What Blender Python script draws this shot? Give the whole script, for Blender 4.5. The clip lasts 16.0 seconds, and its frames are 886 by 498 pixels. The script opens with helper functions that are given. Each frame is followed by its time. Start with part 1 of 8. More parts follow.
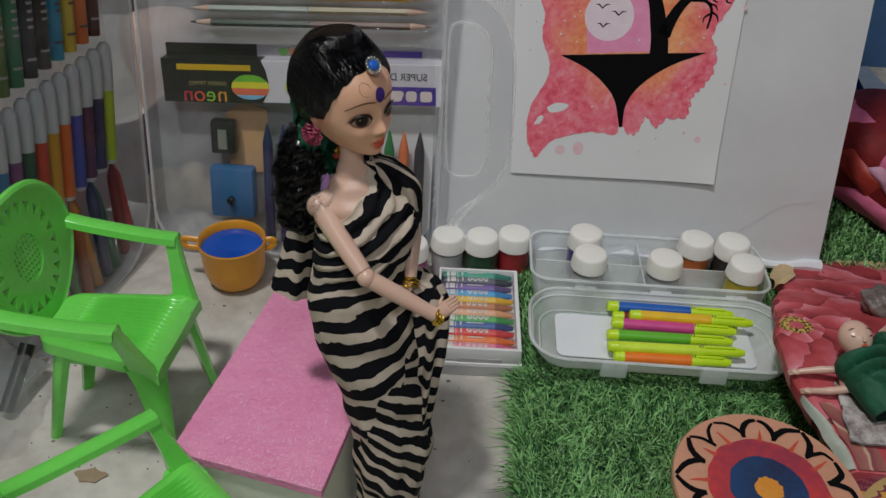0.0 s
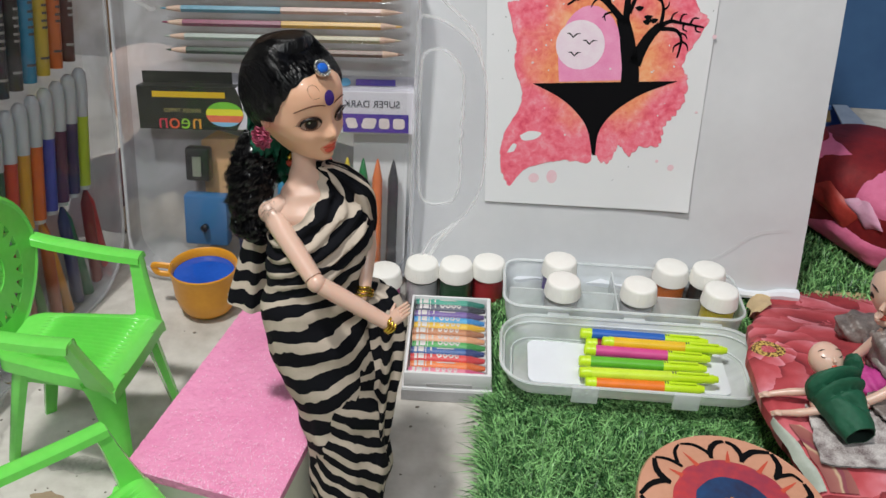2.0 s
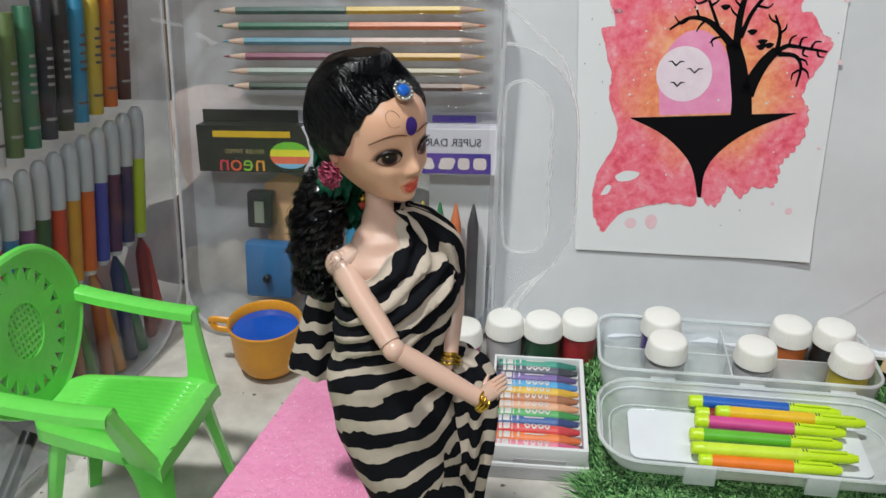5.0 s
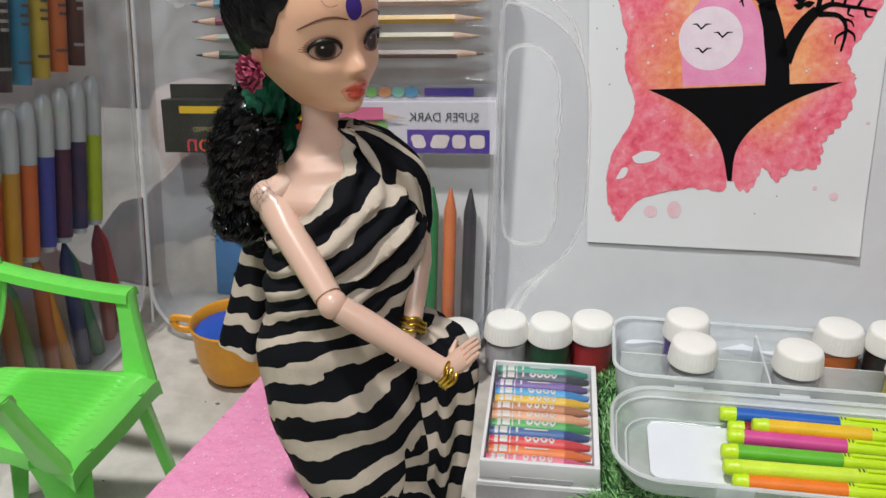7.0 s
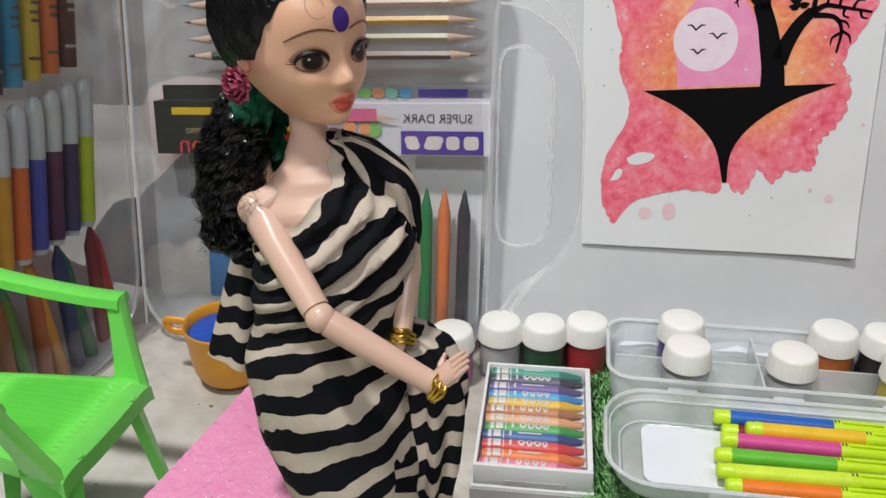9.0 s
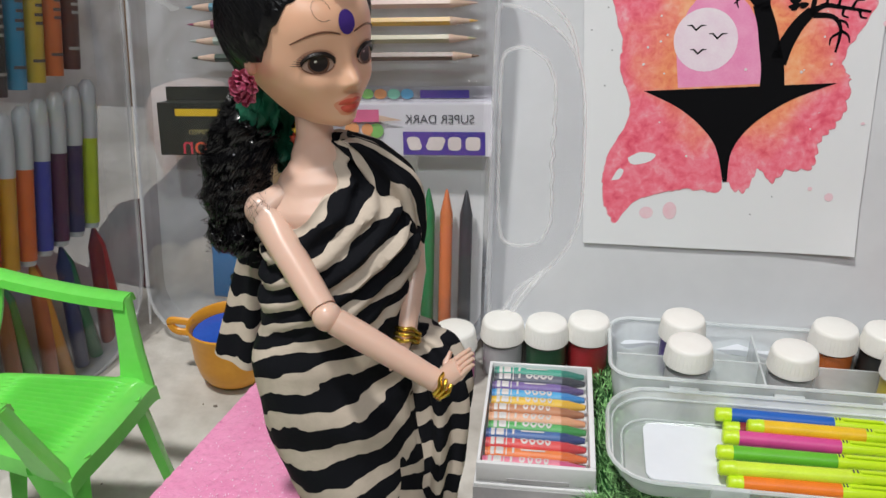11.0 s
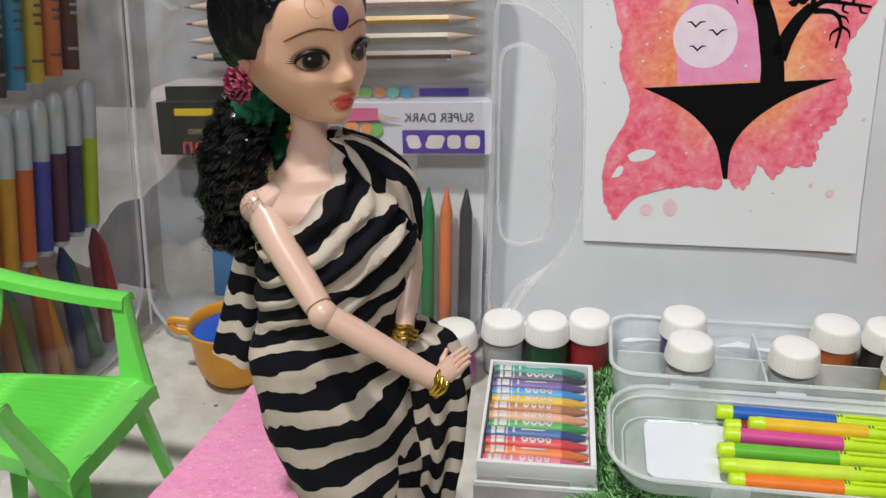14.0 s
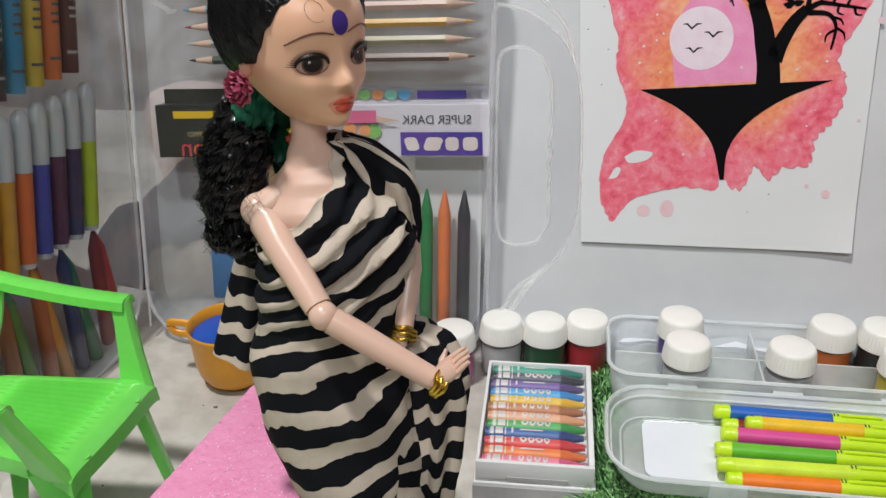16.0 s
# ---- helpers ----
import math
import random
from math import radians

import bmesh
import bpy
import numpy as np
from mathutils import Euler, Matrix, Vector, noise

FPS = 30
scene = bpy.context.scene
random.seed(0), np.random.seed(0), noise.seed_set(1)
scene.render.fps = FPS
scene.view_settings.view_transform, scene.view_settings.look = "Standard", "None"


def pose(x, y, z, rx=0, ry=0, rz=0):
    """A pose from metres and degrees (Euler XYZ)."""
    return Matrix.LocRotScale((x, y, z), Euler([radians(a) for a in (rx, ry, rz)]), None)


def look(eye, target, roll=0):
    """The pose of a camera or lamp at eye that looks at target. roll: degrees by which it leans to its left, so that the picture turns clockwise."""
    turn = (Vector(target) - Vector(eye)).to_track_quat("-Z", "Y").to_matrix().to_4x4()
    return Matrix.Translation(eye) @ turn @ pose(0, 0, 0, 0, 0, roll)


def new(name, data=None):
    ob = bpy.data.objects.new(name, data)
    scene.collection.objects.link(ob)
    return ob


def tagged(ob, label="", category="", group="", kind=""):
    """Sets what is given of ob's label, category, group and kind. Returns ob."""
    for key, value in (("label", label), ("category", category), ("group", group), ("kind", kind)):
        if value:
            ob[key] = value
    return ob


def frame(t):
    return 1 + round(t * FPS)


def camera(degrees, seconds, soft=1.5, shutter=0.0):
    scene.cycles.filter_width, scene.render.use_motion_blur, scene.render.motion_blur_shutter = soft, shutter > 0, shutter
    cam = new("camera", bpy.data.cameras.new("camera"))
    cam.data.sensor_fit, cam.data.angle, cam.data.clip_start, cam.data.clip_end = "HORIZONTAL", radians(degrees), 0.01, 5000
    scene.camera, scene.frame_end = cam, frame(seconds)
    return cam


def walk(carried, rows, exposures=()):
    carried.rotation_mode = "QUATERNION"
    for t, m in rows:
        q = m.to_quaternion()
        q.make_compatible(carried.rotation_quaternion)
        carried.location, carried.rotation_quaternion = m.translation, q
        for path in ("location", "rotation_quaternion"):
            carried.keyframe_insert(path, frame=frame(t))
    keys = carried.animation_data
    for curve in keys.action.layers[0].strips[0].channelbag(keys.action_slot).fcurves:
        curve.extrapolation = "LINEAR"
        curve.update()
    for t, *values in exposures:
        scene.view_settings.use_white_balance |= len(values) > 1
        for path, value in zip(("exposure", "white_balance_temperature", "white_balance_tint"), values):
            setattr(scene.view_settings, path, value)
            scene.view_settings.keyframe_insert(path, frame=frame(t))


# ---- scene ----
cam = camera(53.7, 16.0)
PATH = [
    (0, (0.027, 0.003, 0.387), (-0.029, 1.621, -0.788), 2.6),
    (0.5, (0.02, 0.006, 0.408), (-0.053, 1.66, -0.714), 2.4),
    (1, (0.041, 0.027, 0.417), (-0.052, 1.695, -0.683), 2.1),
    (1.5, (0.05, 0.028, 0.403), (-0.033, 1.713, -0.671), 2.2),
    (2, (0.049, -0.005, 0.369), (-0.023, 1.685, -0.697), 2.5),
    (2.5, (0.049, -0.031, 0.348), (-0.018, 1.665, -0.71), 2.4),
    (3, (0.047, -0.036, 0.343), (-0.023, 1.65, -0.73), 2.4),
    (3.5, (0.038, -0.036, 0.346), (-0.033, 1.644, -0.737), 2.3),
    (4, (0.029, -0.012, 0.361), (-0.1, 1.675, -0.706), 1.2),
    (4.2, (0.023, 0.0, 0.365), (-0.127, 1.694, -0.687), 0.9),
    (6.3, (0.055, 0.093, 0.286), (-0.238, 1.857, -0.61), -0.6),
    (6.5, (0.053, 0.093, 0.286), (-0.237, 1.856, -0.613), -0.5),
    (7, (0.046, 0.094, 0.279), (-0.245, 1.866, -0.6), -0.5),
    (7.5, (0.046, 0.096, 0.278), (-0.246, 1.863, -0.612), -0.6),
    (8, (0.046, 0.097, 0.281), (-0.24, 1.86, -0.619), -0.5),
    (8.5, (0.046, 0.096, 0.282), (-0.24, 1.859, -0.617), -0.5),
    (9, (0.048, 0.098, 0.283), (-0.239, 1.863, -0.612), -0.5),
    (11.5, (0.047, 0.095, 0.284), (-0.242, 1.86, -0.61), -0.8),
    (12, (0.05, 0.096, 0.284), (-0.244, 1.86, -0.611), -0.9),
    (12.5, (0.048, 0.095, 0.283), (-0.24, 1.861, -0.611), -0.9),
    (13, (0.049, 0.096, 0.283), (-0.244, 1.861, -0.611), -1.0),
    (13.5, (0.05, 0.096, 0.283), (-0.246, 1.86, -0.611), -1.1),
    (14, (0.049, 0.096, 0.283), (-0.246, 1.86, -0.612), -1.1),
    (14.5, (0.049, 0.095, 0.284), (-0.241, 1.859, -0.613), -1.0),
    (15, (0.049, 0.095, 0.284), (-0.243, 1.858, -0.612), -1.1),
    (15.5, (0.049, 0.094, 0.284), (-0.238, 1.859, -0.612), -1.0),
    (16, (0.049, 0.094, 0.284), (-0.241, 1.86, -0.608), -1.2),
]
EXPOSURES = [(0, -0.78, 6500, 8.5), (0.5, -0.33, 6500, 8.5), (1.0, 0.0, 6500, 9.5), (2.0, 0.0, 6500, 8.0), (2.4, 0.0, 6300, 3.6), (3.0, -0.02, 6300, 3.6), (4.2, -0.05, 6300, 3.6), (6.3, 0.0, 6500, 9.0), (16.0, 0.0, 6500, 9.0)]
walk(cam, [(t, look(eye, target, roll)) for t, eye, target, roll in PATH], EXPOSURES)

# ---------------------------------------------------------------- world and light
world = bpy.data.worlds.new("world")
scene.world = world
world.use_nodes = True
world.node_tree.nodes["Background"].inputs[0].default_value = (0.80, 0.90, 1.0, 1)
world.node_tree.nodes["Background"].inputs[1].default_value = 0.018


def area_lamp(name, eye, target, size, watts, colour):
    data = bpy.data.lights.new(name, "AREA")
    data.shape, data.size, data.size_y, data.energy, data.color = "RECTANGLE", size[0], size[1], watts, colour
    ob = new(name, data)
    ob.matrix_world = look(eye, target)
    return ob


area_lamp("ceiling_lamp", (-0.31, -0.02, 1.66), (0.0, 0.38, 0.0), (0.15, 0.10), 20.8, (1.0, 0.985, 0.965))
area_lamp("tube_lamp", (0.30, -0.80, 1.50), (0.05, 0.42, 0.05), (1.1, 0.1), 10.5, (0.94, 0.97, 1.0))


# ---------------------------------------------------------------- materials
def mat(name, col, rough=0.5, col2=None, scale=40.0, var=0.5, bump=0.0, bscale=300.0, metal=0.0, coat=0.0, sss=0.0, island=0.0, spec=0.5):
    """A principled material: two colours mixed by two scales of noise, and fine relief."""
    m = bpy.data.materials.new(name)
    m.use_nodes = True
    nt = m.node_tree
    b = nt.nodes["Principled BSDF"]
    b.inputs["Roughness"].default_value = rough
    b.inputs["Metallic"].default_value = metal
    b.inputs["Coat Weight"].default_value = coat
    b.inputs["Specular IOR Level"].default_value = spec
    if sss:
        b.inputs["Subsurface Weight"].default_value = sss
        b.inputs["Subsurface Radius"].default_value = (0.006, 0.003, 0.002)
        b.inputs["Subsurface Scale"].default_value = 1.0
    tc = nt.nodes.new("ShaderNodeTexCoord")
    n1 = nt.nodes.new("ShaderNodeTexNoise")
    n1.inputs["Scale"].default_value, n1.inputs["Detail"].default_value = scale, 6
    n2 = nt.nodes.new("ShaderNodeTexNoise")
    n2.inputs["Scale"].default_value, n2.inputs["Detail"].default_value = scale * 9, 3
    for n in (n1, n2):
        nt.links.new(tc.outputs["Object"], n.inputs["Vector"])
    add = nt.nodes.new("ShaderNodeMath")
    add.operation = "MULTIPLY_ADD"
    add.inputs[1].default_value, add.inputs[2].default_value = 0.45, -0.22
    nt.links.new(n2.outputs[0], add.inputs[0])
    tot = nt.nodes.new("ShaderNodeMath")
    nt.links.new(n1.outputs[0], tot.inputs[0])
    nt.links.new(add.outputs[0], tot.inputs[1])
    src = tot.outputs[0]
    if island:
        geo = nt.nodes.new("ShaderNodeNewGeometry")
        isl = nt.nodes.new("ShaderNodeMath")
        isl.operation = "MULTIPLY_ADD"
        isl.inputs[1].default_value, isl.inputs[2].default_value = island, -island / 2
        nt.links.new(geo.outputs["Random Per Island"], isl.inputs[0])
        tot2 = nt.nodes.new("ShaderNodeMath")
        nt.links.new(src, tot2.inputs[0])
        nt.links.new(isl.outputs[0], tot2.inputs[1])
        src = tot2.outputs[0]
    ramp = nt.nodes.new("ShaderNodeValToRGB")
    c2 = col2 or tuple(c * 0.78 for c in col)
    ramp.color_ramp.elements[0].position, ramp.color_ramp.elements[1].position = 0.5 - var / 2, 0.5 + var / 2
    ramp.color_ramp.elements[0].color, ramp.color_ramp.elements[1].color = (*c2, 1), (*col, 1)
    nt.links.new(src, ramp.inputs[0])
    nt.links.new(ramp.outputs[0], b.inputs["Base Color"])
    if bump:
        bn = nt.nodes.new("ShaderNodeTexNoise")
        bn.inputs["Scale"].default_value, bn.inputs["Detail"].default_value = bscale, 4
        nt.links.new(tc.outputs["Object"], bn.inputs["Vector"])
        bp = nt.nodes.new("ShaderNodeBump")
        bp.inputs["Strength"].default_value, bp.inputs["Distance"].default_value = bump, 0.001
        nt.links.new(bn.outputs[0], bp.inputs["Height"])
        nt.links.new(bp.outputs[0], b.inputs["Normal"])
    return m


def clear_mat(name, tint, haze, rough=0.15, hazecol=(0.8, 0.82, 0.84), back=0.4, rise=None):
    """Clear or frosted thin plastic: see-through with a milky share and a gloss on top."""
    m = bpy.data.materials.new(name)
    m.use_nodes = True
    nt = m.node_tree
    out = nt.nodes["Material Output"]
    nt.nodes.remove(nt.nodes["Principled BSDF"])
    tr = nt.nodes.new("ShaderNodeBsdfTransparent")
    tr.inputs[0].default_value = (*tint, 1)
    di = nt.nodes.new("ShaderNodeBsdfDiffuse")
    di.inputs[0].default_value = (*hazecol, 1)
    tl = nt.nodes.new("ShaderNodeBsdfTranslucent")
    tl.inputs[0].default_value = (*hazecol, 1)
    half = nt.nodes.new("ShaderNodeMixShader")
    half.inputs[0].default_value = back
    nt.links.new(di.outputs[0], half.inputs[1])
    nt.links.new(tl.outputs[0], half.inputs[2])
    tc = nt.nodes.new("ShaderNodeTexCoord")
    no = nt.nodes.new("ShaderNodeTexNoise")
    no.inputs["Scale"].default_value, no.inputs["Detail"].default_value, no.inputs["Distortion"].default_value = 17, 7, 0.8
    nt.links.new(tc.outputs["Object"], no.inputs["Vector"])
    mr = nt.nodes.new("ShaderNodeMapRange")
    mr.inputs[1].default_value, mr.inputs[2].default_value = 0.3, 0.7
    mr.inputs[3].default_value, mr.inputs[4].default_value = haze * 0.62, min(1.0, haze * 1.38)
    nt.links.new(no.outputs[0], mr.inputs[0])
    mix = nt.nodes.new("ShaderNodeMixShader")
    share = mr.outputs[0]
    if rise:
        # haze grows along one axis, painting in the brighter light higher up
        sep = nt.nodes.new("ShaderNodeSeparateXYZ")
        nt.links.new(tc.outputs["Object"], sep.inputs[0])
        up = nt.nodes.new("ShaderNodeMapRange")
        up.inputs[1].default_value, up.inputs[2].default_value, up.inputs[3].default_value, up.inputs[4].default_value = 0.05, 0.17, 0.62, 1.15
        nt.links.new(sep.outputs[rise], up.inputs[0])
        mu = nt.nodes.new("ShaderNodeMath")
        mu.operation = "MULTIPLY"
        nt.links.new(share, mu.inputs[0])
        nt.links.new(up.outputs[0], mu.inputs[1])
        share = mu.outputs[0]
    nt.links.new(share, mix.inputs[0])
    nt.links.new(tr.outputs[0], mix.inputs[1])
    nt.links.new(half.outputs[0], mix.inputs[2])
    gl = nt.nodes.new("ShaderNodeBsdfGlossy")
    gl.inputs["Roughness"].default_value = rough
    lw = nt.nodes.new("ShaderNodeLayerWeight")
    pw = nt.nodes.new("ShaderNodeMath")
    pw.operation = "POWER"
    pw.inputs[1].default_value = 4.0
    nt.links.new(lw.outputs["Facing"], pw.inputs[0])
    fr = nt.nodes.new("ShaderNodeMath")
    fr.operation = "MULTIPLY_ADD"
    fr.inputs[1].default_value, fr.inputs[2].default_value = 0.7, 0.04
    nt.links.new(pw.outputs[0], fr.inputs[0])
    no2 = nt.nodes.new("ShaderNodeTexNoise")
    no2.inputs["Scale"].default_value = 60
    nt.links.new(tc.outputs["Object"], no2.inputs["Vector"])
    bp = nt.nodes.new("ShaderNodeBump")
    bp.inputs["Strength"].default_value, bp.inputs["Distance"].default_value = 0.25, 0.002
    nt.links.new(no2.outputs[0], bp.inputs["Height"])
    nt.links.new(bp.outputs[0], gl.inputs["Normal"])
    fin = nt.nodes.new("ShaderNodeMixShader")
    nt.links.new(fr.outputs[0], fin.inputs[0])
    nt.links.new(mix.outputs[0], fin.inputs[1])
    nt.links.new(gl.outputs[0], fin.inputs[2])
    nt.links.new(fin.outputs[0], out.inputs[0])
    return m


def stripe_mat(name, dark, light, share):
    """Printed cloth with wavy dark and light bands along the second UV coordinate."""
    m = mat(name, light, 0.85, bump=0.15, bscale=900, spec=0.15)
    nt = m.node_tree
    b = nt.nodes["Principled BSDF"]
    uv = nt.nodes.new("ShaderNodeUVMap")
    sep = nt.nodes.new("ShaderNodeSeparateXYZ")
    nt.links.new(uv.outputs[0], sep.inputs[0])
    tc = nt.nodes.new("ShaderNodeTexCoord")
    no = nt.nodes.new("ShaderNodeTexNoise")
    no.inputs["Scale"].default_value, no.inputs["Detail"].default_value = 75, 2.5
    nt.links.new(tc.outputs["Object"], no.inputs["Vector"])
    ma = nt.nodes.new("ShaderNodeMath")
    ma.operation = "MULTIPLY_ADD"
    ma.inputs[1].default_value = 0.70
    nt.links.new(no.outputs[0], ma.inputs[0])
    nt.links.new(sep.outputs[1], ma.inputs[2])
    fr = nt.nodes.new("ShaderNodeMath")
    fr.operation = "FRACT"
    nt.links.new(ma.outputs[0], fr.inputs[0])
    n2 = nt.nodes.new("ShaderNodeTexNoise")
    n2.inputs["Scale"].default_value, n2.inputs["Detail"].default_value = 130, 2
    nt.links.new(tc.outputs["Object"], n2.inputs["Vector"])
    th = nt.nodes.new("ShaderNodeMath")
    th.operation = "MULTIPLY_ADD"
    th.inputs[1].default_value, th.inputs[2].default_value = 0.40, share - 0.20
    nt.links.new(n2.outputs[0], th.inputs[0])
    lt = nt.nodes.new("ShaderNodeMath")
    lt.operation = "LESS_THAN"
    nt.links.new(fr.outputs[0], lt.inputs[0])
    nt.links.new(th.outputs[0], lt.inputs[1])
    old = b.inputs["Base Color"].links[0].from_socket
    mx = nt.nodes.new("ShaderNodeMix")
    mx.data_type = "RGBA"
    nt.links.new(lt.outputs[0], mx.inputs["Factor"])
    nt.links.new(old, mx.inputs["A"])
    mx.inputs["B"].default_value = (*dark, 1)
    nt.links.new(mx.outputs["Result"], b.inputs["Base Color"])
    return m


def polar(nt, cx, cy):
    """Radius and angle round a point of the object's own plan."""
    tc = nt.nodes.new("ShaderNodeTexCoord")
    sep = nt.nodes.new("ShaderNodeSeparateXYZ")
    nt.links.new(tc.outputs["Object"], sep.inputs[0])
    dx, dy = math_node(nt, "SUBTRACT", sep.outputs[0], cx), math_node(nt, "SUBTRACT", sep.outputs[1], cy)
    r = math_node(nt, "SQRT", math_node(nt, "ADD", math_node(nt, "MULTIPLY", dx, dx), math_node(nt, "MULTIPLY", dy, dy)))
    return r, math_node(nt, "ARCTAN2", dy, dx), tc.outputs["Object"]


def math_node(nt, op, a, b=0.0, c=0.0):
    n = nt.nodes.new("ShaderNodeMath")
    n.operation = op
    for k, v in enumerate((a, b, c)):
        if isinstance(v, (int, float)):
            n.inputs[k].default_value = v
        else:
            nt.links.new(v, n.inputs[k])
    return n.outputs[0]


def noise_node(nt, vec, scale, detail=4.0, warp=0.0):
    n = nt.nodes.new("ShaderNodeTexNoise")
    n.inputs["Scale"].default_value, n.inputs["Detail"].default_value, n.inputs["Distortion"].default_value = scale, detail, warp
    nt.links.new(vec, n.inputs["Vector"])
    return n.outputs[0]


def ramp_node(nt, fac, stops, mode="LINEAR"):
    n = nt.nodes.new("ShaderNodeValToRGB")
    cr = n.color_ramp
    cr.interpolation = mode
    while len(cr.elements) < len(stops):
        cr.elements.new(0.5)
    for e, (p, c) in zip(cr.elements, stops):
        e.position, e.color = p, (*c, 1)
    nt.links.new(fac, n.inputs[0])
    return n.outputs[0]


def mix_node(nt, fac, a, b):
    n = nt.nodes.new("ShaderNodeMix")
    n.data_type = "RGBA"
    for key, v in (("Factor", fac), ("A", a), ("B", b)):
        if isinstance(v, tuple):
            n.inputs[key].default_value = (*v, 1)
        elif isinstance(v, (int, float)):
            n.inputs[key].default_value = v
        else:
            nt.links.new(v, n.inputs[key])
    return n.outputs["Result"]


def soft(nt, x, lo, hi):
    n = nt.nodes.new("ShaderNodeMapRange")
    n.interpolation_type = "SMOOTHSTEP"
    n.inputs[1].default_value, n.inputs[2].default_value = lo, hi
    nt.links.new(x, n.inputs[0])
    return n.outputs[0]


def wash_mat():
    """Uneven pink watercolour that turns orange towards the middle of the sheet."""
    m = mat("watercolour_wash", (0.8, 0.3, 0.35), 0.75, bump=0.1, bscale=0.6)
    nt = m.node_tree
    r, a, obj = polar(nt, 128, 45)
    n1, n2, n3 = noise_node(nt, obj, 0.028, 8, 1.2), noise_node(nt, obj, 0.11, 6, 0.6), noise_node(nt, obj, 0.012, 3)
    v = math_node(nt, "ADD", math_node(nt, "MULTIPLY", n1, 0.6), math_node(nt, "MULTIPLY", n2, 0.4))
    pink = ramp_node(nt, v, [(0.34, (0.74, 0.07, 0.13)), (0.47, (0.85, 0.15, 0.22)), (0.58, (0.87, 0.24, 0.31)), (0.74, (0.89, 0.50, 0.55))])
    orange = ramp_node(nt, v, [(0.36, (0.80, 0.20, 0.10)), (0.50, (0.88, 0.33, 0.14)), (0.66, (0.90, 0.46, 0.24))])
    d = math_node(nt, "ADD", r, math_node(nt, "MULTIPLY", math_node(nt, "SUBTRACT", n3, 0.5), 160.0))
    nt.links.new(mix_node(nt, soft(nt, d, 70, 165), orange, pink), nt.nodes["Principled BSDF"].inputs["Base Color"])
    return m


def petal_mat():
    """A printed sheet: one huge red flower round a gold ring."""
    m = mat("red_floral_sheet", (0.5, 0.05, 0.09), 0.75, bump=0.3, bscale=500)
    nt = m.node_tree
    r, a, obj = polar(nt, 0.2240, 0.4085)
    n1, n2 = noise_node(nt, obj, 26, 3, 0.4), noise_node(nt, obj, 150, 5)
    wob = math_node(nt, "ADD", a, math_node(nt, "MULTIPLY", n1, 1.6))
    tiers = math_node(nt, "ADD", math_node(nt, "MULTIPLY", r, 30.0), math_node(nt, "MULTIPLY", n1, 1.5))
    step = math_node(nt, "FLOOR", tiers)
    leaf = math_node(nt, "FRACT", math_node(nt, "ADD", math_node(nt, "MULTIPLY", wob, 1.3), math_node(nt, "MULTIPLY", step, 0.37)))
    rise = math_node(nt, "FRACT", tiers)
    v = math_node(nt, "ADD", math_node(nt, "MULTIPLY", leaf, 0.45), math_node(nt, "ADD", math_node(nt, "MULTIPLY", rise, 0.40), math_node(nt, "MULTIPLY", n2, 0.25)))
    col = ramp_node(nt, v, [(0.16, (0.20, 0.02, 0.028)), (0.34, (0.40, 0.045, 0.055)), (0.56, (0.52, 0.075, 0.09)), (0.78, (0.62, 0.15, 0.18)), (0.97, (0.74, 0.30, 0.36))])
    inner = math_node(nt, "LESS_THAN", r, 0.0095)
    beads = math_node(nt, "GREATER_THAN", noise_node(nt, obj, 700, 2), 0.50)
    gold = mix_node(nt, beads, (0.09, 0.03, 0.01), (0.62, 0.42, 0.10))
    ring = math_node(nt, "MULTIPLY", inner, math_node(nt, "GREATER_THAN", math_node(nt, "ADD", r, math_node(nt, "MULTIPLY", n2, 0.004)), 0.0062))
    nt.links.new(mix_node(nt, ring, col, gold), nt.nodes["Principled BSDF"].inputs["Base Color"])
    return m


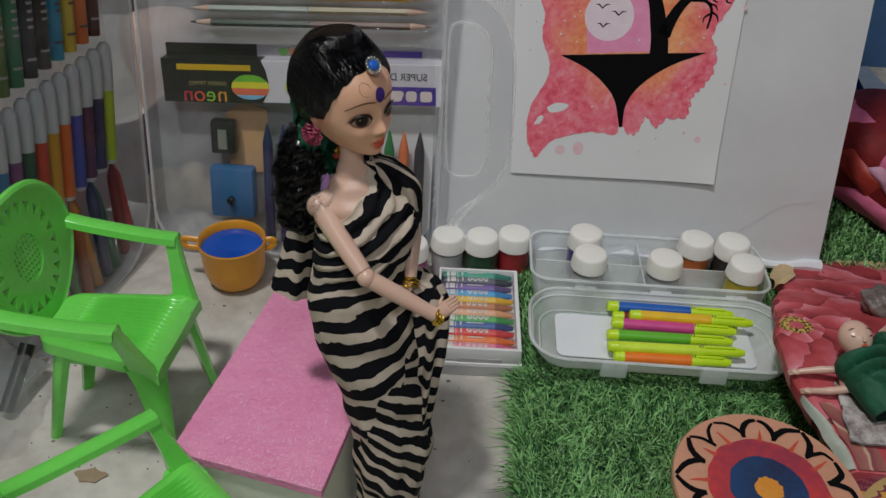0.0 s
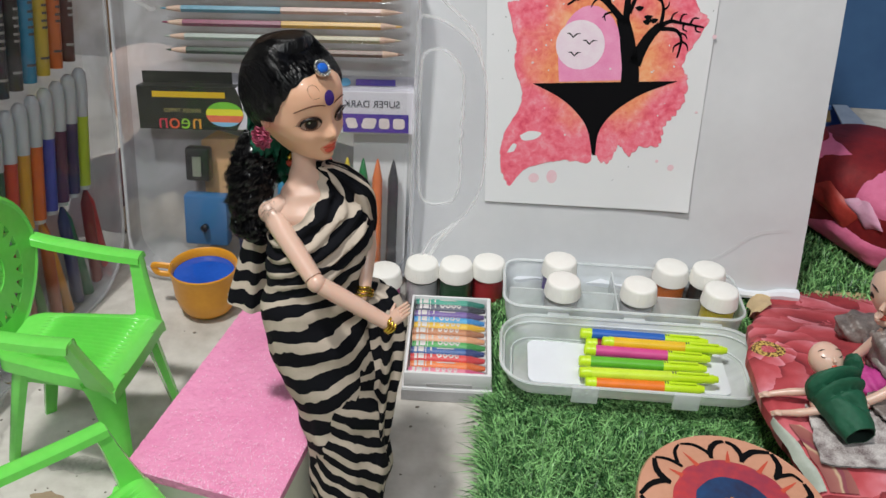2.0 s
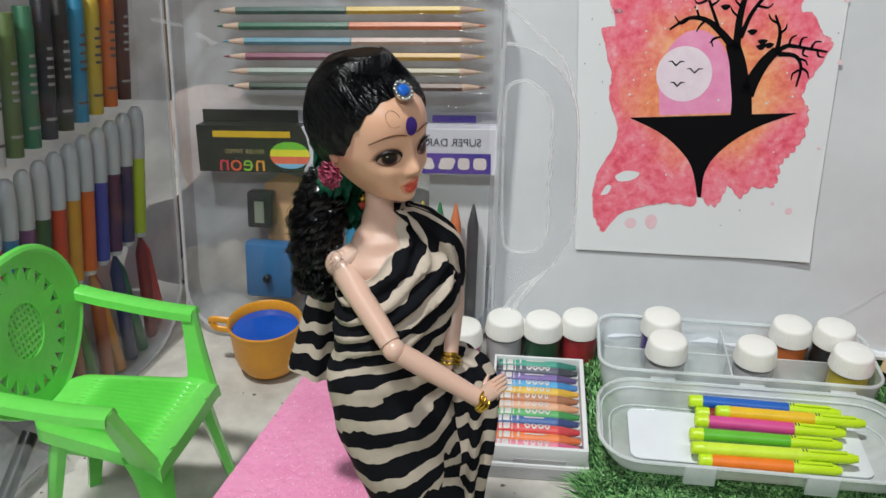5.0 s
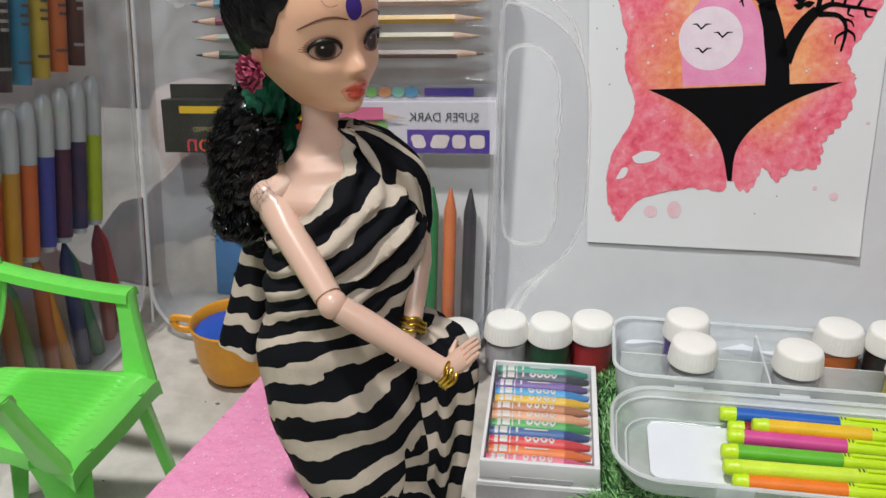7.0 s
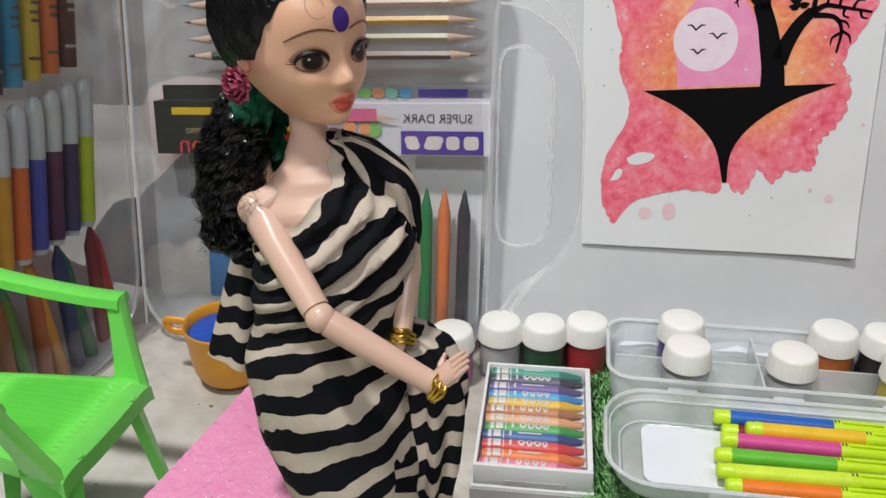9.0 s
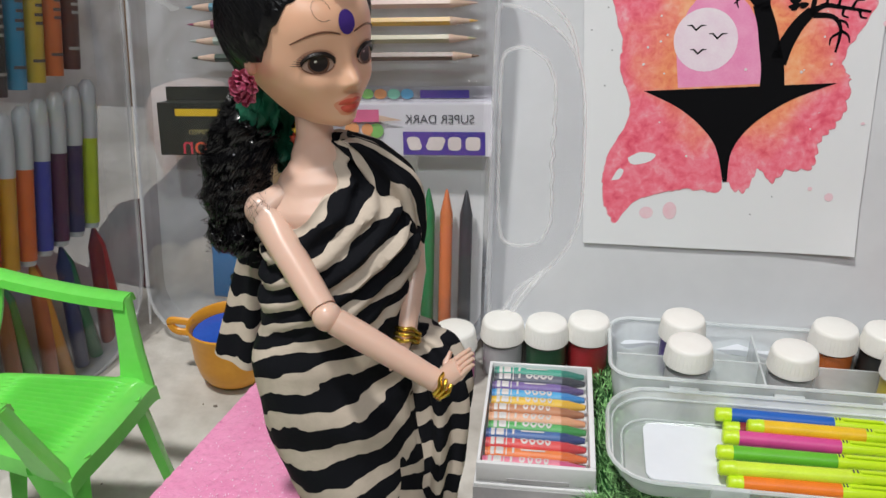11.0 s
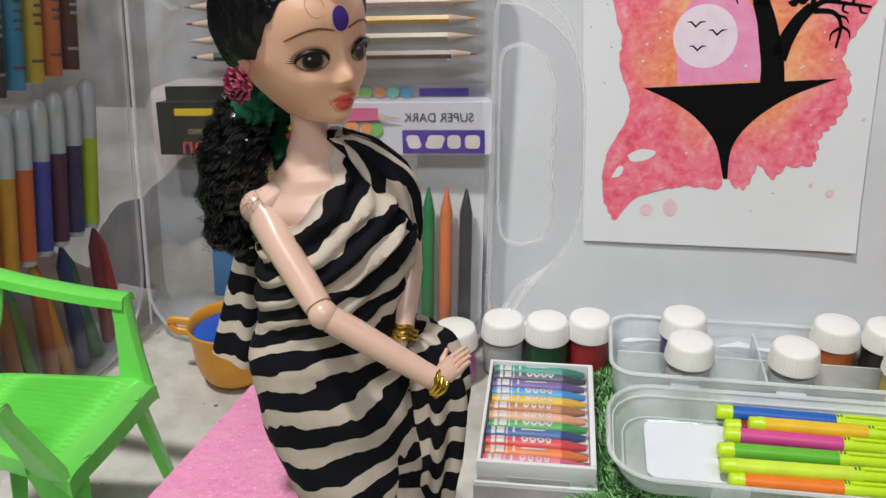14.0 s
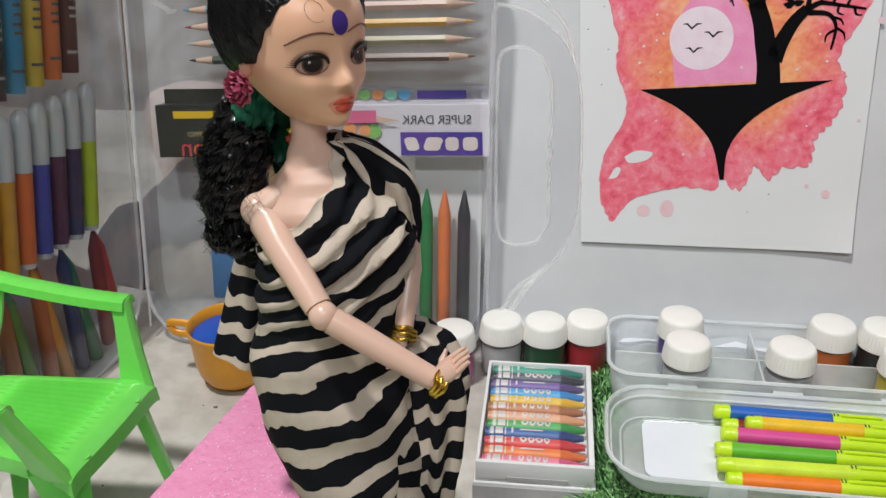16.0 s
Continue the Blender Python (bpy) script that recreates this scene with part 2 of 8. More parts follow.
def medallion_mat():
    """Maroon and gold printed cloth with ringed medallions."""
    m = mat("maroon_gold_cloth", (0.2, 0.03, 0.05), 0.75, bump=0.3, bscale=600)
    nt = m.node_tree
    r, a, obj = polar(nt, 0.2680, 0.2590)
    r2, a2, _ = polar(nt, 0.2420, 0.3080)
    n1, n2 = noise_node(nt, obj, 90, 4), noise_node(nt, obj, 420, 3)
    MA, GO, CR, OR = (0.21, 0.02, 0.06), (0.60, 0.42, 0.16), (0.72, 0.66, 0.52), (0.70, 0.36, 0.05)
    PU = (0.32, 0.10, 0.12)
    rr = math_node(nt, "ADD", r, math_node(nt, "MULTIPLY", n1, 0.0015))
    scallop = math_node(nt, "MULTIPLY", math_node(nt, "ABSOLUTE", math_node(nt, "SINE", math_node(nt, "MULTIPLY", a, 30.0))), 0.0022)
    base = ramp_node(nt, math_node(nt, "MULTIPLY", math_node(nt, "ADD", rr, scallop), 10.0), [(0.0, CR), (0.28, MA), (0.335, PU), (0.345, MA), (0.355, OR), (0.365, MA), (0.405, PU), (0.415, MA), (0.43, OR), (0.475, MA), (0.49, GO)], "CONSTANT")
    scallop2 = math_node(nt, "MULTIPLY", math_node(nt, "ABSOLUTE", math_node(nt, "SINE", math_node(nt, "MULTIPLY", a2, 14.0))), 0.0018)
    second = ramp_node(nt, math_node(nt, "MULTIPLY", math_node(nt, "ADD", r2, scallop2), 20.0), [(0.0, PU), (0.12, MA), (0.18, PU), (0.21, MA), (0.27, PU), (0.29, MA), (0.34, OR), (0.43, MA), (0.46, GO)], "CONSTANT")
    c0 = mix_node(nt, math_node(nt, "GREATER_THAN", r, 0.052), base, second)
    vo = nt.nodes.new("ShaderNodeTexVoronoi")
    vo.inputs["Scale"].default_value = 110
    nt.links.new(obj, vo.inputs["Vector"])
    curl = math_node(nt, "GREATER_THAN", math_node(nt, "SINE", math_node(nt, "MULTIPLY", vo.outputs["Distance"], 20.0)), 0.68)
    band = math_node(nt, "MULTIPLY", math_node(nt, "GREATER_THAN", r, 0.029), math_node(nt, "LESS_THAN", r, 0.042))
    inner = math_node(nt, "LESS_THAN", r, 0.024)
    c1 = mix_node(nt, math_node(nt, "MULTIPLY", curl, band), c0, (0.50, 0.24, 0.10))
    c2 = mix_node(nt, math_node(nt, "MULTIPLY", curl, inner), c1, (0.04, 0.03, 0.03))
    nt.links.new(mix_node(nt, math_node(nt, "MULTIPLY", n2, 0.30), c2, (0.16, 0.06, 0.05)), nt.nodes["Principled BSDF"].inputs["Base Color"])
    return m


MAT = {}
MAT["concrete"] = mat("concrete", (0.74, 0.71, 0.66), 0.75, (0.36, 0.33, 0.29), 9, 0.5, 0.8, 130)
MAT["plaster"] = mat("rough_plaster", (0.60, 0.58, 0.54), 0.85, (0.30, 0.28, 0.25), 45, 0.45, 1.0, 250)
MAT["grit"] = mat("dark_grit", (0.26, 0.23, 0.19), 0.9, (0.12, 0.10, 0.08), 90)
MAT["wall"] = mat("wall_paint", (0.32, 0.32, 0.32), 0.8, (0.26, 0.26, 0.26), 3, 0.5, 0.2, 60)
MAT["blue_wall"] = mat("blue_wall_paint", (0.05, 0.13, 0.28), 0.6, (0.03, 0.085, 0.20), 5, 0.5, 0.3, 50)
MAT["ceiling"] = mat("ceiling_paint", (0.75, 0.75, 0.74), 0.9)
MAT["brown_wood"] = mat("brown_wood", (0.20, 0.12, 0.06), 0.5, (0.11, 0.06, 0.03), 8, 0.6, 0.2, 90)
MAT["carton"] = mat("white_carton", (0.66, 0.67, 0.69), 0.6, (0.60, 0.61, 0.63), 10, 0.5, 0.12, 70)
MAT["paper"] = mat("drawing_paper", (0.78, 0.79, 0.80), 0.75, (0.72, 0.73, 0.75), 14, 0.5, 0.15, 500)
MAT["wash_pink"] = wash_mat()
MAT["wash_edge"] = mat("dark_pink_wash", (0.66, 0.10, 0.15), 0.7, (0.80, 0.36, 0.40), 0.03, 0.4)
MAT["wash_pale"] = mat("pale_pink_wash", (0.80, 0.50, 0.56), 0.7, (0.80, 0.64, 0.68), 0.05, 0.5)
MAT["wash_magenta"] = mat("magenta_wash", (0.86, 0.36, 0.56), 0.7, (0.80, 0.24, 0.46), 0.035, 0.45)
MAT["wash_moon"] = mat("moon_wash", (0.84, 0.74, 0.80), 0.7, (0.80, 0.64, 0.74), 0.05, 0.45)
MAT["black_paint"] = mat("black_paint", (0.004, 0.004, 0.005), 0.8, (0.006, 0.006, 0.007), 60, spec=0.06)
MAT["white_dot"] = mat("white_paint_dot", (0.85, 0.75, 0.74), 0.7)
MAT["frosted"] = clear_mat("frosted_plastic", (0.90, 0.92, 0.95), 0.60, 0.18, (0.84, 0.88, 0.94), rise="Y")
MAT["frost_side"] = clear_mat("frosted_side_plastic", (0.90, 0.92, 0.95), 0.60, 0.18, (0.84, 0.88, 0.94), rise="Z")
MAT["frost_clear"] = clear_mat("clear_frosted_plastic", (0.96, 0.96, 0.97), 0.05, 0.18, (0.95, 0.95, 0.95))
MAT["frost_line"] = clear_mat("faint_frosted_rim", (1.0, 1.0, 1.0), 0.34, 0.2, (0.97, 0.97, 0.97))
MAT["frost_edge"] = clear_mat("frosted_rim", (0.96, 0.96, 0.97), 0.45, 0.2, (0.9, 0.91, 0.93))
MAT["clear"] = clear_mat("clear_plastic", (0.98, 0.99, 0.99), 0.66, 0.12, (0.94, 0.985, 1.0), 0.18)
MAT["clear_rim"] = clear_mat("clear_plastic_rim", (0.96, 0.98, 0.98), 0.55, 0.12, (0.95, 0.98, 0.99), 0.18)
MAT["film"] = clear_mat("clear_film", (0.97, 0.97, 0.97), 0.018, 0.05)
MAT["cellophane"] = clear_mat("cellophane", (1.0, 1.0, 1.0), 0.015, 0.06)
MAT["cap"] = mat("cream_cap_plastic", (0.90, 0.89, 0.85), 0.42, (0.86, 0.84, 0.79), 60, 0.5, 0.05, 400)
MAT["green_chair"] = mat("green_toy_plastic", (0.20, 0.75, 0.12), 0.24, (0.15, 0.67, 0.09), 25, 0.5, 0.05, 250, sss=0.10, coat=0.3)
MAT["orange_cup"] = mat("orange_cup_plastic", (0.80, 0.36, 0.03), 0.35, (0.70, 0.29, 0.02), 40, 0.5, 0.05, 200)
MAT["blue_liquid"] = mat("blue_paint_water", (0.015, 0.10, 0.55), 0.08, (0.01, 0.07, 0.42), 40)
MAT["thermocol"] = mat("white_foam_block", (0.80, 0.83, 0.70), 0.7, (0.72, 0.75, 0.62), 30, 0.5, 0.25, 300)
MAT["glitter_pink"] = mat("pink_glitter_foam", (0.88, 0.36, 0.57), 0.24, (0.80, 0.26, 0.47), 60, 0.6, 1.0, 330)
MAT["skin"] = mat("doll_skin_plastic", (0.73, 0.49, 0.39), 0.30, (0.69, 0.45, 0.35), 40, 0.5, sss=0.12)
MAT["hair"] = mat("black_doll_hair", (0.004, 0.004, 0.005), 0.30, (0.002, 0.002, 0.003), 200, 0.5, 0.35, 700, spec=0.35)
MAT["saree"] = stripe_mat("striped_cloth", (0.005, 0.0055, 0.008), (0.60, 0.51, 0.42), 0.57)
MAT["gold"] = mat("gold_foil", (0.80, 0.55, 0.10), 0.25, (0.55, 0.35, 0.04), 300, 0.5, metal=1.0)
MAT["bindi"] = mat("purple_felt", (0.05, 0.015, 0.22), 0.8)
MAT["lips"] = mat("red_lip_paint", (0.74, 0.13, 0.07), 0.35, (0.50, 0.04, 0.03), 420)
MAT["curl"] = mat("black_curled_hair", (0.003, 0.003, 0.004), 0.26, (0.002, 0.002, 0.003), 200, 0.5, spec=0.7)
MAT["eye"] = mat("dark_eye_paint", (0.016, 0.011, 0.010), 0.40, spec=0.3)
MAT["eye_white"] = mat("eye_corner_paint", (0.46, 0.32, 0.26), 0.45, (0.36, 0.22, 0.16), 300)
MAT["pink_flower"] = mat("pink_resin_flower", (0.40, 0.03, 0.10), 0.35, (0.60, 0.20, 0.28), 350, 0.5)
MAT["blue_gem"] = mat("blue_gem", (0.02, 0.14, 0.62), 0.12)
MAT["silver"] = mat("silver_setting", (0.65, 0.65, 0.62), 0.3, metal=1.0)
MAT["green_ribbon"] = mat("green_ribbon", (0.0, 0.12, 0.06), 0.6, (0.0, 0.06, 0.03), 120)
MAT["grass"] = mat("artificial_grass", (0.34, 0.68, 0.25), 0.4, (0.016, 0.095, 0.022), 50, 0.7, island=1.2)
MAT["mat_base"] = mat("grass_mat_backing", (0.02, 0.05, 0.02), 0.9, (0.05, 0.07, 0.03), 80)
MAT["brown_card"] = mat("brown_cardboard", (0.40, 0.26, 0.14), 0.8, (0.32, 0.20, 0.10), 30, 0.5, 0.2, 300)
MAT["salmon"] = mat("salmon_paint", (0.64, 0.32, 0.21), 0.6, (0.55, 0.26, 0.16), 50, 0.5, 0.15, 300)
MAT["red_paint"] = mat("crimson_paint", (0.62, 0.055, 0.05), 0.45, (0.32, 0.04, 0.07), 26, 0.36, 0.15, 300)
MAT["navy_paint"] = mat("navy_paint", (0.015, 0.06, 0.17), 0.5, (0.02, 0.025, 0.07), 40, 0.4)
MAT["orange_paint"] = mat("orange_paint", (0.78, 0.33, 0.045), 0.5, (0.66, 0.24, 0.03), 90, 0.5, 0.4, 300)
MAT["white_card"] = mat("white_card", (0.80, 0.83, 0.88), 0.6, (0.76, 0.79, 0.84), 30)
MAT["grey_card"] = mat("grey_board", (0.50, 0.49, 0.50), 0.7, (0.40, 0.39, 0.40), 60)
MAT["white_board"] = mat("white_box_board", (0.82, 0.82, 0.83), 0.55, (0.76, 0.76, 0.77), 50)
MAT["neon_yellow"] = mat("fluorescent_yellow_plastic", (0.62, 0.85, 0.02), 0.35, (0.55, 0.78, 0.02), 80)
MAT["wood_tip"] = mat("bare_pencil_wood", (0.66, 0.48, 0.38), 0.7, (0.56, 0.38, 0.28), 200)
MAT["pack_black"] = mat("black_printed_card", (0.015, 0.017, 0.015), 0.35, (0.03, 0.03, 0.02), 30)
MAT["pack_white"] = mat("white_printed_card", (0.70, 0.70, 0.75), 0.35, (0.64, 0.60, 0.68), 20)
MAT["purple_label"] = mat("purple_blue_label", (0.05, 0.04, 0.30), 0.4, (0.14, 0.06, 0.36), 30, 0.4)
MAT["ink"] = mat("dark_print", (0.08, 0.08, 0.10), 0.6)
MAT["red_bag"] = mat("red_cloth", (0.26, 0.012, 0.014), 0.6, (0.12, 0.005, 0.008), 20, 0.5, 0.3, 500)
MAT["pink_bag"] = mat("pink_cloth", (0.76, 0.20, 0.36), 0.65, (0.62, 0.12, 0.24), 20, 0.5, 0.3, 500)
MAT["blue_box"] = mat("blue_printed_card", (0.13, 0.27, 0.62), 0.5, (0.09, 0.20, 0.52), 30)
MAT["sheet_red"] = petal_mat()
MAT["striped_cotton"] = mat("pale_streaked_cotton", (0.62, 0.58, 0.56), 0.7, (0.16, 0.12, 0.12), 130, 0.42, 0.3, 500)
MAT["gold_print"] = mat("gold_print", (0.48, 0.30, 0.08), 0.6, (0.3, 0.16, 0.05), 200)
MAT["maroon"] = medallion_mat()
MAT["mustard"] = mat("mustard_cloth", (0.42, 0.28, 0.10), 0.8, (0.30, 0.18, 0.07), 50, 0.5, 0.3, 700)
MAT["cream_cloth"] = mat("cream_cloth", (0.60, 0.50, 0.38), 0.8, (0.5, 0.4, 0.3), 50)
MAT["green_dress"] = mat("dark_green_cloth", (0.010, 0.11, 0.055), 0.7, (0.005, 0.06, 0.03), 40, 0.5, 0.3, 500)
MAT["brown_dress"] = mat("brown_satin", (0.10, 0.075, 0.068), 0.4, (0.30, 0.26, 0.24), 90, 0.5, 0.3, 300)
MAT["beige"] = mat("beige_plastic", (0.84, 0.60, 0.51), 0.6, (0.76, 0.52, 0.43), 15)
MAT["heap"] = mat("dark_mottled_heap", (0.13, 0.045, 0.045), 0.8, (0.015, 0.03, 0.035), 26, 0.42, 0.4, 300)
MAT["tape"] = clear_mat("clear_tape", (0.95, 0.95, 0.95), 0.35, 0.08, (0.9, 0.9, 0.9))


def colour(name, c, rough=0.4):
    """A plain coloured plastic, wax or paint, made once for each name."""
    if name not in MAT:
        MAT[name] = mat(name, c, rough, tuple(v * 0.82 for v in c), 90, 0.5, 0.06, 400)
    return MAT[name]


# ---------------------------------------------------------------- builders
def finish(bm, name, mats, smooth=40):
    me = bpy.data.meshes.new(name)
    bmesh.ops.recalc_face_normals(bm, faces=bm.faces)
    for f in bm.faces:
        f.smooth = smooth > 0
    bm.to_mesh(me)
    bm.free()
    for m in mats if isinstance(mats, (list, tuple)) else [mats]:
        me.materials.append(m)
    if smooth > 0:
        me.set_sharp_from_angle(angle=radians(smooth))
    return me


def part(name, bm, mats, parent=None, label="", m=None, smooth=40):
    ob = new(name, finish(bm, name, mats, smooth))
    if parent is not None:
        ob.parent = parent
    if m is not None:
        ob.matrix_basis = m
    if label:
        tagged(ob, label)
    return ob


def solid(name, bm, mats, label, category, group="", kind="", m=None, smooth=40):
    return tagged(part(name, bm, mats, None, "", m, smooth), label, category, group, kind)


def thing(name, label, category, group="", m=None, kind=""):
    ob = new(name)
    ob.empty_display_size = 0.01
    if m is not None:
        ob.matrix_basis = m
    return tagged(ob, label, category, group, kind)


def loft(bm, rings, mi=0, closed=True, caps=False, uvs=None):
    """Skin a list of equal rings of points; uvs gives a pair for each point."""
    vs = [[bm.verts.new(p) for p in r] for r in rings]
    n = len(rings[0])
    lay = bm.loops.layers.uv.verify() if uvs else None
    for i in range(len(rings) - 1):
        for j in range(n if closed else n - 1):
            k = (j + 1) % n
            f = bm.faces.new((vs[i][j], vs[i][k], vs[i + 1][k], vs[i + 1][j]))
            f.material_index = mi
            if uvs:
                for lp, (a, b) in zip(f.loops, ((i, j), (i, k), (i + 1, k), (i + 1, j))):
                    lp[lay].uv = uvs[a][b]
    if caps:
        for r in (vs[0], vs[-1]):
            f = bm.faces.new(r)
            f.material_index = mi
    return vs


def lathe(bm, profile, seg=24, mi=0, m=None, caps=True):
    m = m or Matrix()
    loft(bm, [[m @ Vector((r * math.cos(2 * math.pi * k / seg), r * math.sin(2 * math.pi * k / seg), z)) for k in range(seg)] for r, z in profile], mi, True, caps)


def tube(bm, pts, radii, seg=8, mi=0, flat=1.0, up=(0, 0, 1), caps=True):
    """A round or flattened bar along points."""
    pts = [Vector(p) for p in pts]
    if not isinstance(radii, (list, tuple)):
        radii = [radii] * len(pts)
    rings = []
    for i, p in enumerate(pts):
        d = (pts[min(i + 1, len(pts) - 1)] - pts[max(i - 1, 0)]).normalized()
        s = d.cross(Vector(up))
        if s.length < 1e-4:
            s = d.cross(Vector((1, 0, 0.01)))
        s.normalize()
        t = s.cross(d)
        rings.append([p + radii[i] * (math.cos(2 * math.pi * k / seg) * s + flat * math.sin(2 * math.pi * k / seg) * t) for k in range(seg)])
    loft(bm, rings, mi, True, caps)


def smooth_path(pts, n=8):
    """Points along a smooth curve through the given ones."""
    pts = [Vector(p) for p in pts]
    out = []
    for i in range(len(pts) - 1):
        p0, p1, p2, p3 = pts[max(i - 1, 0)], pts[i], pts[i + 1], pts[min(i + 2, len(pts) - 1)]
        for k in range(n):
            t = k / n
            out.append(0.5 * ((2 * p1) + (p2 - p0) * t + (2 * p0 - 5 * p1 + 4 * p2 - p3) * t * t + (3 * p1 - p0 - 3 * p2 + p3) * t ** 3))
    return out + [pts[-1]]


def interp(keys, x):
    """Smooth value between (position, value...) keys."""
    for a, b in zip(keys, keys[1:]):
        if x <= b[0]:
            t = max(0.0, min(1.0, (x - a[0]) / (b[0] - a[0])))
            t = t * t * (3 - 2 * t)
            return [u + (v - u) * t for u, v in zip(a[1:], b[1:])]
    return list(keys[-1][1:])


def box(bm, lo, hi, mi=0, bevel=0.0, m=None, seg=2):
    m = m or Matrix()
    x0, y0, z0 = lo
    x1, y1, z1 = hi
    v = [bm.verts.new((x, y, z)) for z in (z0, z1) for x, y in ((x0, y0), (x1, y0), (x1, y1), (x0, y1))]
    fs = [bm.faces.new([v[i] for i in q]) for q in ((3, 2, 1, 0), (4, 5, 6, 7), (0, 1, 5, 4), (1, 2, 6, 5), (2, 3, 7, 6), (3, 0, 4, 7))]
    new_verts = set(v)
    if bevel:
        es = list({e for f in fs for e in f.edges})
        res = bmesh.ops.bevel(bm, geom=es, offset=bevel, segments=seg, profile=0.5, affect="EDGES")
        fs = res["faces"] + [f for f in fs if f.is_valid]
        new_verts = {vv for f in fs for vv in f.verts}
        fs = list({f for vv in new_verts for f in vv.link_faces})
    for f in fs:
        f.material_index = mi
    for vv in new_verts:
        vv.co = m @ vv.co


def rounded(x0, y0, x1, y1, r, n=6):
    """Corner points of a rounded rectangle, anticlockwise."""
    out = []
    for cx, cy, a in ((x1 - r, y0 + r, -90), (x1 - r, y1 - r, 0), (x0 + r, y1 - r, 90), (x0 + r, y0 + r, 180)):
        for k in range(n + 1):
            t = radians(a + 90 * k / n)
            out.append((cx + r * math.cos(t), cy + r * math.sin(t)))
    return out


def plate(bm, loop, z0, z1, mi=0, m=None):
    """A flat slab from a closed outline."""
    m = m or Matrix()
    lo = [bm.verts.new(m @ Vector((x, y, z0))) for x, y in loop]
    hi = [bm.verts.new(m @ Vector((x, y, z1))) for x, y in loop]
    n = len(loop)
    fs = [bm.faces.new(lo[::-1]), bm.faces.new(hi)] + [bm.faces.new((lo[i], lo[(i + 1) % n], hi[(i + 1) % n], hi[i])) for i in range(n)]
    for f in fs:
        f.material_index = mi


def flat(bm, loop, z, mi=0, m=None):
    m = m or Matrix()
    f = bm.faces.new([bm.verts.new(m @ Vector((x, y, z))) for x, y in loop])
    f.material_index = mi


def stroke(bm, pts, widths, z, mi=0, m=None):
    """A painted brush stroke: a flat ribbon of changing width."""
    m = m or Matrix()
    pts = [Vector((x, y)) for x, y in pts]
    if not isinstance(widths, (list, tuple)):
        widths = [widths] * len(pts)
    a, b = [], []
    for i, p in enumerate(pts):
        d = (pts[min(i + 1, len(pts) - 1)] - pts[max(i - 1, 0)]).normalized()
        s = Vector((-d.y, d.x)) * widths[i] / 2
        a.append(bm.verts.new(m @ Vector((*(p + s), z))))
        b.append(bm.verts.new(m @ Vector((*(p - s), z))))
    for i in range(len(pts) - 1):
        f = bm.faces.new((a[i], b[i], b[i + 1], a[i + 1]))
        f.material_index = mi


def letters(body, size, mirror=True):
    """A flat mesh of a word, mirrored as it shows in the place."""
    cu = bpy.data.curves.new("lettering", "FONT")
    cu.body, cu.size, cu.align_x, cu.align_y = body, size, "CENTER", "CENTER"
    ob = bpy.data.objects.new("lettering", cu)
    scene.collection.objects.link(ob)
    bpy.context.view_layer.update()
    me = bpy.data.meshes.new_from_object(ob.evaluated_get(bpy.context.evaluated_depsgraph_get()))
    bpy.data.objects.remove(ob)
    bm = bmesh.new()
    bm.from_mesh(me)
    if mirror:
        for v in bm.verts:
            v.co.x = -v.co.x
    return bm


def frame_of(origin, u, v):
    """A matrix whose x, y and z axes are u, v and u x v."""
    u, v = Vector(u).normalized(), Vector(v).normalized()
    n = u.cross(v).normalized()
    v = n.cross(u)
    return Matrix(((u.x, v.x, n.x, origin[0]), (u.y, v.y, n.y, origin[1]), (u.z, v.z, n.z, origin[2]), (0, 0, 0, 1)))


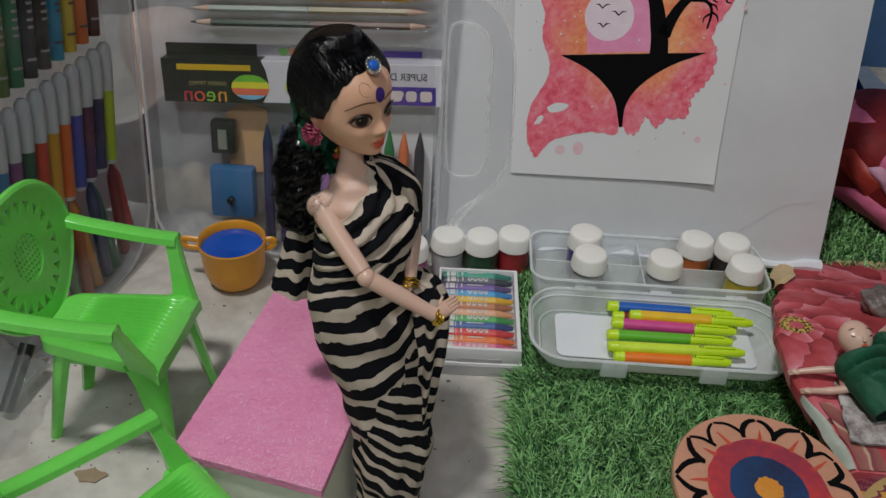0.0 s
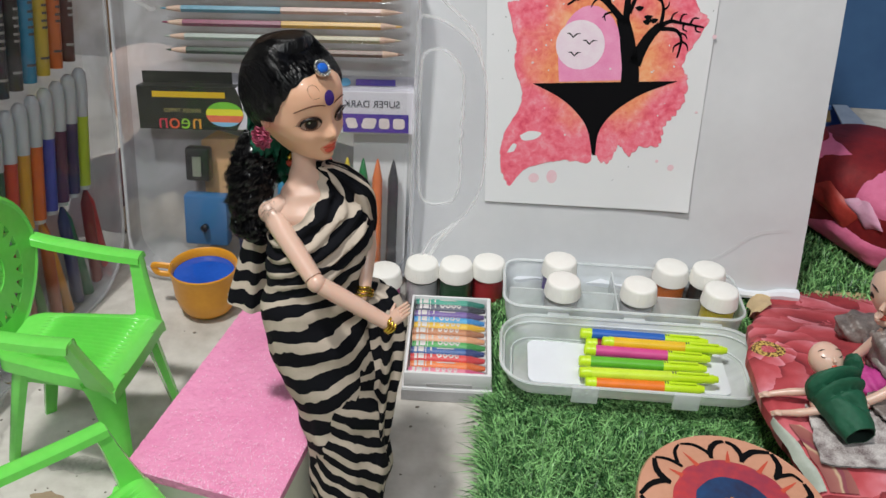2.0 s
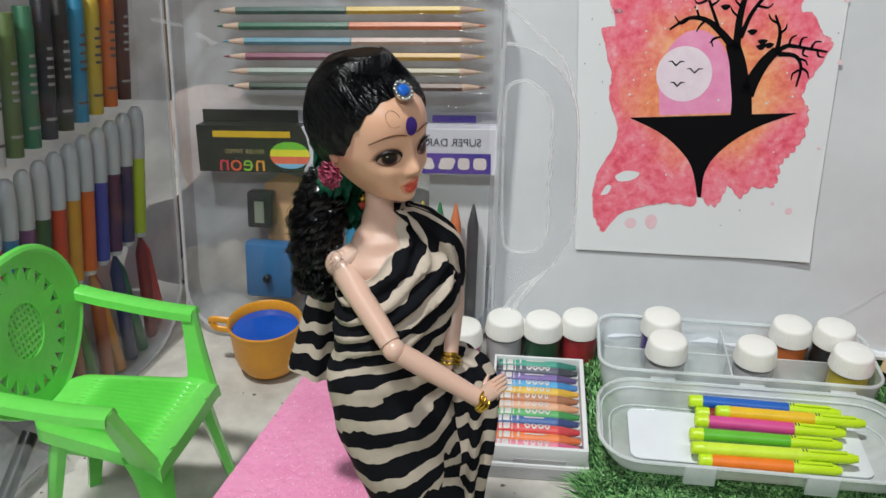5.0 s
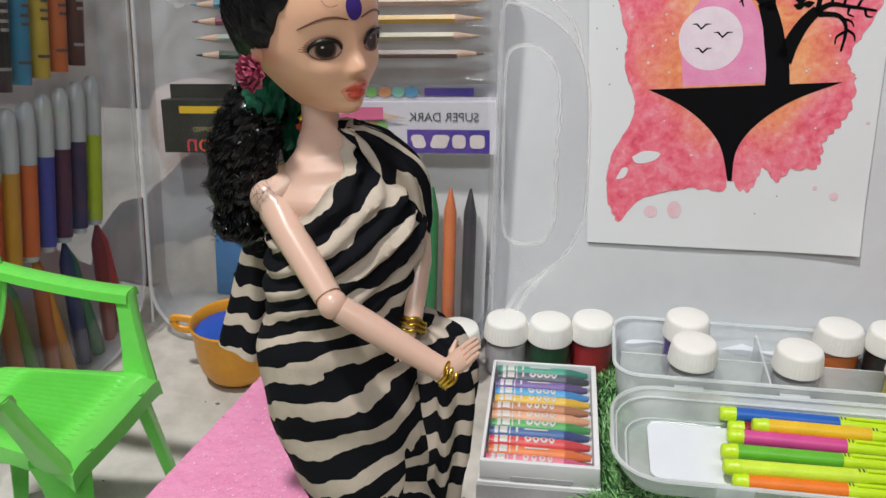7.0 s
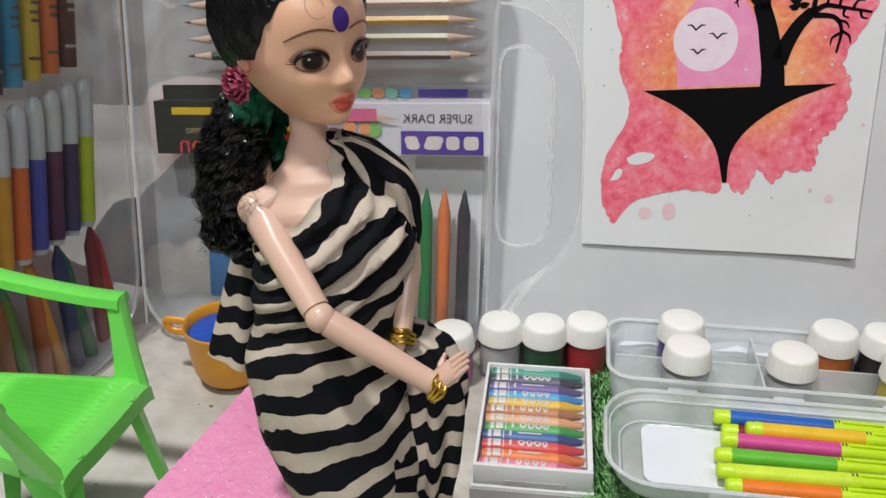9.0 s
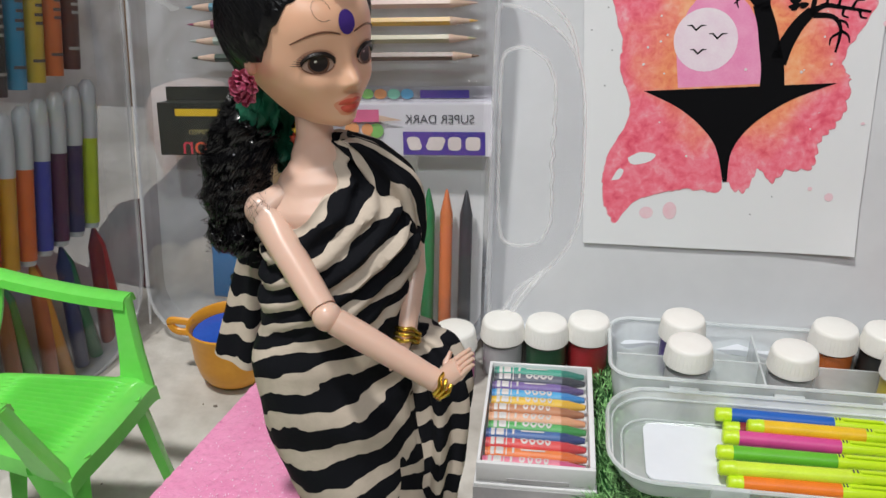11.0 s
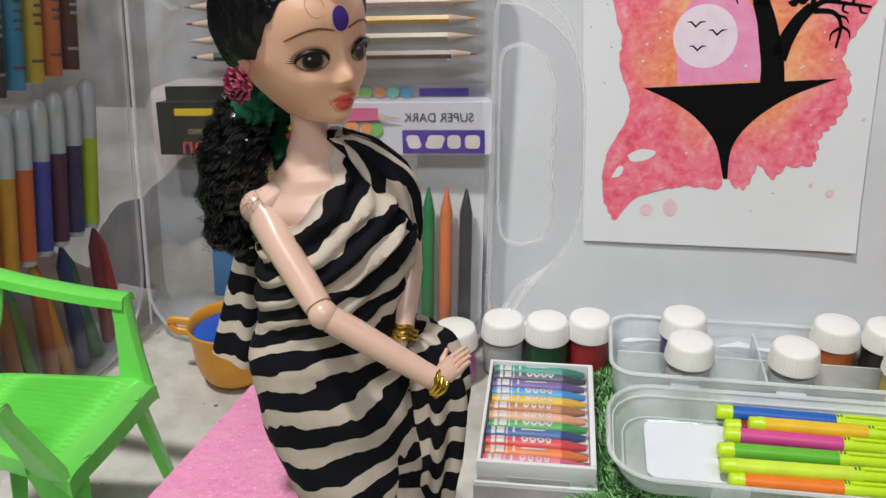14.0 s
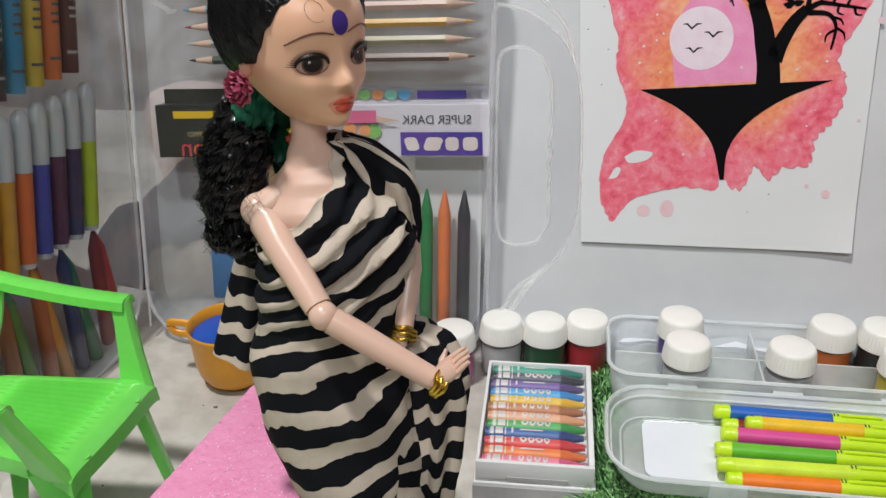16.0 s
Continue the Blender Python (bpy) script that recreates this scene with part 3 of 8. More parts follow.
# ---------------------------------------------------------------- the room
def room():
    bm = bmesh.new()
    n = 60
    rings = [[(-1.7 + 3.4 * j / n, -1.5 + 2.85 * i / n, 0.0) for j in range(n + 1)] for i in range(n + 1)]
    loft(bm, rings, 0, False)
    ground = tagged(part("floor", bm, MAT["concrete"], smooth=0), "worn grey cement floor with stains and chips", "floor", kind="structure")
    for k, (x, y, rx, ry) in enumerate(((0.004, 0.268, 0.030, 0.016), (0.036, 0.250, 0.020, 0.022), (-0.205, 0.262, 0.034, 0.022), (-0.150, 0.262, 0.022, 0.010), (-0.235, 0.215, 0.040, 0.028), (0.040, 0.300, 0.012, 0.007), (-0.165, 0.330, 0.018, 0.006), (-0.100, 0.185, 0.05, 0.02))):
        bm = bmesh.new()
        plate(bm, [(x + rx * math.cos(t) * (1 + 0.45 * noise.noise((2.2 * math.cos(t), 2.2 * math.sin(t), k))), y + ry * math.sin(t) * (1 + 0.45 * noise.noise((2.2 * math.cos(t) + 4, 2.2 * math.sin(t), k)))) for t in [2 * math.pi * q / 48 for q in range(48)]], 0.0, 0.0005 + 0.0002 * (k % 3))
        part("plaster_patch", bm, MAT["plaster"], ground, "rough pale plaster patch", smooth=0)
    rnd = random.Random(9)
    bm = bmesh.new()
    for k in range(240):
        x, y, r = rnd.uniform(-0.30, 0.06), rnd.uniform(0.18, 0.46), rnd.uniform(0.0002, 0.0008) * rnd.choice((1, 1, 1, 1.8))
        plate(bm, [(x + r * math.cos(t) * (1 + 0.3 * math.sin(3 * t + k)), y + r * 0.7 * math.sin(t + 0.1 * (k % 5))) for t in [radians(60 * q) for q in range(6)]], 0.0, 0.0005)
    tagged(part("grit", bm, MAT["grit"], ground, "dark grit and dirt on the cement", smooth=0), kind="stuff")
    for name, lo, hi, mk, lab in (
            ("wall_north", (-1.6, 1.25, 0), (0.25, 1.35, 2.6), "wall", "plain pale grey painted wall"),
            ("wall_north_blue", (0.25, 0.93, 0), (1.6, 1.35, 2.6), "blue_wall", "dark blue painted wall"),
            ("wall_south", (-1.6, -1.5, 0), (1.6, -1.4, 2.6), "wall", "plain pale grey painted wall"),
            ("wall_west", (-1.7, -1.4, 0), (-1.6, 1.25, 2.6), "wall", "plain pale grey painted wall"),
            ("wall_east", (1.6, -1.4, 0), (1.7, 1.25, 2.6), "wall", "plain pale grey painted wall")):
        bm = bmesh.new()
        box(bm, lo, hi)
        tagged(part(name, bm, MAT[mk], smooth=0), lab, "wall", kind="structure")
    bm = bmesh.new()
    box(bm, (-1.7, -1.5, 2.6), (1.7, 1.35, 2.7))
    tagged(part("ceiling", bm, MAT["ceiling"], smooth=0), "plain white painted ceiling", "ceiling", kind="structure")
    cup = thing("cupboard", "dark brown wooden cupboard standing behind the plastic case", "cupboard", m=pose(-0.45, 0.95, 0))
    bm = bmesh.new()
    box(bm, (-0.45, 0, 0), (0.45, 0.28, 1.2), 0, 0.004)
    part("body", bm, MAT["brown_wood"], cup)
    for x0 in (-0.44, 0.005):
        bm = bmesh.new()
        box(bm, (x0, -0.018, 0.03), (x0 + 0.435, -0.001, 1.17), 0, 0.004)
        door = part("door", bm, MAT["brown_wood"], cup)
        bm = bmesh.new()
        tube(bm, smooth_path([(0, -0.018, 0), (0, -0.045, 0.02), (0, -0.045, 0.1), (0, -0.018, 0.12)]), 0.005)
        part("handle", bm, MAT["silver"], door, "steel handle", Matrix.Translation((0.03 if x0 > 0 else -0.03, 0, 0.55)))


room()


# ---------------------------------------------------------------- the open plastic case and what it holds
TURN_KIT = radians(2.0)
KIT = frame_of((0, 0.51, 0), (1, 0, 0), (0, 0.196, 0.981))
SIDE = frame_of((-0.206, 0.528, 0), (0.20, 0.98, 0), (0, 0.0, 1))  # x runs from the viewer to the hinge


def shell(bm, x0, y0, x1, y1, depth, r=0.03):
    """A shallow rounded half of the case, open to the front, with a rolled rim."""
    rings = []
    for inset, z in ((0, 0.0), (0.001, -depth * 0.5), (0.003, -depth * 0.85), (0.008, -depth), (0.03, -depth - 0.0005)):
        rings.append([(x, y, z) for x, y in rounded(x0 + inset, y0 + inset, x1 - inset, y1 - inset, max(r - inset * 0.5, 0.004))])
    vs = loft(bm, rings, 0)
    bm.faces.new(vs[-1])
    loop = [(x, y, 0) for x, y in rounded(x0, y0, x1, y1, r)]
    loop.append(loop[0])
    tube(bm, loop, 0.0012, 6, 1, caps=False)


HANDLE_OUT = [(0.0030, 0.2000), (0.0200, 0.1965), (0.0400, 0.1820), (0.0490, 0.1600), (0.0515, 0.1200), (0.0505, 0.0880), (0.0400, 0.0655), (0.0200, 0.0490), (0.0040, 0.0380)]
HANDLE_IN = [(0.0062, 0.1640), (0.0080, 0.1755), (0.0200, 0.1785), (0.0310, 0.1700), (0.0350, 0.1560), (0.0352, 0.1180), (0.0360, 0.0900), (0.0320, 0.0775), (0.0220, 0.0730), (0.0115, 0.0750), (0.0078, 0.0860), (0.0065, 0.1250)]


def handle_loops(n):
    """Outer and inner outline of the carrying handle, each by turns about its middle."""
    def turned(pts, wave):
        p = smooth_path([(*q, 0) for q in pts + pts[:1]], 8)
        out = []
        for k in range(n):
            t = 2 * math.pi * k / n
            d = Vector((math.cos(t), math.sin(t), 0))
            r = 0.03
            for a, b in zip(p, p[1:]):
                u, w = a - Vector((0.022, 0.124, 0)), b - a
                det = d.y * w.x - d.x * w.y
                if abs(det) > 1e-12:
                    far, along = (u.y * w.x - u.x * w.y) / det, (d.x * u.y - d.y * u.x) / det
                    if far > 0 and -1e-6 <= along <= 1 + 1e-6:
                        r = far
            r += 0.0007 * math.sin((0.124 + r * d.y) * 520) * wave if r * d.x > 0.006 else 0
            out.append((0.022 + r * d.x, 0.124 + r * d.y))
        return out
    return turned(HANDLE_OUT, 0), turned(HANDLE_IN, 1)


def kit():
    case = thing("plastic_case", "open frosted plastic carry case filled with art supplies", "case")
    bm = bmesh.new()
    shell(bm, -0.199, 0.004, 0.004, 0.250, 0.017)
    part("back_half", bm, [MAT["frosted"], MAT["frost_edge"]], case, "frosted half of the case with a rolled rim", KIT)
    bm = bmesh.new()
    shell(bm, -0.205, 0.001, 0.0, 0.256, 0.022, 0.04)
    lean = SIDE.copy()
    lean.col[1] = (0, 0.196, 0.981, 0)
    lean.col[3] = (-0.2045, 0.514, 0, 1)
    bmesh.ops.transform(bm, matrix=lean, verts=bm.verts)
    part("side_half", bm, [MAT["frost_side"], MAT["frost_edge"]], case, "frosted half of the case seen at an angle")
    bm = bmesh.new()
    flat(bm, rounded(-0.198, 0.010, -0.008, 0.246, 0.035), 0.004)
    bmesh.ops.transform(bm, matrix=lean, verts=bm.verts)
    part("side_cover", bm, MAT["film"], case, "thin clear inner cover of the side half")
    bm = bmesh.new()
    o, i = handle_loops(120)
    loft(bm, [[(x, y, z) for x, y in lp] for lp, z in ((i, 0.0015), (o, 0.0015), (o, -0.0015), (i, -0.0015), (i, 0.0015))], 0)
    for lp in (o, i):
        tube(bm, [(x, y, 0) for x, y in lp] + [(*lp[0], 0)], 0.0010, 6, 1, caps=False)
    tube(bm, smooth_path([(0.004, 0.222, 0), (0.022, 0.207, 0), (0.040, 0.190, 0), (0.046, 0.170, 0)]), 0.0011, 6, 1)
    tube(bm, smooth_path([(0.034, 0.060, 0), (0.020, 0.040, 0), (0.010, 0.016, 0)]), 0.0016, 6, 1)
    part("handle", bm, [MAT["frost_clear"], MAT["frost_line"]], case, "frosted carrying handle with a finger grip", KIT).visible_shadow = False
    bm = bmesh.new()
    loft(bm, [[(x, 0.160 + 0.076 * q / 96 + 0.000, 0.0020 + 0.0013 * abs(math.sin(math.pi * (0.076 * q / 96 + 0.0035 + 0.031 * (x + 0.09)) / 0.00885)) ** 0.7 + 0.0004 * noise.noise((x * 40, q * 0.1, 2))) for x in [-0.178 + 0.174 * k / 24 for k in range(25)]] for q in range(97)], 0, False)
    part("blister_sheet", bm, MAT["cellophane"], case, "clear ridged film over the pencils", KIT, smooth=60)
    bm = bmesh.new()
    flat(bm, rounded(-0.192, 0.012, -0.002, 0.243, 0.025), 0.0035)
    part("inner_cover", bm, MAT["film"], case, "thin clear inner cover", KIT)
    for x, y, w, h, a in ((-0.198, 0.205, 0.020, 0.0022, -10), (-0.176, 0.197, 0.011, 0.0026, -22), (-0.170, 0.194, 0.006, 0.002, 15)):
        bm = bmesh.new()
        flat(bm, rounded(-w / 2, -h / 2, w / 2, h / 2, 0.001, 2), 0.0045, 0, Matrix.Translation((x, y, 0)) @ Matrix.Rotation(radians(a), 4, "Z"))
        part("tape_piece", bm, MAT["tape"], case, "strip of clear tape", KIT)
    hinge = bmesh.new()
    tube(hinge, [KIT @ Vector((-0.2005, 0.01, -0.003)), KIT @ Vector((-0.2005, 0.225, -0.003))], 0.0008, 8)
    part("hinge", hinge, MAT["frost_edge"], case)


kit()


def pencil(length, r, col_a, col_b):
    """A two-colour pencil, sharpened at both ends, along x."""
    ob = thing("colour_pencil", "two-colour wooden pencil sharpened at both ends", "pencil", "pencils in the case")
    for side, key in ((-1, col_a), (1, col_b)):
        m = Matrix.Rotation(radians(90 * side), 4, "Y")
        bm = bmesh.new()
        lathe(bm, [(r, 0.0002), (r, length / 2 - 0.014)], 6, 0, m)
        part("painted_half", bm, colour(key[0], key[1], 0.36), ob, smooth=0)
        bm = bmesh.new()
        lathe(bm, [(r, length / 2 - 0.014), (r * 0.38, length / 2 - 0.004)], 10, 0, m)
        part("sharpened_wood", bm, MAT["wood_tip"], ob, "bare sharpened wood")
        bm = bmesh.new()
        lathe(bm, [(r * 0.38, length / 2 - 0.004), (0.0003, length / 2)], 8, 0, m)
        part("lead", bm, colour(*key), ob)
    return ob


PENCIL_COLOURS = [
    (("ink_blue", (0.03, 0.05, 0.13)), ("scarlet", (0.55, 0.05, 0.05))),
    (("violet_black", (0.035, 0.03, 0.10)), ("magenta", (0.50, 0.10, 0.25))),
    (("bottle_green", (0.02, 0.09, 0.07)), ("chrome_yellow", (0.72, 0.47, 0.02))),
    (("deep_green", (0.01, 0.14, 0.07)), ("vermilion", (0.72, 0.17, 0.03))),
    (("sky_blue", (0.10, 0.30, 0.42)), ("peach", (0.62, 0.42, 0.36))),
    (("wine", (0.26, 0.05, 0.11)), ("amber", (0.68, 0.38, 0.03))),
    (("pale_green", (0.40, 0.46, 0.42)), ("pale_olive", (0.42, 0.37, 0.22))),
    (("pine_black", (0.02, 0.05, 0.03)), ("umber", (0.14, 0.06, 0.03))),
]
LEFT_ENDS = [-0.173, -0.174, -0.1705, -0.169, -0.166, -0.1655, -0.1645, -0.164]
for row, (ca, cb) in enumerate(PENCIL_COLOURS):
    yl = 0.2300 - 0.00885 * row
    yr = 0.2355 - 0.00885 * row
    xr = (-0.0085, -0.0125, -0.008, -0.007, -0.007, -0.007, -0.0075, -0.0055)[row]
    a, b = Vector((LEFT_ENDS[row], yl, -0.001)), Vector((xr, yr, -0.001))
    p = pencil((b - a).length, 0.0025, ca, cb)
    p.matrix_basis = KIT @ Matrix.Translation((a + b) / 2) @ Matrix.Rotation(math.atan2(b.y - a.y, b.x - a.x), 4, "Z")


def pencil_pack():
    m = KIT @ Matrix.Translation((-0.1845, 0.1142, -0.0005)) @ Matrix.Rotation(TURN_KIT, 4, "Z")
    ob = thing("pencil_pack", "flat printed pencil box, half black and half white", "pencil box", m=m)
    bm = bmesh.new()
    box(bm, (0, 0, -0.013), (0.188, 0.0285, 0), 0, 0.0005)
    part("carton", bm, MAT["pack_white"], ob, smooth=0)
    bm = bmesh.new()
    box(bm, (-0.0004, -0.0004, -0.0134), (0.060, 0.0289, 0.0004))
    plate(bm, [(0.060, -0.0004), (0.0665, -0.0004), (0.070, 0.006), (0.0715, 0.014), (0.070, 0.022), (0.067, 0.0289), (0.060, 0.0289)], -0.0134, 0.0004)
    box(bm, (-0.0004, 0.0289, -0.0138), (0.062, 0.0367, -0.0122))
    part("black_panel", bm, MAT["pack_black"], ob, "black printed panel", smooth=0)
    bm = bmesh.new()
    plate(bm, [(0.0, 0.0295), (0.188, 0.0295), (0.188, 0.0365), (0.0, 0.0365)], -0.0135, -0.0125)
    box(bm, (0, 0.0286, -0.0135), (0.188, 0.0365, -0.0125))
    part("top_flap", bm, MAT["pack_white"], ob, smooth=0)
    z = 0.00055
    bm = bmesh.new()
    flat(bm, [(0.010, 0.0215), (0.060, 0.0215), (0.060, 0.0255), (0.010, 0.0255)], z)
    part("yellow_band", bm, colour("chrome_yellow", (0.72, 0.47, 0.02)), ob, "dull yellow printed band", smooth=0)
    for k, (nm, c) in enumerate((("lime_print", (0.20, 0.60, 0.05)), ("lemon_print", (0.85, 0.80, 0.05)), ("coral_print", (0.85, 0.18, 0.10)), ("sky_print", (0.25, 0.55, 0.80)))):
        bm = bmesh.new()
        y1, y0 = (0.0190, 0.0142, 0.0098, 0.0052)[k], (0.0142, 0.0098, 0.0052, 0.0022)[k]
        side = [(y, 0.0128 * math.sqrt(max(0.0, 1 - ((y - 0.0106) / 0.0086) ** 2))) for y in [y0 + (y1 - y0) * q / 6 for q in range(7)]]
        flat(bm, [(0.0590 + w, y) for y, w in side] + [(0.0590 - w, y) for y, w in side[::-1]], z)
        part("printed_pencil", bm, colour(nm, c), ob, smooth=0)
    for ch, x, key in (("n", 0.0385, ("neon_orange", (0.8, 0.35, 0.05))), ("e", 0.0307, ("neon_lime", (0.3, 0.6, 0.05))), ("o", 0.0229, ("neon_red", (0.75, 0.12, 0.05))), ("n", 0.0151, ("neon_rose", (0.6, 0.05, 0.08)))):
        part("lettering", letters(ch, 0.0150), colour(*key), ob, m=Matrix.Translation((x + 0.001, 0.0048, z)), smooth=0)
    part("lettering", letters("ERASER TIPPED", 0.0038), colour("dull_gold_print", (0.42, 0.36, 0.14)), ob, m=Matrix.Translation((0.030, 0.0125, z)), smooth=0)
    part("lettering", letters("SUPER DARK", 0.0066), MAT["ink"], ob, m=Matrix.Translation((0.1595, 0.0200, z)), smooth=0)
    bm = bmesh.new()
    flat(bm, [(0.1395, 0.0010), (0.1840, 0.0010), (0.1840, 0.0135), (0.1395, 0.0135)], z)
    part("label_panel", bm, MAT["purple_label"], ob, "purple and blue label panel", smooth=0)
    z2 = 0.00085
    bm = bmesh.new()
    for x0, x1, lean in ((0.1735, 0.1815, 0.0), (0.1640, 0.1712, 0.0), (0.1520, 0.1614, 0.0012), (0.1425, 0.1498, -0.0010)):
        flat(bm, [(x + lean * (y > 0.007), y) for x, y in rounded(x0, 0.0036, x1, 0.0108, 0.0022, 4)], z2)
    part("emblem", bm, MAT["white_dot"], ob, "white shapes on the label panel", smooth=0)
    bm = bmesh.new()
    flat(bm, [(0.147, 0.0302), (0.174, 0.0302), (0.174, 0.0345), (0.147, 0.0345)], -0.0122)
    part("label_panel", bm, MAT["purple_label"], ob, smooth=0)
    rnd = random.Random(4)
    hues = [("dot_green", (0.25, 0.55, 0.15)), ("dot_blue", (0.12, 0.38, 0.62)), ("dot_orange", (0.80, 0.35, 0.15)), ("dot_lemon", (0.75, 0.70, 0.15)), ("dot_mint", (0.25, 0.60, 0.45))]
    for k in range(16):
        bm = bmesh.new()
        r = rnd.uniform(0.0016, 0.0042)
        x, y = rnd.uniform(0.082, 0.134), rnd.uniform(0.004, 0.0165)
        flat(bm, [(x + r * math.cos(t), y + r * math.sin(t)) for t in [radians(24 * q) for q in range(15)]], z + 0.0001 * k)
        part("printed_dot", bm, colour(*hues[k % 5]), ob, smooth=0)
    for k in range(9):
        bm = bmesh.new()
        x, r = 0.080 + 0.0075 * k, 0.0028
        flat(bm, [(x + 1.3 * r * math.cos(t), 0.0325 + r * math.sin(t)) for t in [radians(24 * q) for q in range(15)]], -0.0122 + 0.0001 * k)
        part("printed_dot", bm, colour(*hues[(k * 2) % 5]), ob, smooth=0)
    bm = bmesh.new()
    flat(bm, [(0.090, 0.0185), (0.127, 0.0190), (0.127, 0.0255), (0.110, 0.0255), (0.110, 0.0220), (0.090, 0.0215)], z + 0.002)
    part("printed_pencil", bm, colour("pink_print", (0.72, 0.15, 0.30)), ob, smooth=0)
    bm = bmesh.new()
    flat(bm, [(0.127, 0.0192), (0.140, 0.0198), (0.127, 0.0225)], z + 0.002)
    part("printed_tip", bm, MAT["wood_tip"], ob, smooth=0)


pencil_pack()


def wax_stick(key, length, r, name="plastic_crayon", label="slim coloured plastic crayon with a pointed tip", category="crayon", group="crayons in the case", wrap=False):
    """An upright crayon with a pointed tip; its sleeve is a part of its own."""
    ob = thing(name, label, category, group)
    bm = bmesh.new()
    lathe(bm, [(r, 0), (r, length * 0.84), (r * 0.9, length * 0.86), (r * 0.25, length * 0.985), (0.0003, length)], 10)
    part("stick", bm, colour(*key), ob)
    bm = bmesh.new()
    lathe(bm, [(r + 0.0004, 0.002), (r + 0.0004, length * (0.74 if wrap else 0.30))], 10)
    part("sleeve", bm, colour(*key) if wrap else MAT["film"], ob, "printed paper sleeve" if wrap else "clear sleeve")
    return ob


ROW = [("navy_wax", (0.02, 0.025, 0.10)), ("indigo_wax", (0.04, 0.03, 0.16)), ("sky_wax", (0.05, 0.28, 0.50)), ("lilac_wax", (0.35, 0.18, 0.42)), ("rose_wax", (0.65, 0.16, 0.14)),
       ("lemon_wax", (0.78, 0.60, 0.05)), ("leaf_wax", (0.02, 0.22, 0.07)), ("tangerine_wax", (0.78, 0.21, 0.07)), ("coal_wax", (0.045, 0.045, 0.055))]
for k, key in enumerate(ROW):
    x = (-0.1165, -0.1055, -0.0880, -0.0760, -0.0540, -0.0425, -0.0315, -0.0215, -0.0105)[k]
    s = wax_stick(key, 0.088, 0.0036)
    s.matrix_basis = KIT @ Matrix.Translation((x, 0.0135, -0.004)) @ Matrix.Rotation(radians(-90), 4, "X")
bm = bmesh.new()
box(bm, (-0.04, 0.014, -0.0160), (-0.002, 0.128, -0.0150))
solid("card_insert", bm, MAT["paper"], "white card insert behind the crayons", "card", m=KIT, smooth=0)


def small_case_things():
    ob = thing("pencil_sharpener", "small black plastic pencil sharpener", "sharpener", m=KIT @ pose(-0.1470, 0.090, -0.005))
    bm = bmesh.new()
    box(bm, (-0.0085, -0.012, -0.005), (0.0085, 0.012, 0.005), 0, 0.002)
    part("body", bm, colour("black_plastic", (0.012, 0.012, 0.013), 0.3), ob)
    bm = bmesh.new()
    box(bm, (-0.003, -0.008, 0.005), (0.003, 0.006, 0.0058))
    part("blade", bm, MAT["silver"], ob, "steel blade", smooth=0)
    bm = bmesh.new()
    box(bm, (-0.0155, -0.0185, -0.006), (0.0155, 0.0185, 0.006), 0, 0.002)
    solid("blue_eraser", bm, colour("blue_rubber", (0.03, 0.15, 0.36), 0.6), "blue block in the case beside the crayons", "eraser", m=KIT @ pose(-0.142, 0.0500, -0.004))
    bm = bmesh.new()
    lathe(bm, [(0.001, 0), (0.0025, 0.001), (0.0025, 0.005), (0.001, 0.006)], 10)
    solid("pin", bm, colour("black_plastic", (0.012, 0.012, 0.013), 0.3), "small black round knob on the blue block", "knob", m=KIT @ pose(-0.142, 0.046, 0.002))
    bm = bmesh.new()
    plate(bm, [(-0.146, 0.060), (-0.118, 0.062), (-0.119, 0.108), (-0.136, 0.112), (-0.148, 0.104)], -0.0155, -0.0145)
    solid("sticker_sheet", bm, colour("peach_print", (0.70, 0.42, 0.22)), "peach printed paper in the case behind the sharpener", "paper", m=KIT, smooth=0)


small_case_things()


def sketch_pen(key):
    """An upright felt pen: tube, frosted cap, end plug and coloured tip ring."""
    ob = thing("sketch_pen", "felt pen with a coloured barrel and frosted cap", "felt pen", "felt pens in the case")
    bm = bmesh.new()
    lathe(bm, [(0.0048, 0.003), (0.0048, 0.050)], 12)
    part("barrel", bm, colour(*key), ob)
    bm = bmesh.new()
    lathe(bm, [(0.0050, 0.050), (0.0050, 0.068), (0.0042, 0.078), (0.0020, 0.081)], 12)
    part("cap", bm, MAT["white_plastic"], ob, "milky white cap")
    bm = bmesh.new()
    lathe(bm, [(0.0036, 0), (0.0042, 0.001), (0.0042, 0.003)], 12)
    part("end_plug", bm, MAT["white_plastic"], ob, "white end plug")
    return ob


MAT["white_plastic"] = mat("milky_plastic", (0.54, 0.56, 0.58), 0.30, (0.46, 0.48, 0.51), 60, sss=0.1)
PENS = [("acid_pen", (0.48, 0.62, 0.03)), ("dusk_pen", (0.05, 0.03, 0.10)), ("plum_pen", (0.10, 0.02, 0.06)), ("cobalt_pen", (0.06, 0.07, 0.40)), ("orange_pen", (0.72, 0.15, 0.02)),
        ("honey_pen", (0.66, 0.33, 0.02)), ("rust_pen", (0.60, 0.06, 0.01)), ("forest_pen", (0.02, 0.10, 0.04)), ("mauve_pen", (0.2, 0.06, 0.2)), ("azure_pen", (0.04, 0.2, 0.45)),
        ("crimson_pen", (0.45, 0.03, 0.05)), ("leafgreen_pen", (0.05, 0.3, 0.08))]
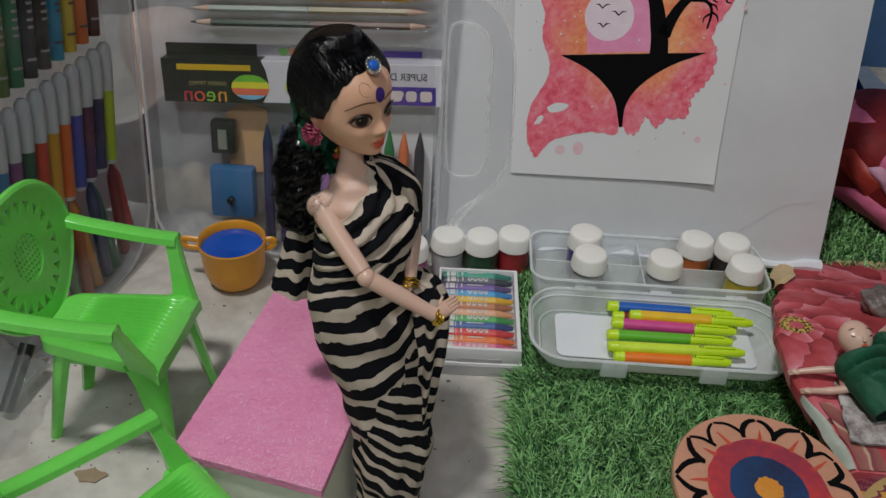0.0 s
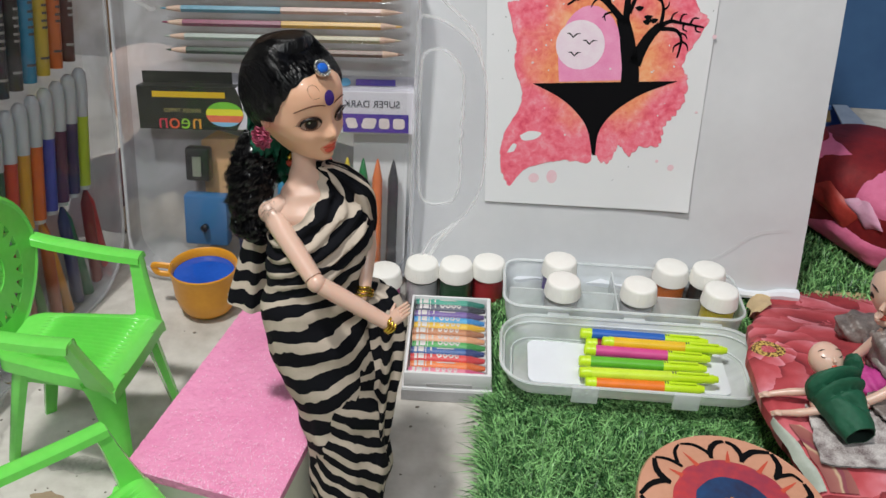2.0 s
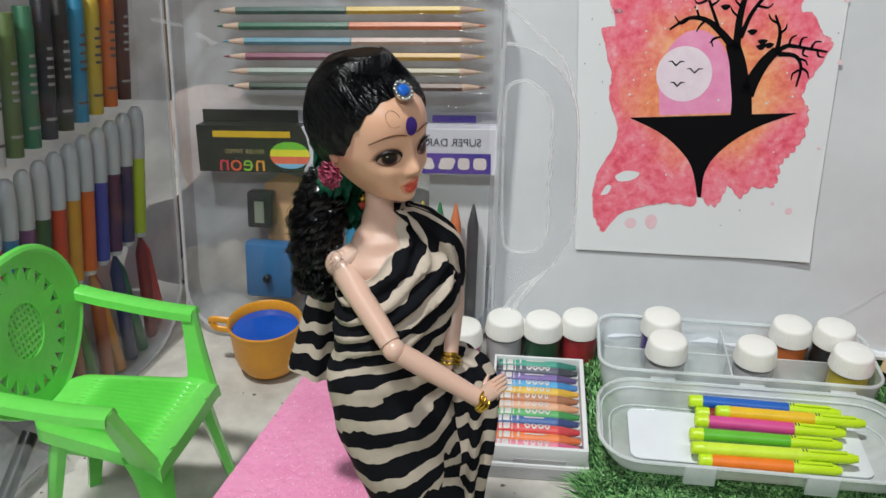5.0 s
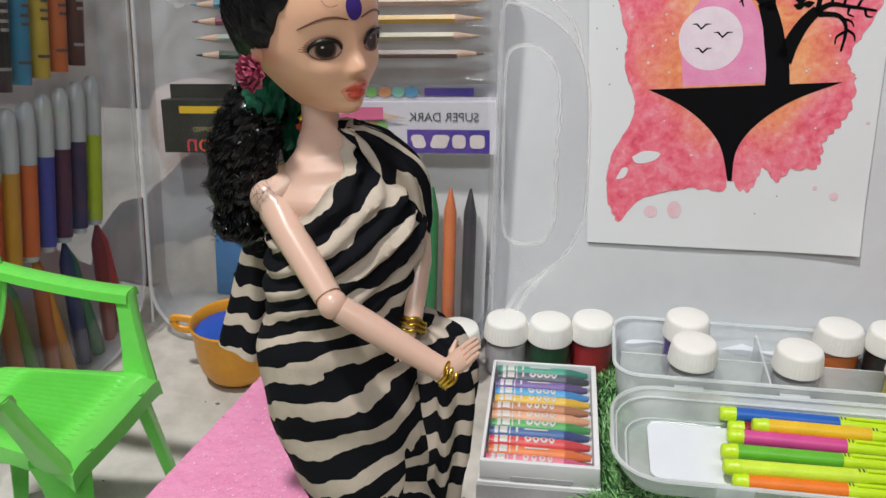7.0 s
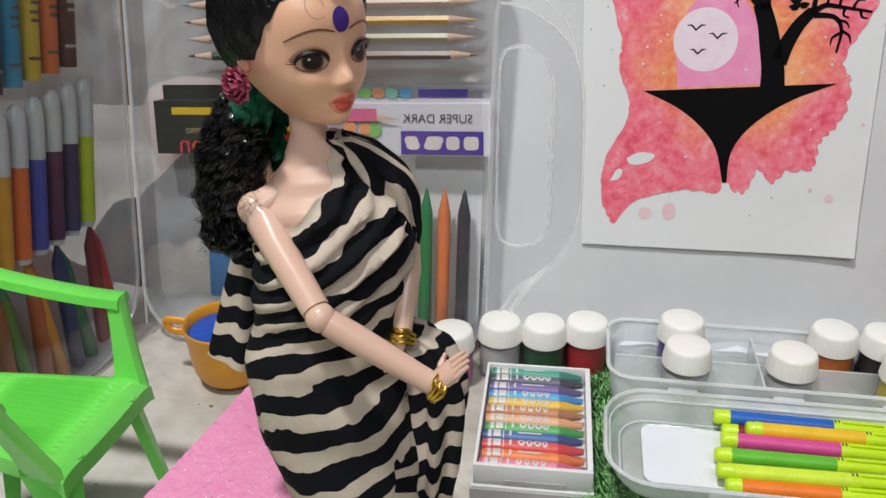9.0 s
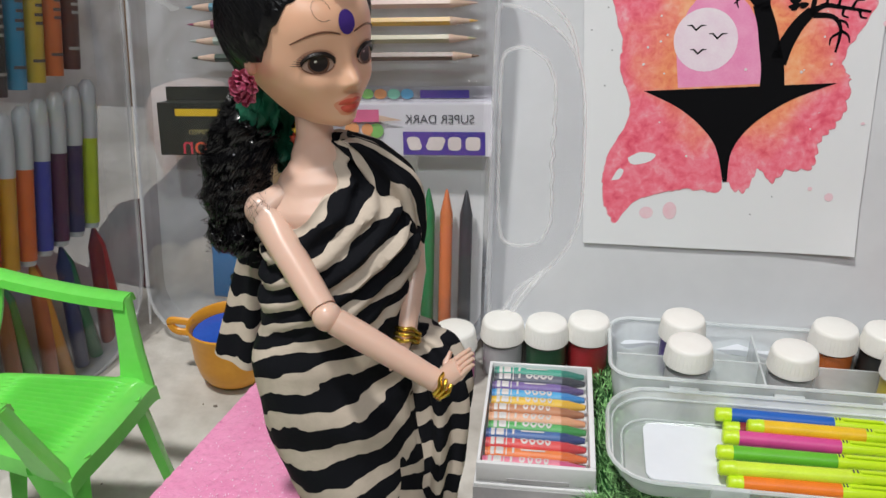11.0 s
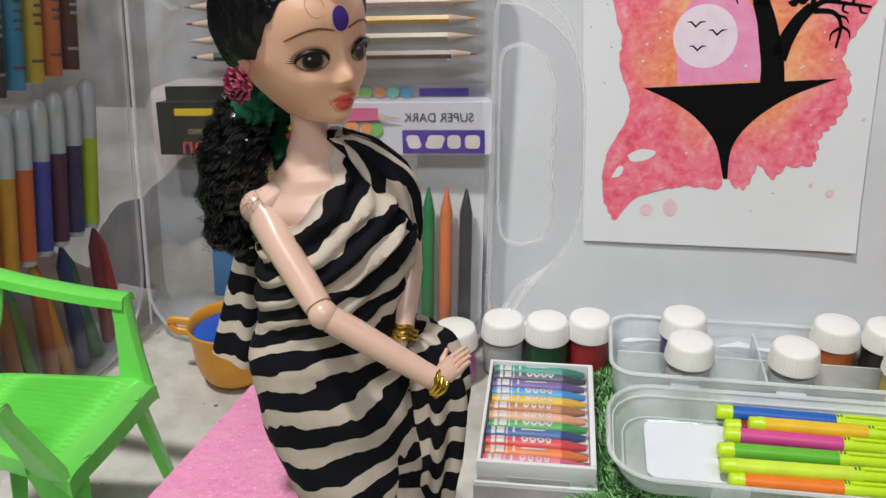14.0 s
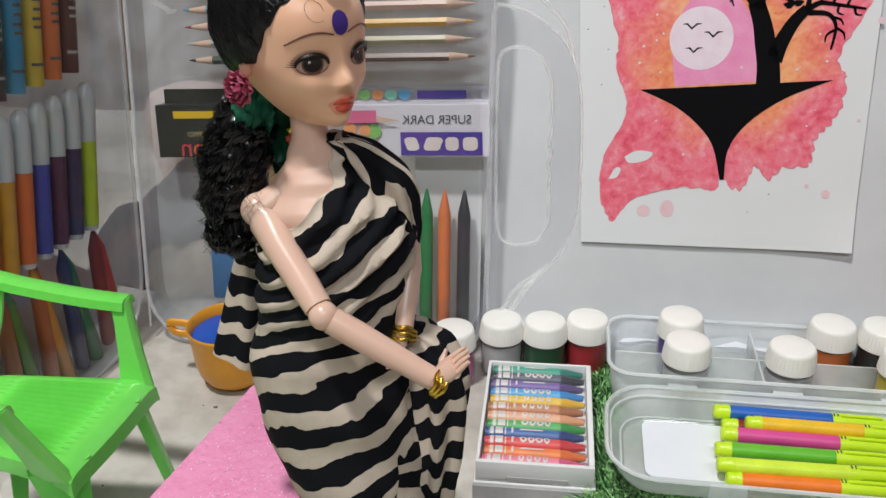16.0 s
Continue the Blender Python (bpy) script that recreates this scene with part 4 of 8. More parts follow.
for k, key in enumerate(PENS):
    p = sketch_pen(key)
    p.matrix_basis = SIDE @ Matrix.Translation((-0.0285 - 0.0118 * k, 0.079 - 0.0002 * k, -0.006)) @ Matrix.Rotation(radians(-13), 4, "Z") @ Matrix.Rotation(radians(-90), 4, "X")


def oil_pastel(key):
    ob = thing("oil_pastel", "thick oil pastel in a printed paper sleeve", "oil pastel", "oil pastels in the case")
    bm = bmesh.new()
    lathe(bm, [(0.0046, 0), (0.0046, 0.070), (0.0043, 0.0705)], 14)
    part("stick", bm, colour(*key), ob)
    bm = bmesh.new()
    lathe(bm, [(0.0049, 0.0), (0.0049, 0.060)], 14, caps=False)
    part("sleeve", bm, colour(*key), ob, "printed paper sleeve")
    bm = bmesh.new()
    for y0, y1, w in ((0.010, 0.0115, 0.9), (0.028, 0.0295, 0.5), (0.032, 0.0335, 0.55), (0.0365, 0.038, 0.45), (0.041, 0.0425, 0.5), (0.046, 0.0475, 0.4)):
        loft(bm, [[(0.0051 * math.sin(t), -0.0051 * math.cos(t), y) for t in [w * (-1 + 0.5 * q) for q in range(5)]] for y in (y0, y1)], 0, False)
    part("print_bar", bm, colour("dark_sleeve_print", (0.10, 0.08, 0.07)) if sum(key[1]) > 0.3 else colour("dim_sleeve_print", (0.40, 0.38, 0.36)), ob, smooth=0)
    return ob


PASTELS = [("brown_pastel", (0.085, 0.02, 0.012)), ("orange_pastel", (0.62, 0.15, 0.03)), ("yellow_pastel", (0.60, 0.42, 0.04)), ("cyan_pastel", (0.03, 0.24, 0.42)), ("black_pastel", (0.02, 0.015, 0.012)),
           ("pitch_pastel", (0.012, 0.012, 0.02)), ("green_pastel", (0.03, 0.17, 0.08)), ("moss_pastel", (0.10, 0.16, 0.04)), ("white_pastel", (0.6, 0.6, 0.58)), ("violet_pastel", (0.12, 0.05, 0.22)),
           ("red_pastel", (0.45, 0.03, 0.03)), ("pink_pastel", (0.6, 0.18, 0.25))]
for k, key in enumerate(PASTELS):
    p = oil_pastel(key)
    p.matrix_basis = SIDE @ Matrix.Translation((-0.0195 - 0.0125 * k, 0.166 - 0.0002 * k, -0.006)) @ Matrix.Rotation(radians(-12), 4, "Z") @ Matrix.Rotation(radians(-90), 4, "X")
LOOSE = [("red_stick", (0.42, 0.03, 0.03)), ("darkred_stick", (0.20, 0.02, 0.02)), ("emerald_stick", (0.01, 0.13, 0.05)), ("inkblue_stick", (0.02, 0.03, 0.12)), ("ochre_stick", (0.60, 0.26, 0.03)),
         ("terracotta_stick", (0.40, 0.10, 0.04)), ("grass_stick", (0.06, 0.22, 0.04)), ("sienna_stick", (0.30, 0.10, 0.04)), ("maroon_stick", (0.16, 0.02, 0.03)), ("yellow_stick", (0.62, 0.45, 0.05))]
for k, key in enumerate(LOOSE):
    s = wax_stick(key, 0.074, 0.0042, group="loose crayons in the case")
    s.matrix_basis = SIDE @ Matrix.Translation((-0.020 - 0.0115 * k, 0.0035, -0.008)) @ Matrix.Rotation(radians((4, -5, 6, -3, 5, -6, 3, -4, 5, -2)[k]), 4, "Z") @ Matrix.Rotation(radians(-90), 4, "X")


# ---------------------------------------------------------------- the white carton and the painting
BOARD = frame_of((0, 0.522, 0), (1, 0, 0), (0, 0.2516, 0.968))


def carton():
    ob = thing("white_carton", "tall white cardboard carton leaning back behind the jars", "carton", m=BOARD)
    bm = bmesh.new()
    n, k = 30, 40
    xs = [0.0 + 0.2775 * i / n for i in range(n + 1)]
    front = []
    for j in range(k + 1):
        y = 0.016 + 0.40 * j / k
        front.append([(x + (0.004 * (1 - (y - 0.016) / 0.4) if i == n else 0), y, -0.0012 + 0.0010 * noise.noise((x * 25, y * 25, 1)) - (0.0018 * math.exp(-((y - 0.052) / 0.004) ** 2) if x > 0.2 - 0.3 * abs(y - 0.05) else 0) * min(1, max(0, (x - 0.19) / 0.03))) for i, x in enumerate(xs)])
    loft(bm, front, 0, False)
    box(bm, (0.0, 0.016, -0.11), (0.2773, 0.416, -0.004))
    part("panel", bm, MAT["carton"], ob, "white front panel with a crease near its foot", smooth=30)
    bm = bmesh.new()
    pts = [(0.0 + 0.282 * i / 24, 0.0165 + 0.0012 * math.sin(i * 1.7) - 0.002 * (i / 24), 0.0008 + 0.001 * math.sin(i * 2.3)) for i in range(25)]
    tube(bm, pts, [0.004 + 0.0012 * math.sin(i * 1.1) for i in range(25)], 8)
    part("bottom_fold", bm, MAT["white_card"], ob, "crumpled white fold along the foot")
    bm = bmesh.new()
    tube(bm, smooth_path([(0.212, 0.034, 0.0002), (0.230, 0.047, 0.0004), (0.246, 0.060, 0.0005), (0.270, 0.064, 0.0004)]), [0.00006 + 0.00006 * math.sin(math.pi * i / 24) for i in range(25)], 6)
    part("crease", bm, MAT["carton"], ob, "raised diagonal crease")


carton()
U = 0.000368  # metres of one unit of the painting
ART = BOARD @ Matrix.Translation((0.0808, 0.1546, 0.0)) @ Matrix.Rotation(radians(4.7), 4, "Z") @ Matrix.Scale(U, 4)


def painting():
    sheet = thing("watercolour_painting", "watercolour of a black tree and moon on a pink splash", "painting", m=ART)
    h = 1 / U
    bm = bmesh.new()
    n = 24
    inv = ART.inverted() @ BOARD
    rows = []
    for j in range(n + 1):
        t = j / n
        l, r = Vector((0.0540 - 0.0120 * t, 0.0705 + 0.2145 * t)), Vector((0.1962 + 0.0020 * t, 0.0718 + 0.2132 * t))
        row = []
        for i in range(n + 1):
            q = l.lerp(r, i / n)
            curl = 0.0030 * max(0.0, (i / n - 0.7) / 0.3) ** 2 * max(0.0, 1 - t * 9) + 0.0005 * max(0.0, 1 - t * 11) * (1 - (2 * i / n - 0.7) ** 2)
            row.append(inv @ Vector((q.x, q.y, 0.0008 + 0.00008 * math.sin(i * 0.6) * math.sin(j * 0.5) + curl)))
        rows.append(row)
    loft(bm, rows, 0, False)
    part("sheet", bm, MAT["paper"], sheet, "white drawing paper, curling at one corner", smooth=60)
    z = 0.00098 * h

    def lift(k):
        return z + 0.11 * k

    knots = [(278, 5), (270, 34), (312, 100), (296, 120), (280, 150), (262, 160), (268, 200), (205, 238), (160, 240), (130, 262), (95, 240), (60, 254), (15, 232), (4, 200), (-30, 192), (-22, 150), (-42, 140), (-28, 70), (-34, 40), (-20, -30), (-55, -95), (-60, -145), (-48, -194), (-30, -176), (-8, -158), (50, -146), (105, -148), (112, -132), (140, -150), (160, -118), (178, -136), (200, -120), (232, -118), (240, -84), (262, -58), (276, -30)]
    c = (128, 30)
    for name, mk, scale, k, lab in (("splash_edge", "wash_edge", 1.0, 0, "dark wet edge of the pink splash"), ("splash", "wash_pink", 0.993, 1, "pink and orange watercolour splash")):
        bm = bmesh.new()
        ring = []
        for q, v in enumerate(smooth_path([(*p, 0) for p in knots + knots[:1]], 12)[:-1]):
            lobe = 0.030 * abs(math.sin(q * 0.55 + 1.3 * math.sin(q * 0.11))) * max(0.0, min(1.0, (v.x - 60) / 60)) if v.y < 60 else 0.012 * abs(math.sin(q * 0.45))
            g = scale * (1 + lobe + 0.016 * noise.noise((v.x * 0.06, v.y * 0.06, 3)) + 0.012 * noise.noise((v.x * 0.2, v.y * 0.2, 7)))
            ring.append((c[0] + (v.x - c[0]) * g, c[1] + (v.y - c[1]) * g))
        flat(bm, ring, lift(k))
        part(name, bm, MAT[mk], sheet, lab, smooth=0)
    bm = bmesh.new()
    flat(bm, [(48, 2)] + [(104 + 58 * math.cos(radians(t)), 48 + 88 * math.sin(radians(t))) for t in range(180, -1, -15)] + [(163, 2)], lift(3))
    part("magenta_wash", bm, MAT["wash_magenta"], sheet, "magenta wash behind the moon", smooth=0)
    bm = bmesh.new()
    flat(bm, [(86 + 44 * math.cos(t), 67 + 44 * math.sin(t)) for t in [radians(9 * q) for q in range(40)]], lift(4))
    part("moon", bm, MAT["wash_moon"], sheet, "pale round moon", smooth=0)
    for x, y, s in ((74, 83, 1.0), (103, 70, 1.0), (76, 50, 0.9)):
        bm = bmesh.new()
        stroke(bm, [(x - 13 * s, y + 5 * s), (x - 7 * s, y + 5 * s), (x - 1 * s, y - 2 * s), (x + 6 * s, y + 4 * s), (x + 13 * s, y + 4 * s)], [0.8, 2.6, 3.2, 2.6, 0.8], lift(5))
        part("bird_mark", bm, MAT["black_paint"], sheet, "tiny black painted bird", smooth=0)
    bm = bmesh.new()
    left = smooth_path([(0, 0, 0), (45, -24, 0), (78, -52, 0), (101, -86, 0), (111, -136, 0)], 5)
    right = smooth_path([(117, -136, 0), (123, -92, 0), (150, -56, 0), (200, -24, 0), (264, -2, 0)], 5)
    flat(bm, [(v.x, v.y) for v in left + right], lift(5))
    part("island", bm, MAT["black_paint"], sheet, "black pointed island", smooth=0)
    bm = bmesh.new()

    def limb(pts, w0, w1):
        p = smooth_path([(*q, 0) for q in pts], 5)
        stroke(bm, [(v.x, v.y) for v in p], [w0 + (w1 - w0) * i / (len(p) - 1) for i in range(len(p))], lift(6))

    limb([(177, -6), (177, 24), (172, 60), (168, 84), (160, 112)], 34, 22)
    limb([(184, 30), (194, 54), (210, 80), (228, 98)], 24, 14)
    limb([(160, 108), (140, 132), (118, 150), (92, 154), (62, 138)], 13, 3)
    limb([(166, 100), (170, 150), (180, 188), (196, 210), (220, 210)], 13, 3)
    limb([(172, 120), (190, 160), (220, 190), (262, 196)], 8, 3)
    limb([(226, 94), (244, 104), (268, 100), (305, 92)], 9, 3)
    limb([(228, 96), (232, 126), (224, 152)], 8, 3)
    limb([(230, 92), (256, 88), (266, 70), (260, 40)], 8, 3)
    limb([(140, 132), (128, 165), (118, 190), (108, 192)], 6, 2)
    for a, b, c2 in (((92, 154), (80, 146), (70, 158)), ((108, 152), (104, 166), (100, 172)), ((118, 150), (108, 140), (104, 132)), ((124, 170), (136, 178), (140, 186)), ((120, 180), (106, 176), (100, 182)),
                     ((170, 150), (160, 160), (156, 168)), ((174, 166), (164, 176), (162, 184)), ((182, 190), (176, 204), (178, 212)), ((196, 168), (212, 164), (220, 170)), ((214, 186), (214, 200), (222, 206)), ((238, 194), (244, 206), (254, 208)),
                     ((246, 104), (250, 116), (258, 120)), ((262, 101), (266, 114), (274, 116)), ((280, 98), (286, 108), (296, 108)), ((270, 100), (268, 90), (276, 86)), ((290, 95), (292, 86), (300, 84)),
                     ((230, 122), (240, 130), (242, 138)), ((228, 140), (218, 146), (214, 154)), ((260, 84), (272, 80), (276, 72)), ((264, 66), (254, 60), (252, 50)), ((265, 70), (276, 62), (278, 52)), ((150, 122), (136, 122), (124, 114)), ((136, 122), (128, 118), (130, 108))):
        limb([a, b, c2], 4.5, 1.5)
    for x, y in ((190, 128), (206, 112), (204, 104), (216, 106), (148, 168)):
        flat(bm, [(x + 7 * math.cos(t) * (1 + 0.3 * math.sin(3 * t)), y + 4.5 * math.sin(t)) for t in [radians(30 * q) for q in range(12)]], lift(7))
    part("tree", bm, MAT["black_paint"], sheet, "bare black tree with fine twigs", smooth=0)
    rnd = random.Random(11)
    bm = bmesh.new()
    for q in range(150):
        x, y = rnd.uniform(-45, 300), rnd.uniform(-130, 240)
        if x < 70 and rnd.random() < 0.45:
            continue
        if abs(x - 86) < 50 and abs(y - 67) < 50 or (90 < x < 290 and 10 < y < 200 and rnd.random() < 0.4):
            continue
        if (y < 4 and abs(x - 125) < 26 + (y + 128) * 0.85) or (145 < x < 215 and y < 115):
            continue
        if ((x - 128) / 150) ** 2 + ((y - 50) / 185) ** 2 > 0.85:
            continue
        r = rnd.uniform(0.8, 2.2)
        flat(bm, [(x + r * math.cos(t), y + r * math.sin(t)) for t in [radians(45 * k) for k in range(8)]], lift(8))
    tagged(part("paint_speck", bm, MAT["white_dot"], sheet, "white flicked paint specks", smooth=0), kind="stuff")
    for pts in ([(-24, -96), (-6, -88), (16, -92), (8, -102), (-10, -106), (-20, -104)], [(-48, -128), (-38, -112), (-30, -114), (-36, -126)]):
        bm = bmesh.new()
        flat(bm, [(v.x, v.y) for v in smooth_path([(*p, 0) for p in pts + pts[:1]], 4)][:-1], lift(4))
        part("bare_patch", bm, MAT["paper"], sheet, "unpainted white patch", smooth=0)
    for x, y, rx, ry in ((258, -163, 6, 6), (232, -150, 3, 3), (2, -178, 10, 9), (36, -176, 10, 13), (325, 75, 4, 4), (330, 170, 5, 4), (-20, 170, 10, 4), (300, -60, 3, 2), (-30, 220, 7, 14)):
        bm = bmesh.new()
        flat(bm, [(x + rx * math.cos(t), y + ry * math.sin(t)) for t in [radians(24 * k) for k in range(15)]], lift(1))
        part("paint_drip", bm, MAT["wash_pale"], sheet, "pale pink paint spot", smooth=0)
    bm = bmesh.new()
    for x, y in ((-60, 160), (-48, 120), (-45, 240), (-70, 200), (-44, 60), (-55, 10), (180, -160), (150, -185), (320, 120), (-72, 90)):
        flat(bm, [(x + 1.0 * math.cos(t), y + 1.0 * math.sin(t)) for t in [radians(60 * k) for k in range(6)]], lift(1))
    tagged(part("ink_speck", bm, MAT["ink"], sheet, "dark ink specks", smooth=0), kind="stuff")


painting()


# ---------------------------------------------------------------- paint jars
def jar(key, full=0.8):
    ob = thing("paint_jar", "small jar of %s paint with a cream cap" % key[0].replace("_paintpot", "").replace("_", " "), "paint jar", "poster-paint jars")
    bm = bmesh.new()
    lathe(bm, [(0.0085, 0), (0.0112, 0.001), (0.0116, 0.004), (0.0116, 0.0215), (0.0104, 0.0235), (0.0100, 0.026)], 24)
    part("glass", bm, MAT["film"], ob, "clear plastic jar")
    bm = bmesh.new()
    lathe(bm, [(0.0080, 0.001), (0.0106, 0.0022), (0.0109, 0.005), (0.0109, 0.0215 * full), (0.0040, 0.0215 * full + 0.0004)], 24)
    part("paint", bm, colour(*key), ob, "thick %s paint" % key[0].replace("_paintpot", "").replace("_", " "))
    bm = bmesh.new()
    lathe(bm, [(0.0121, 0.0228), (0.0125, 0.0234), (0.0122, 0.0255), (0.0113, 0.0325), (0.0108, 0.0338), (0.0098, 0.0344), (0.0020, 0.0345)], 40)
    for k in range(40):
        a = 2 * math.pi * k / 40
        tube(bm, [(0.0122 * math.cos(a), 0.0122 * math.sin(a), 0.0250), (0.0113 * math.cos(a), 0.0113 * math.sin(a), 0.0320)], 0.00018, 4)
    part("screw_cap", bm, MAT["cap"], ob, "cream ribbed screw cap")
    return ob


for x, y, z, key, full in ((-0.012, 0.491, 0, ("pink_paintpot", (0.60, 0.13, 0.36)), 0.9), (0.013, 0.504, 0, ("white_paintpot", (0.62, 0.62, 0.64)), 0.95), (0.037, 0.505, 0, ("dark_green_paintpot", (0.012, 0.10, 0.035)), 1.0), (0.060, 0.5105, 0, ("red_paintpot", (0.50, 0.02, 0.03)), 1.0),
                           (0.109, 0.505, 0.0085, ("violet_paintpot", (0.10, 0.05, 0.30)), 1.0), (0.110, 0.480, 0.0085, ("white_paintpot", (0.62, 0.62, 0.64)), 0.9), (0.161, 0.481, 0.0085, ("white_paintpot", (0.62, 0.62, 0.64)), 0.9),
                           (0.186, 0.506, 0.0085, ("orange_paintpot", (0.65, 0.16, 0.02)), 1.0), (0.2115, 0.506, 0.0085, ("black_paintpot", (0.02, 0.02, 0.02)), 1.0), (0.215, 0.481, 0.0085, ("yellow_paintpot", (0.68, 0.55, 0.04)), 1.0)):
    j = jar(key, full)
    j.matrix_basis = pose(x, y + 0.004, z, 0, 0, x * 900)


# ---------------------------------------------------------------- crayon boxes
def crayon_box():
    m = frame_of((0.0110, 0.4030, 0), (0.0525, 0.0015, 0), (-0.002, 0.0815, 0))
    low = thing("lower_crayon_box", "closed flat white cardboard crayon box on the floor", "crayon box", "crayon boxes", m)
    bm = bmesh.new()
    box(bm, (-0.001, -0.001, 0), (0.0545, 0.081, 0.0105), 0, 0.0006)
    part("carton", bm, MAT["white_board"], low, smooth=0)
    bm = bmesh.new()
    box(bm, (-0.0013, -0.0013, 0.0008), (0.0548, 0.0812, 0.0085))
    part("side_band", bm, MAT["grey_card"], low, "grey printed side band", smooth=0)
    top = thing("open_crayon_box", "open white tray of wax crayons lying on another box", "crayon box", "crayon boxes", m)
    bm = bmesh.new()
    z0, z1, w, l = 0.0110, 0.0216, 0.0535, 0.0820
    box(bm, (0, 0, z0), (w, l, z0 + 0.0012))
    for lo, hi in (((0, 0, z0), (w, 0.0022, z1)), ((0, l - 0.0016, z0), (w, l, z1)), ((0, 0.0022, z0), (0.0016, l - 0.0016, z1)), ((w - 0.0026, 0.0022, z0), (w, l - 0.0016, z1))):
        box(bm, lo, hi, 0, 0.0004)
    part("tray", bm, MAT["white_board"], top, "white cardboard tray")
    bm = bmesh.new()
    box(bm, (0.014, -0.0004, z0 + 0.0008), (0.042, 0.0002, z0 + 0.0028))
    part("print_bar", bm, MAT["grey_card"], top, smooth=0)
    bm = bmesh.new()
    loft(bm, [[(0.002 + 0.049 * i / 14, y, 0.0219 + 0.0005 * noise.noise((i * 0.4, y * 120, 2))) for i in range(15)] for y in [0.003 + 0.0765 * q / 20 for q in range(21)]], 0, False)
    part("cellophane", bm, MAT["cellophane"], top, "clear cellophane over the crayons", smooth=60)
    shades = [("wax_teal", (0.01, 0.20, 0.15)), ("wax_black", (0.03, 0.035, 0.05)), ("wax_purple", (0.10, 0.06, 0.20)), ("wax_blue", (0.03, 0.25, 0.62)), ("wax_yellow", (0.78, 0.46, 0.02)), ("wax_brown", (0.40, 0.16, 0.07)),
              ("wax_peach", (0.80, 0.38, 0.20)), ("wax_green", (0.04, 0.30, 0.06)), ("wax_navy", (0.02, 0.05, 0.20)), ("wax_red", (0.62, 0.04, 0.05)), ("wax_orange", (0.75, 0.16, 0.03)), ("wax_pink", (0.68, 0.12, 0.25))]
    sleeves = [(0.04, 0.38, 0.27), (0.10, 0.11, 0.16), (0.20, 0.12, 0.40), (0.07, 0.42, 0.80), (0.88, 0.58, 0.05), (0.58, 0.24, 0.10), (0.90, 0.48, 0.30), (0.10, 0.48, 0.12), (0.05, 0.15, 0.42), (0.78, 0.07, 0.07), (0.90, 0.24, 0.05), (0.86, 0.26, 0.36)]
    for k, key in enumerate(shades):
        c = thing("wax_crayon", "wax crayon in a paper sleeve in the open box", "crayon", "wax crayons in the open box")
        bm = bmesh.new()
        rot = Matrix.Rotation(radians(90), 4, "Y")
        r = 0.0031
        lathe(bm, [(r, 0), (r, 0.0385), (r * 0.9, 0.039), (r * 0.45, 0.0465), (r * 0.3, 0.0468)], 14, 0, rot)
        part("wax", bm, colour(*key), c)
        bm = bmesh.new()
        lathe(bm, [(r + 0.0002, 0.0015), (r + 0.0002, 0.035)], 14, 0, rot, False)
        part("sleeve", bm, colour(key[0] + "_sleeve", sleeves[k]), c, "paler printed paper sleeve")
        bm = bmesh.new()
        for x0, x1, h in ((0.0025, 0.0042, 0.9), (0.0050, 0.0085, 0.8), (0.0095, 0.0100, 0.9), (0.0125, 0.0135, 0.6)):
            loft(bm, [[(x, (r + 0.0004) * math.sin(t), (r + 0.0004) * math.cos(t)) for t in [h * (-1 + 0.5 * q) for q in range(5)]] for x in (x0, x1)], 0, False)
        if k % 2 == 1 or k in (4, 6):
            for xc, hx, ha in ((0.0180, 0.0016, 0.62), (0.0217, 0.0015, 0.66), (0.0254, 0.0017, 0.60), (0.0289, 0.0013, 0.64)):
                ring = [(xc + hx * math.cos(q) * (1 + 0.2 * math.sin(2 * q + k)), ha * math.sin(q)) for q in [radians(30 * w) for w in range(12)]]
                inner = [(xc + (x - xc) * 0.45, a * 0.45) for x, a in ring]
                loft(bm, [[(x, (r + 0.0004) * math.sin(a), (r + 0.0004) * math.cos(a)) for x, a in lp] for lp in (ring, inner)], 0)
        else:
            loft(bm, [[(x, (r + 0.0004) * math.sin(t), (r + 0.0004) * math.cos(t)) for t in (-0.15, 0.15)] for x in (0.0165, 0.0275)], 0, False)
        part("print_bar", bm, colour("pale_sleeve_print", (0.74, 0.70, 0.68)), c, smooth=0)
        c.matrix_basis = m @ Matrix.Translation((0.0028 + 0.0004 * math.sin(k * 2.1), 0.0775 - 0.00655 * k, 0.0176 + 0.0003 * math.sin(k * 1.7)))


crayon_box()


# ---------------------------------------------------------------- clear case with compartments, tray and pens
def bowl_rings(x0, y0, x1, y1, z0, z1, r, wall, draft):
    """Rings of a thin-walled rounded tray."""
    spec = [(0, z1), (draft * 0.5, (z0 + z1) / 2), (draft, z0 + 0.003), (draft + 0.003, z0)]
    rings = [[(x, y, z) for x, y in rounded(x0 + i, y0 + i, x1 - i, y1 - i, max(r - i, 0.003))] for i, z in spec]
    return rings


MAT["cream_strip"] = mat("cream_paper_strip", (0.72, 0.56, 0.28), 0.6, (0.66, 0.50, 0.24), 40)


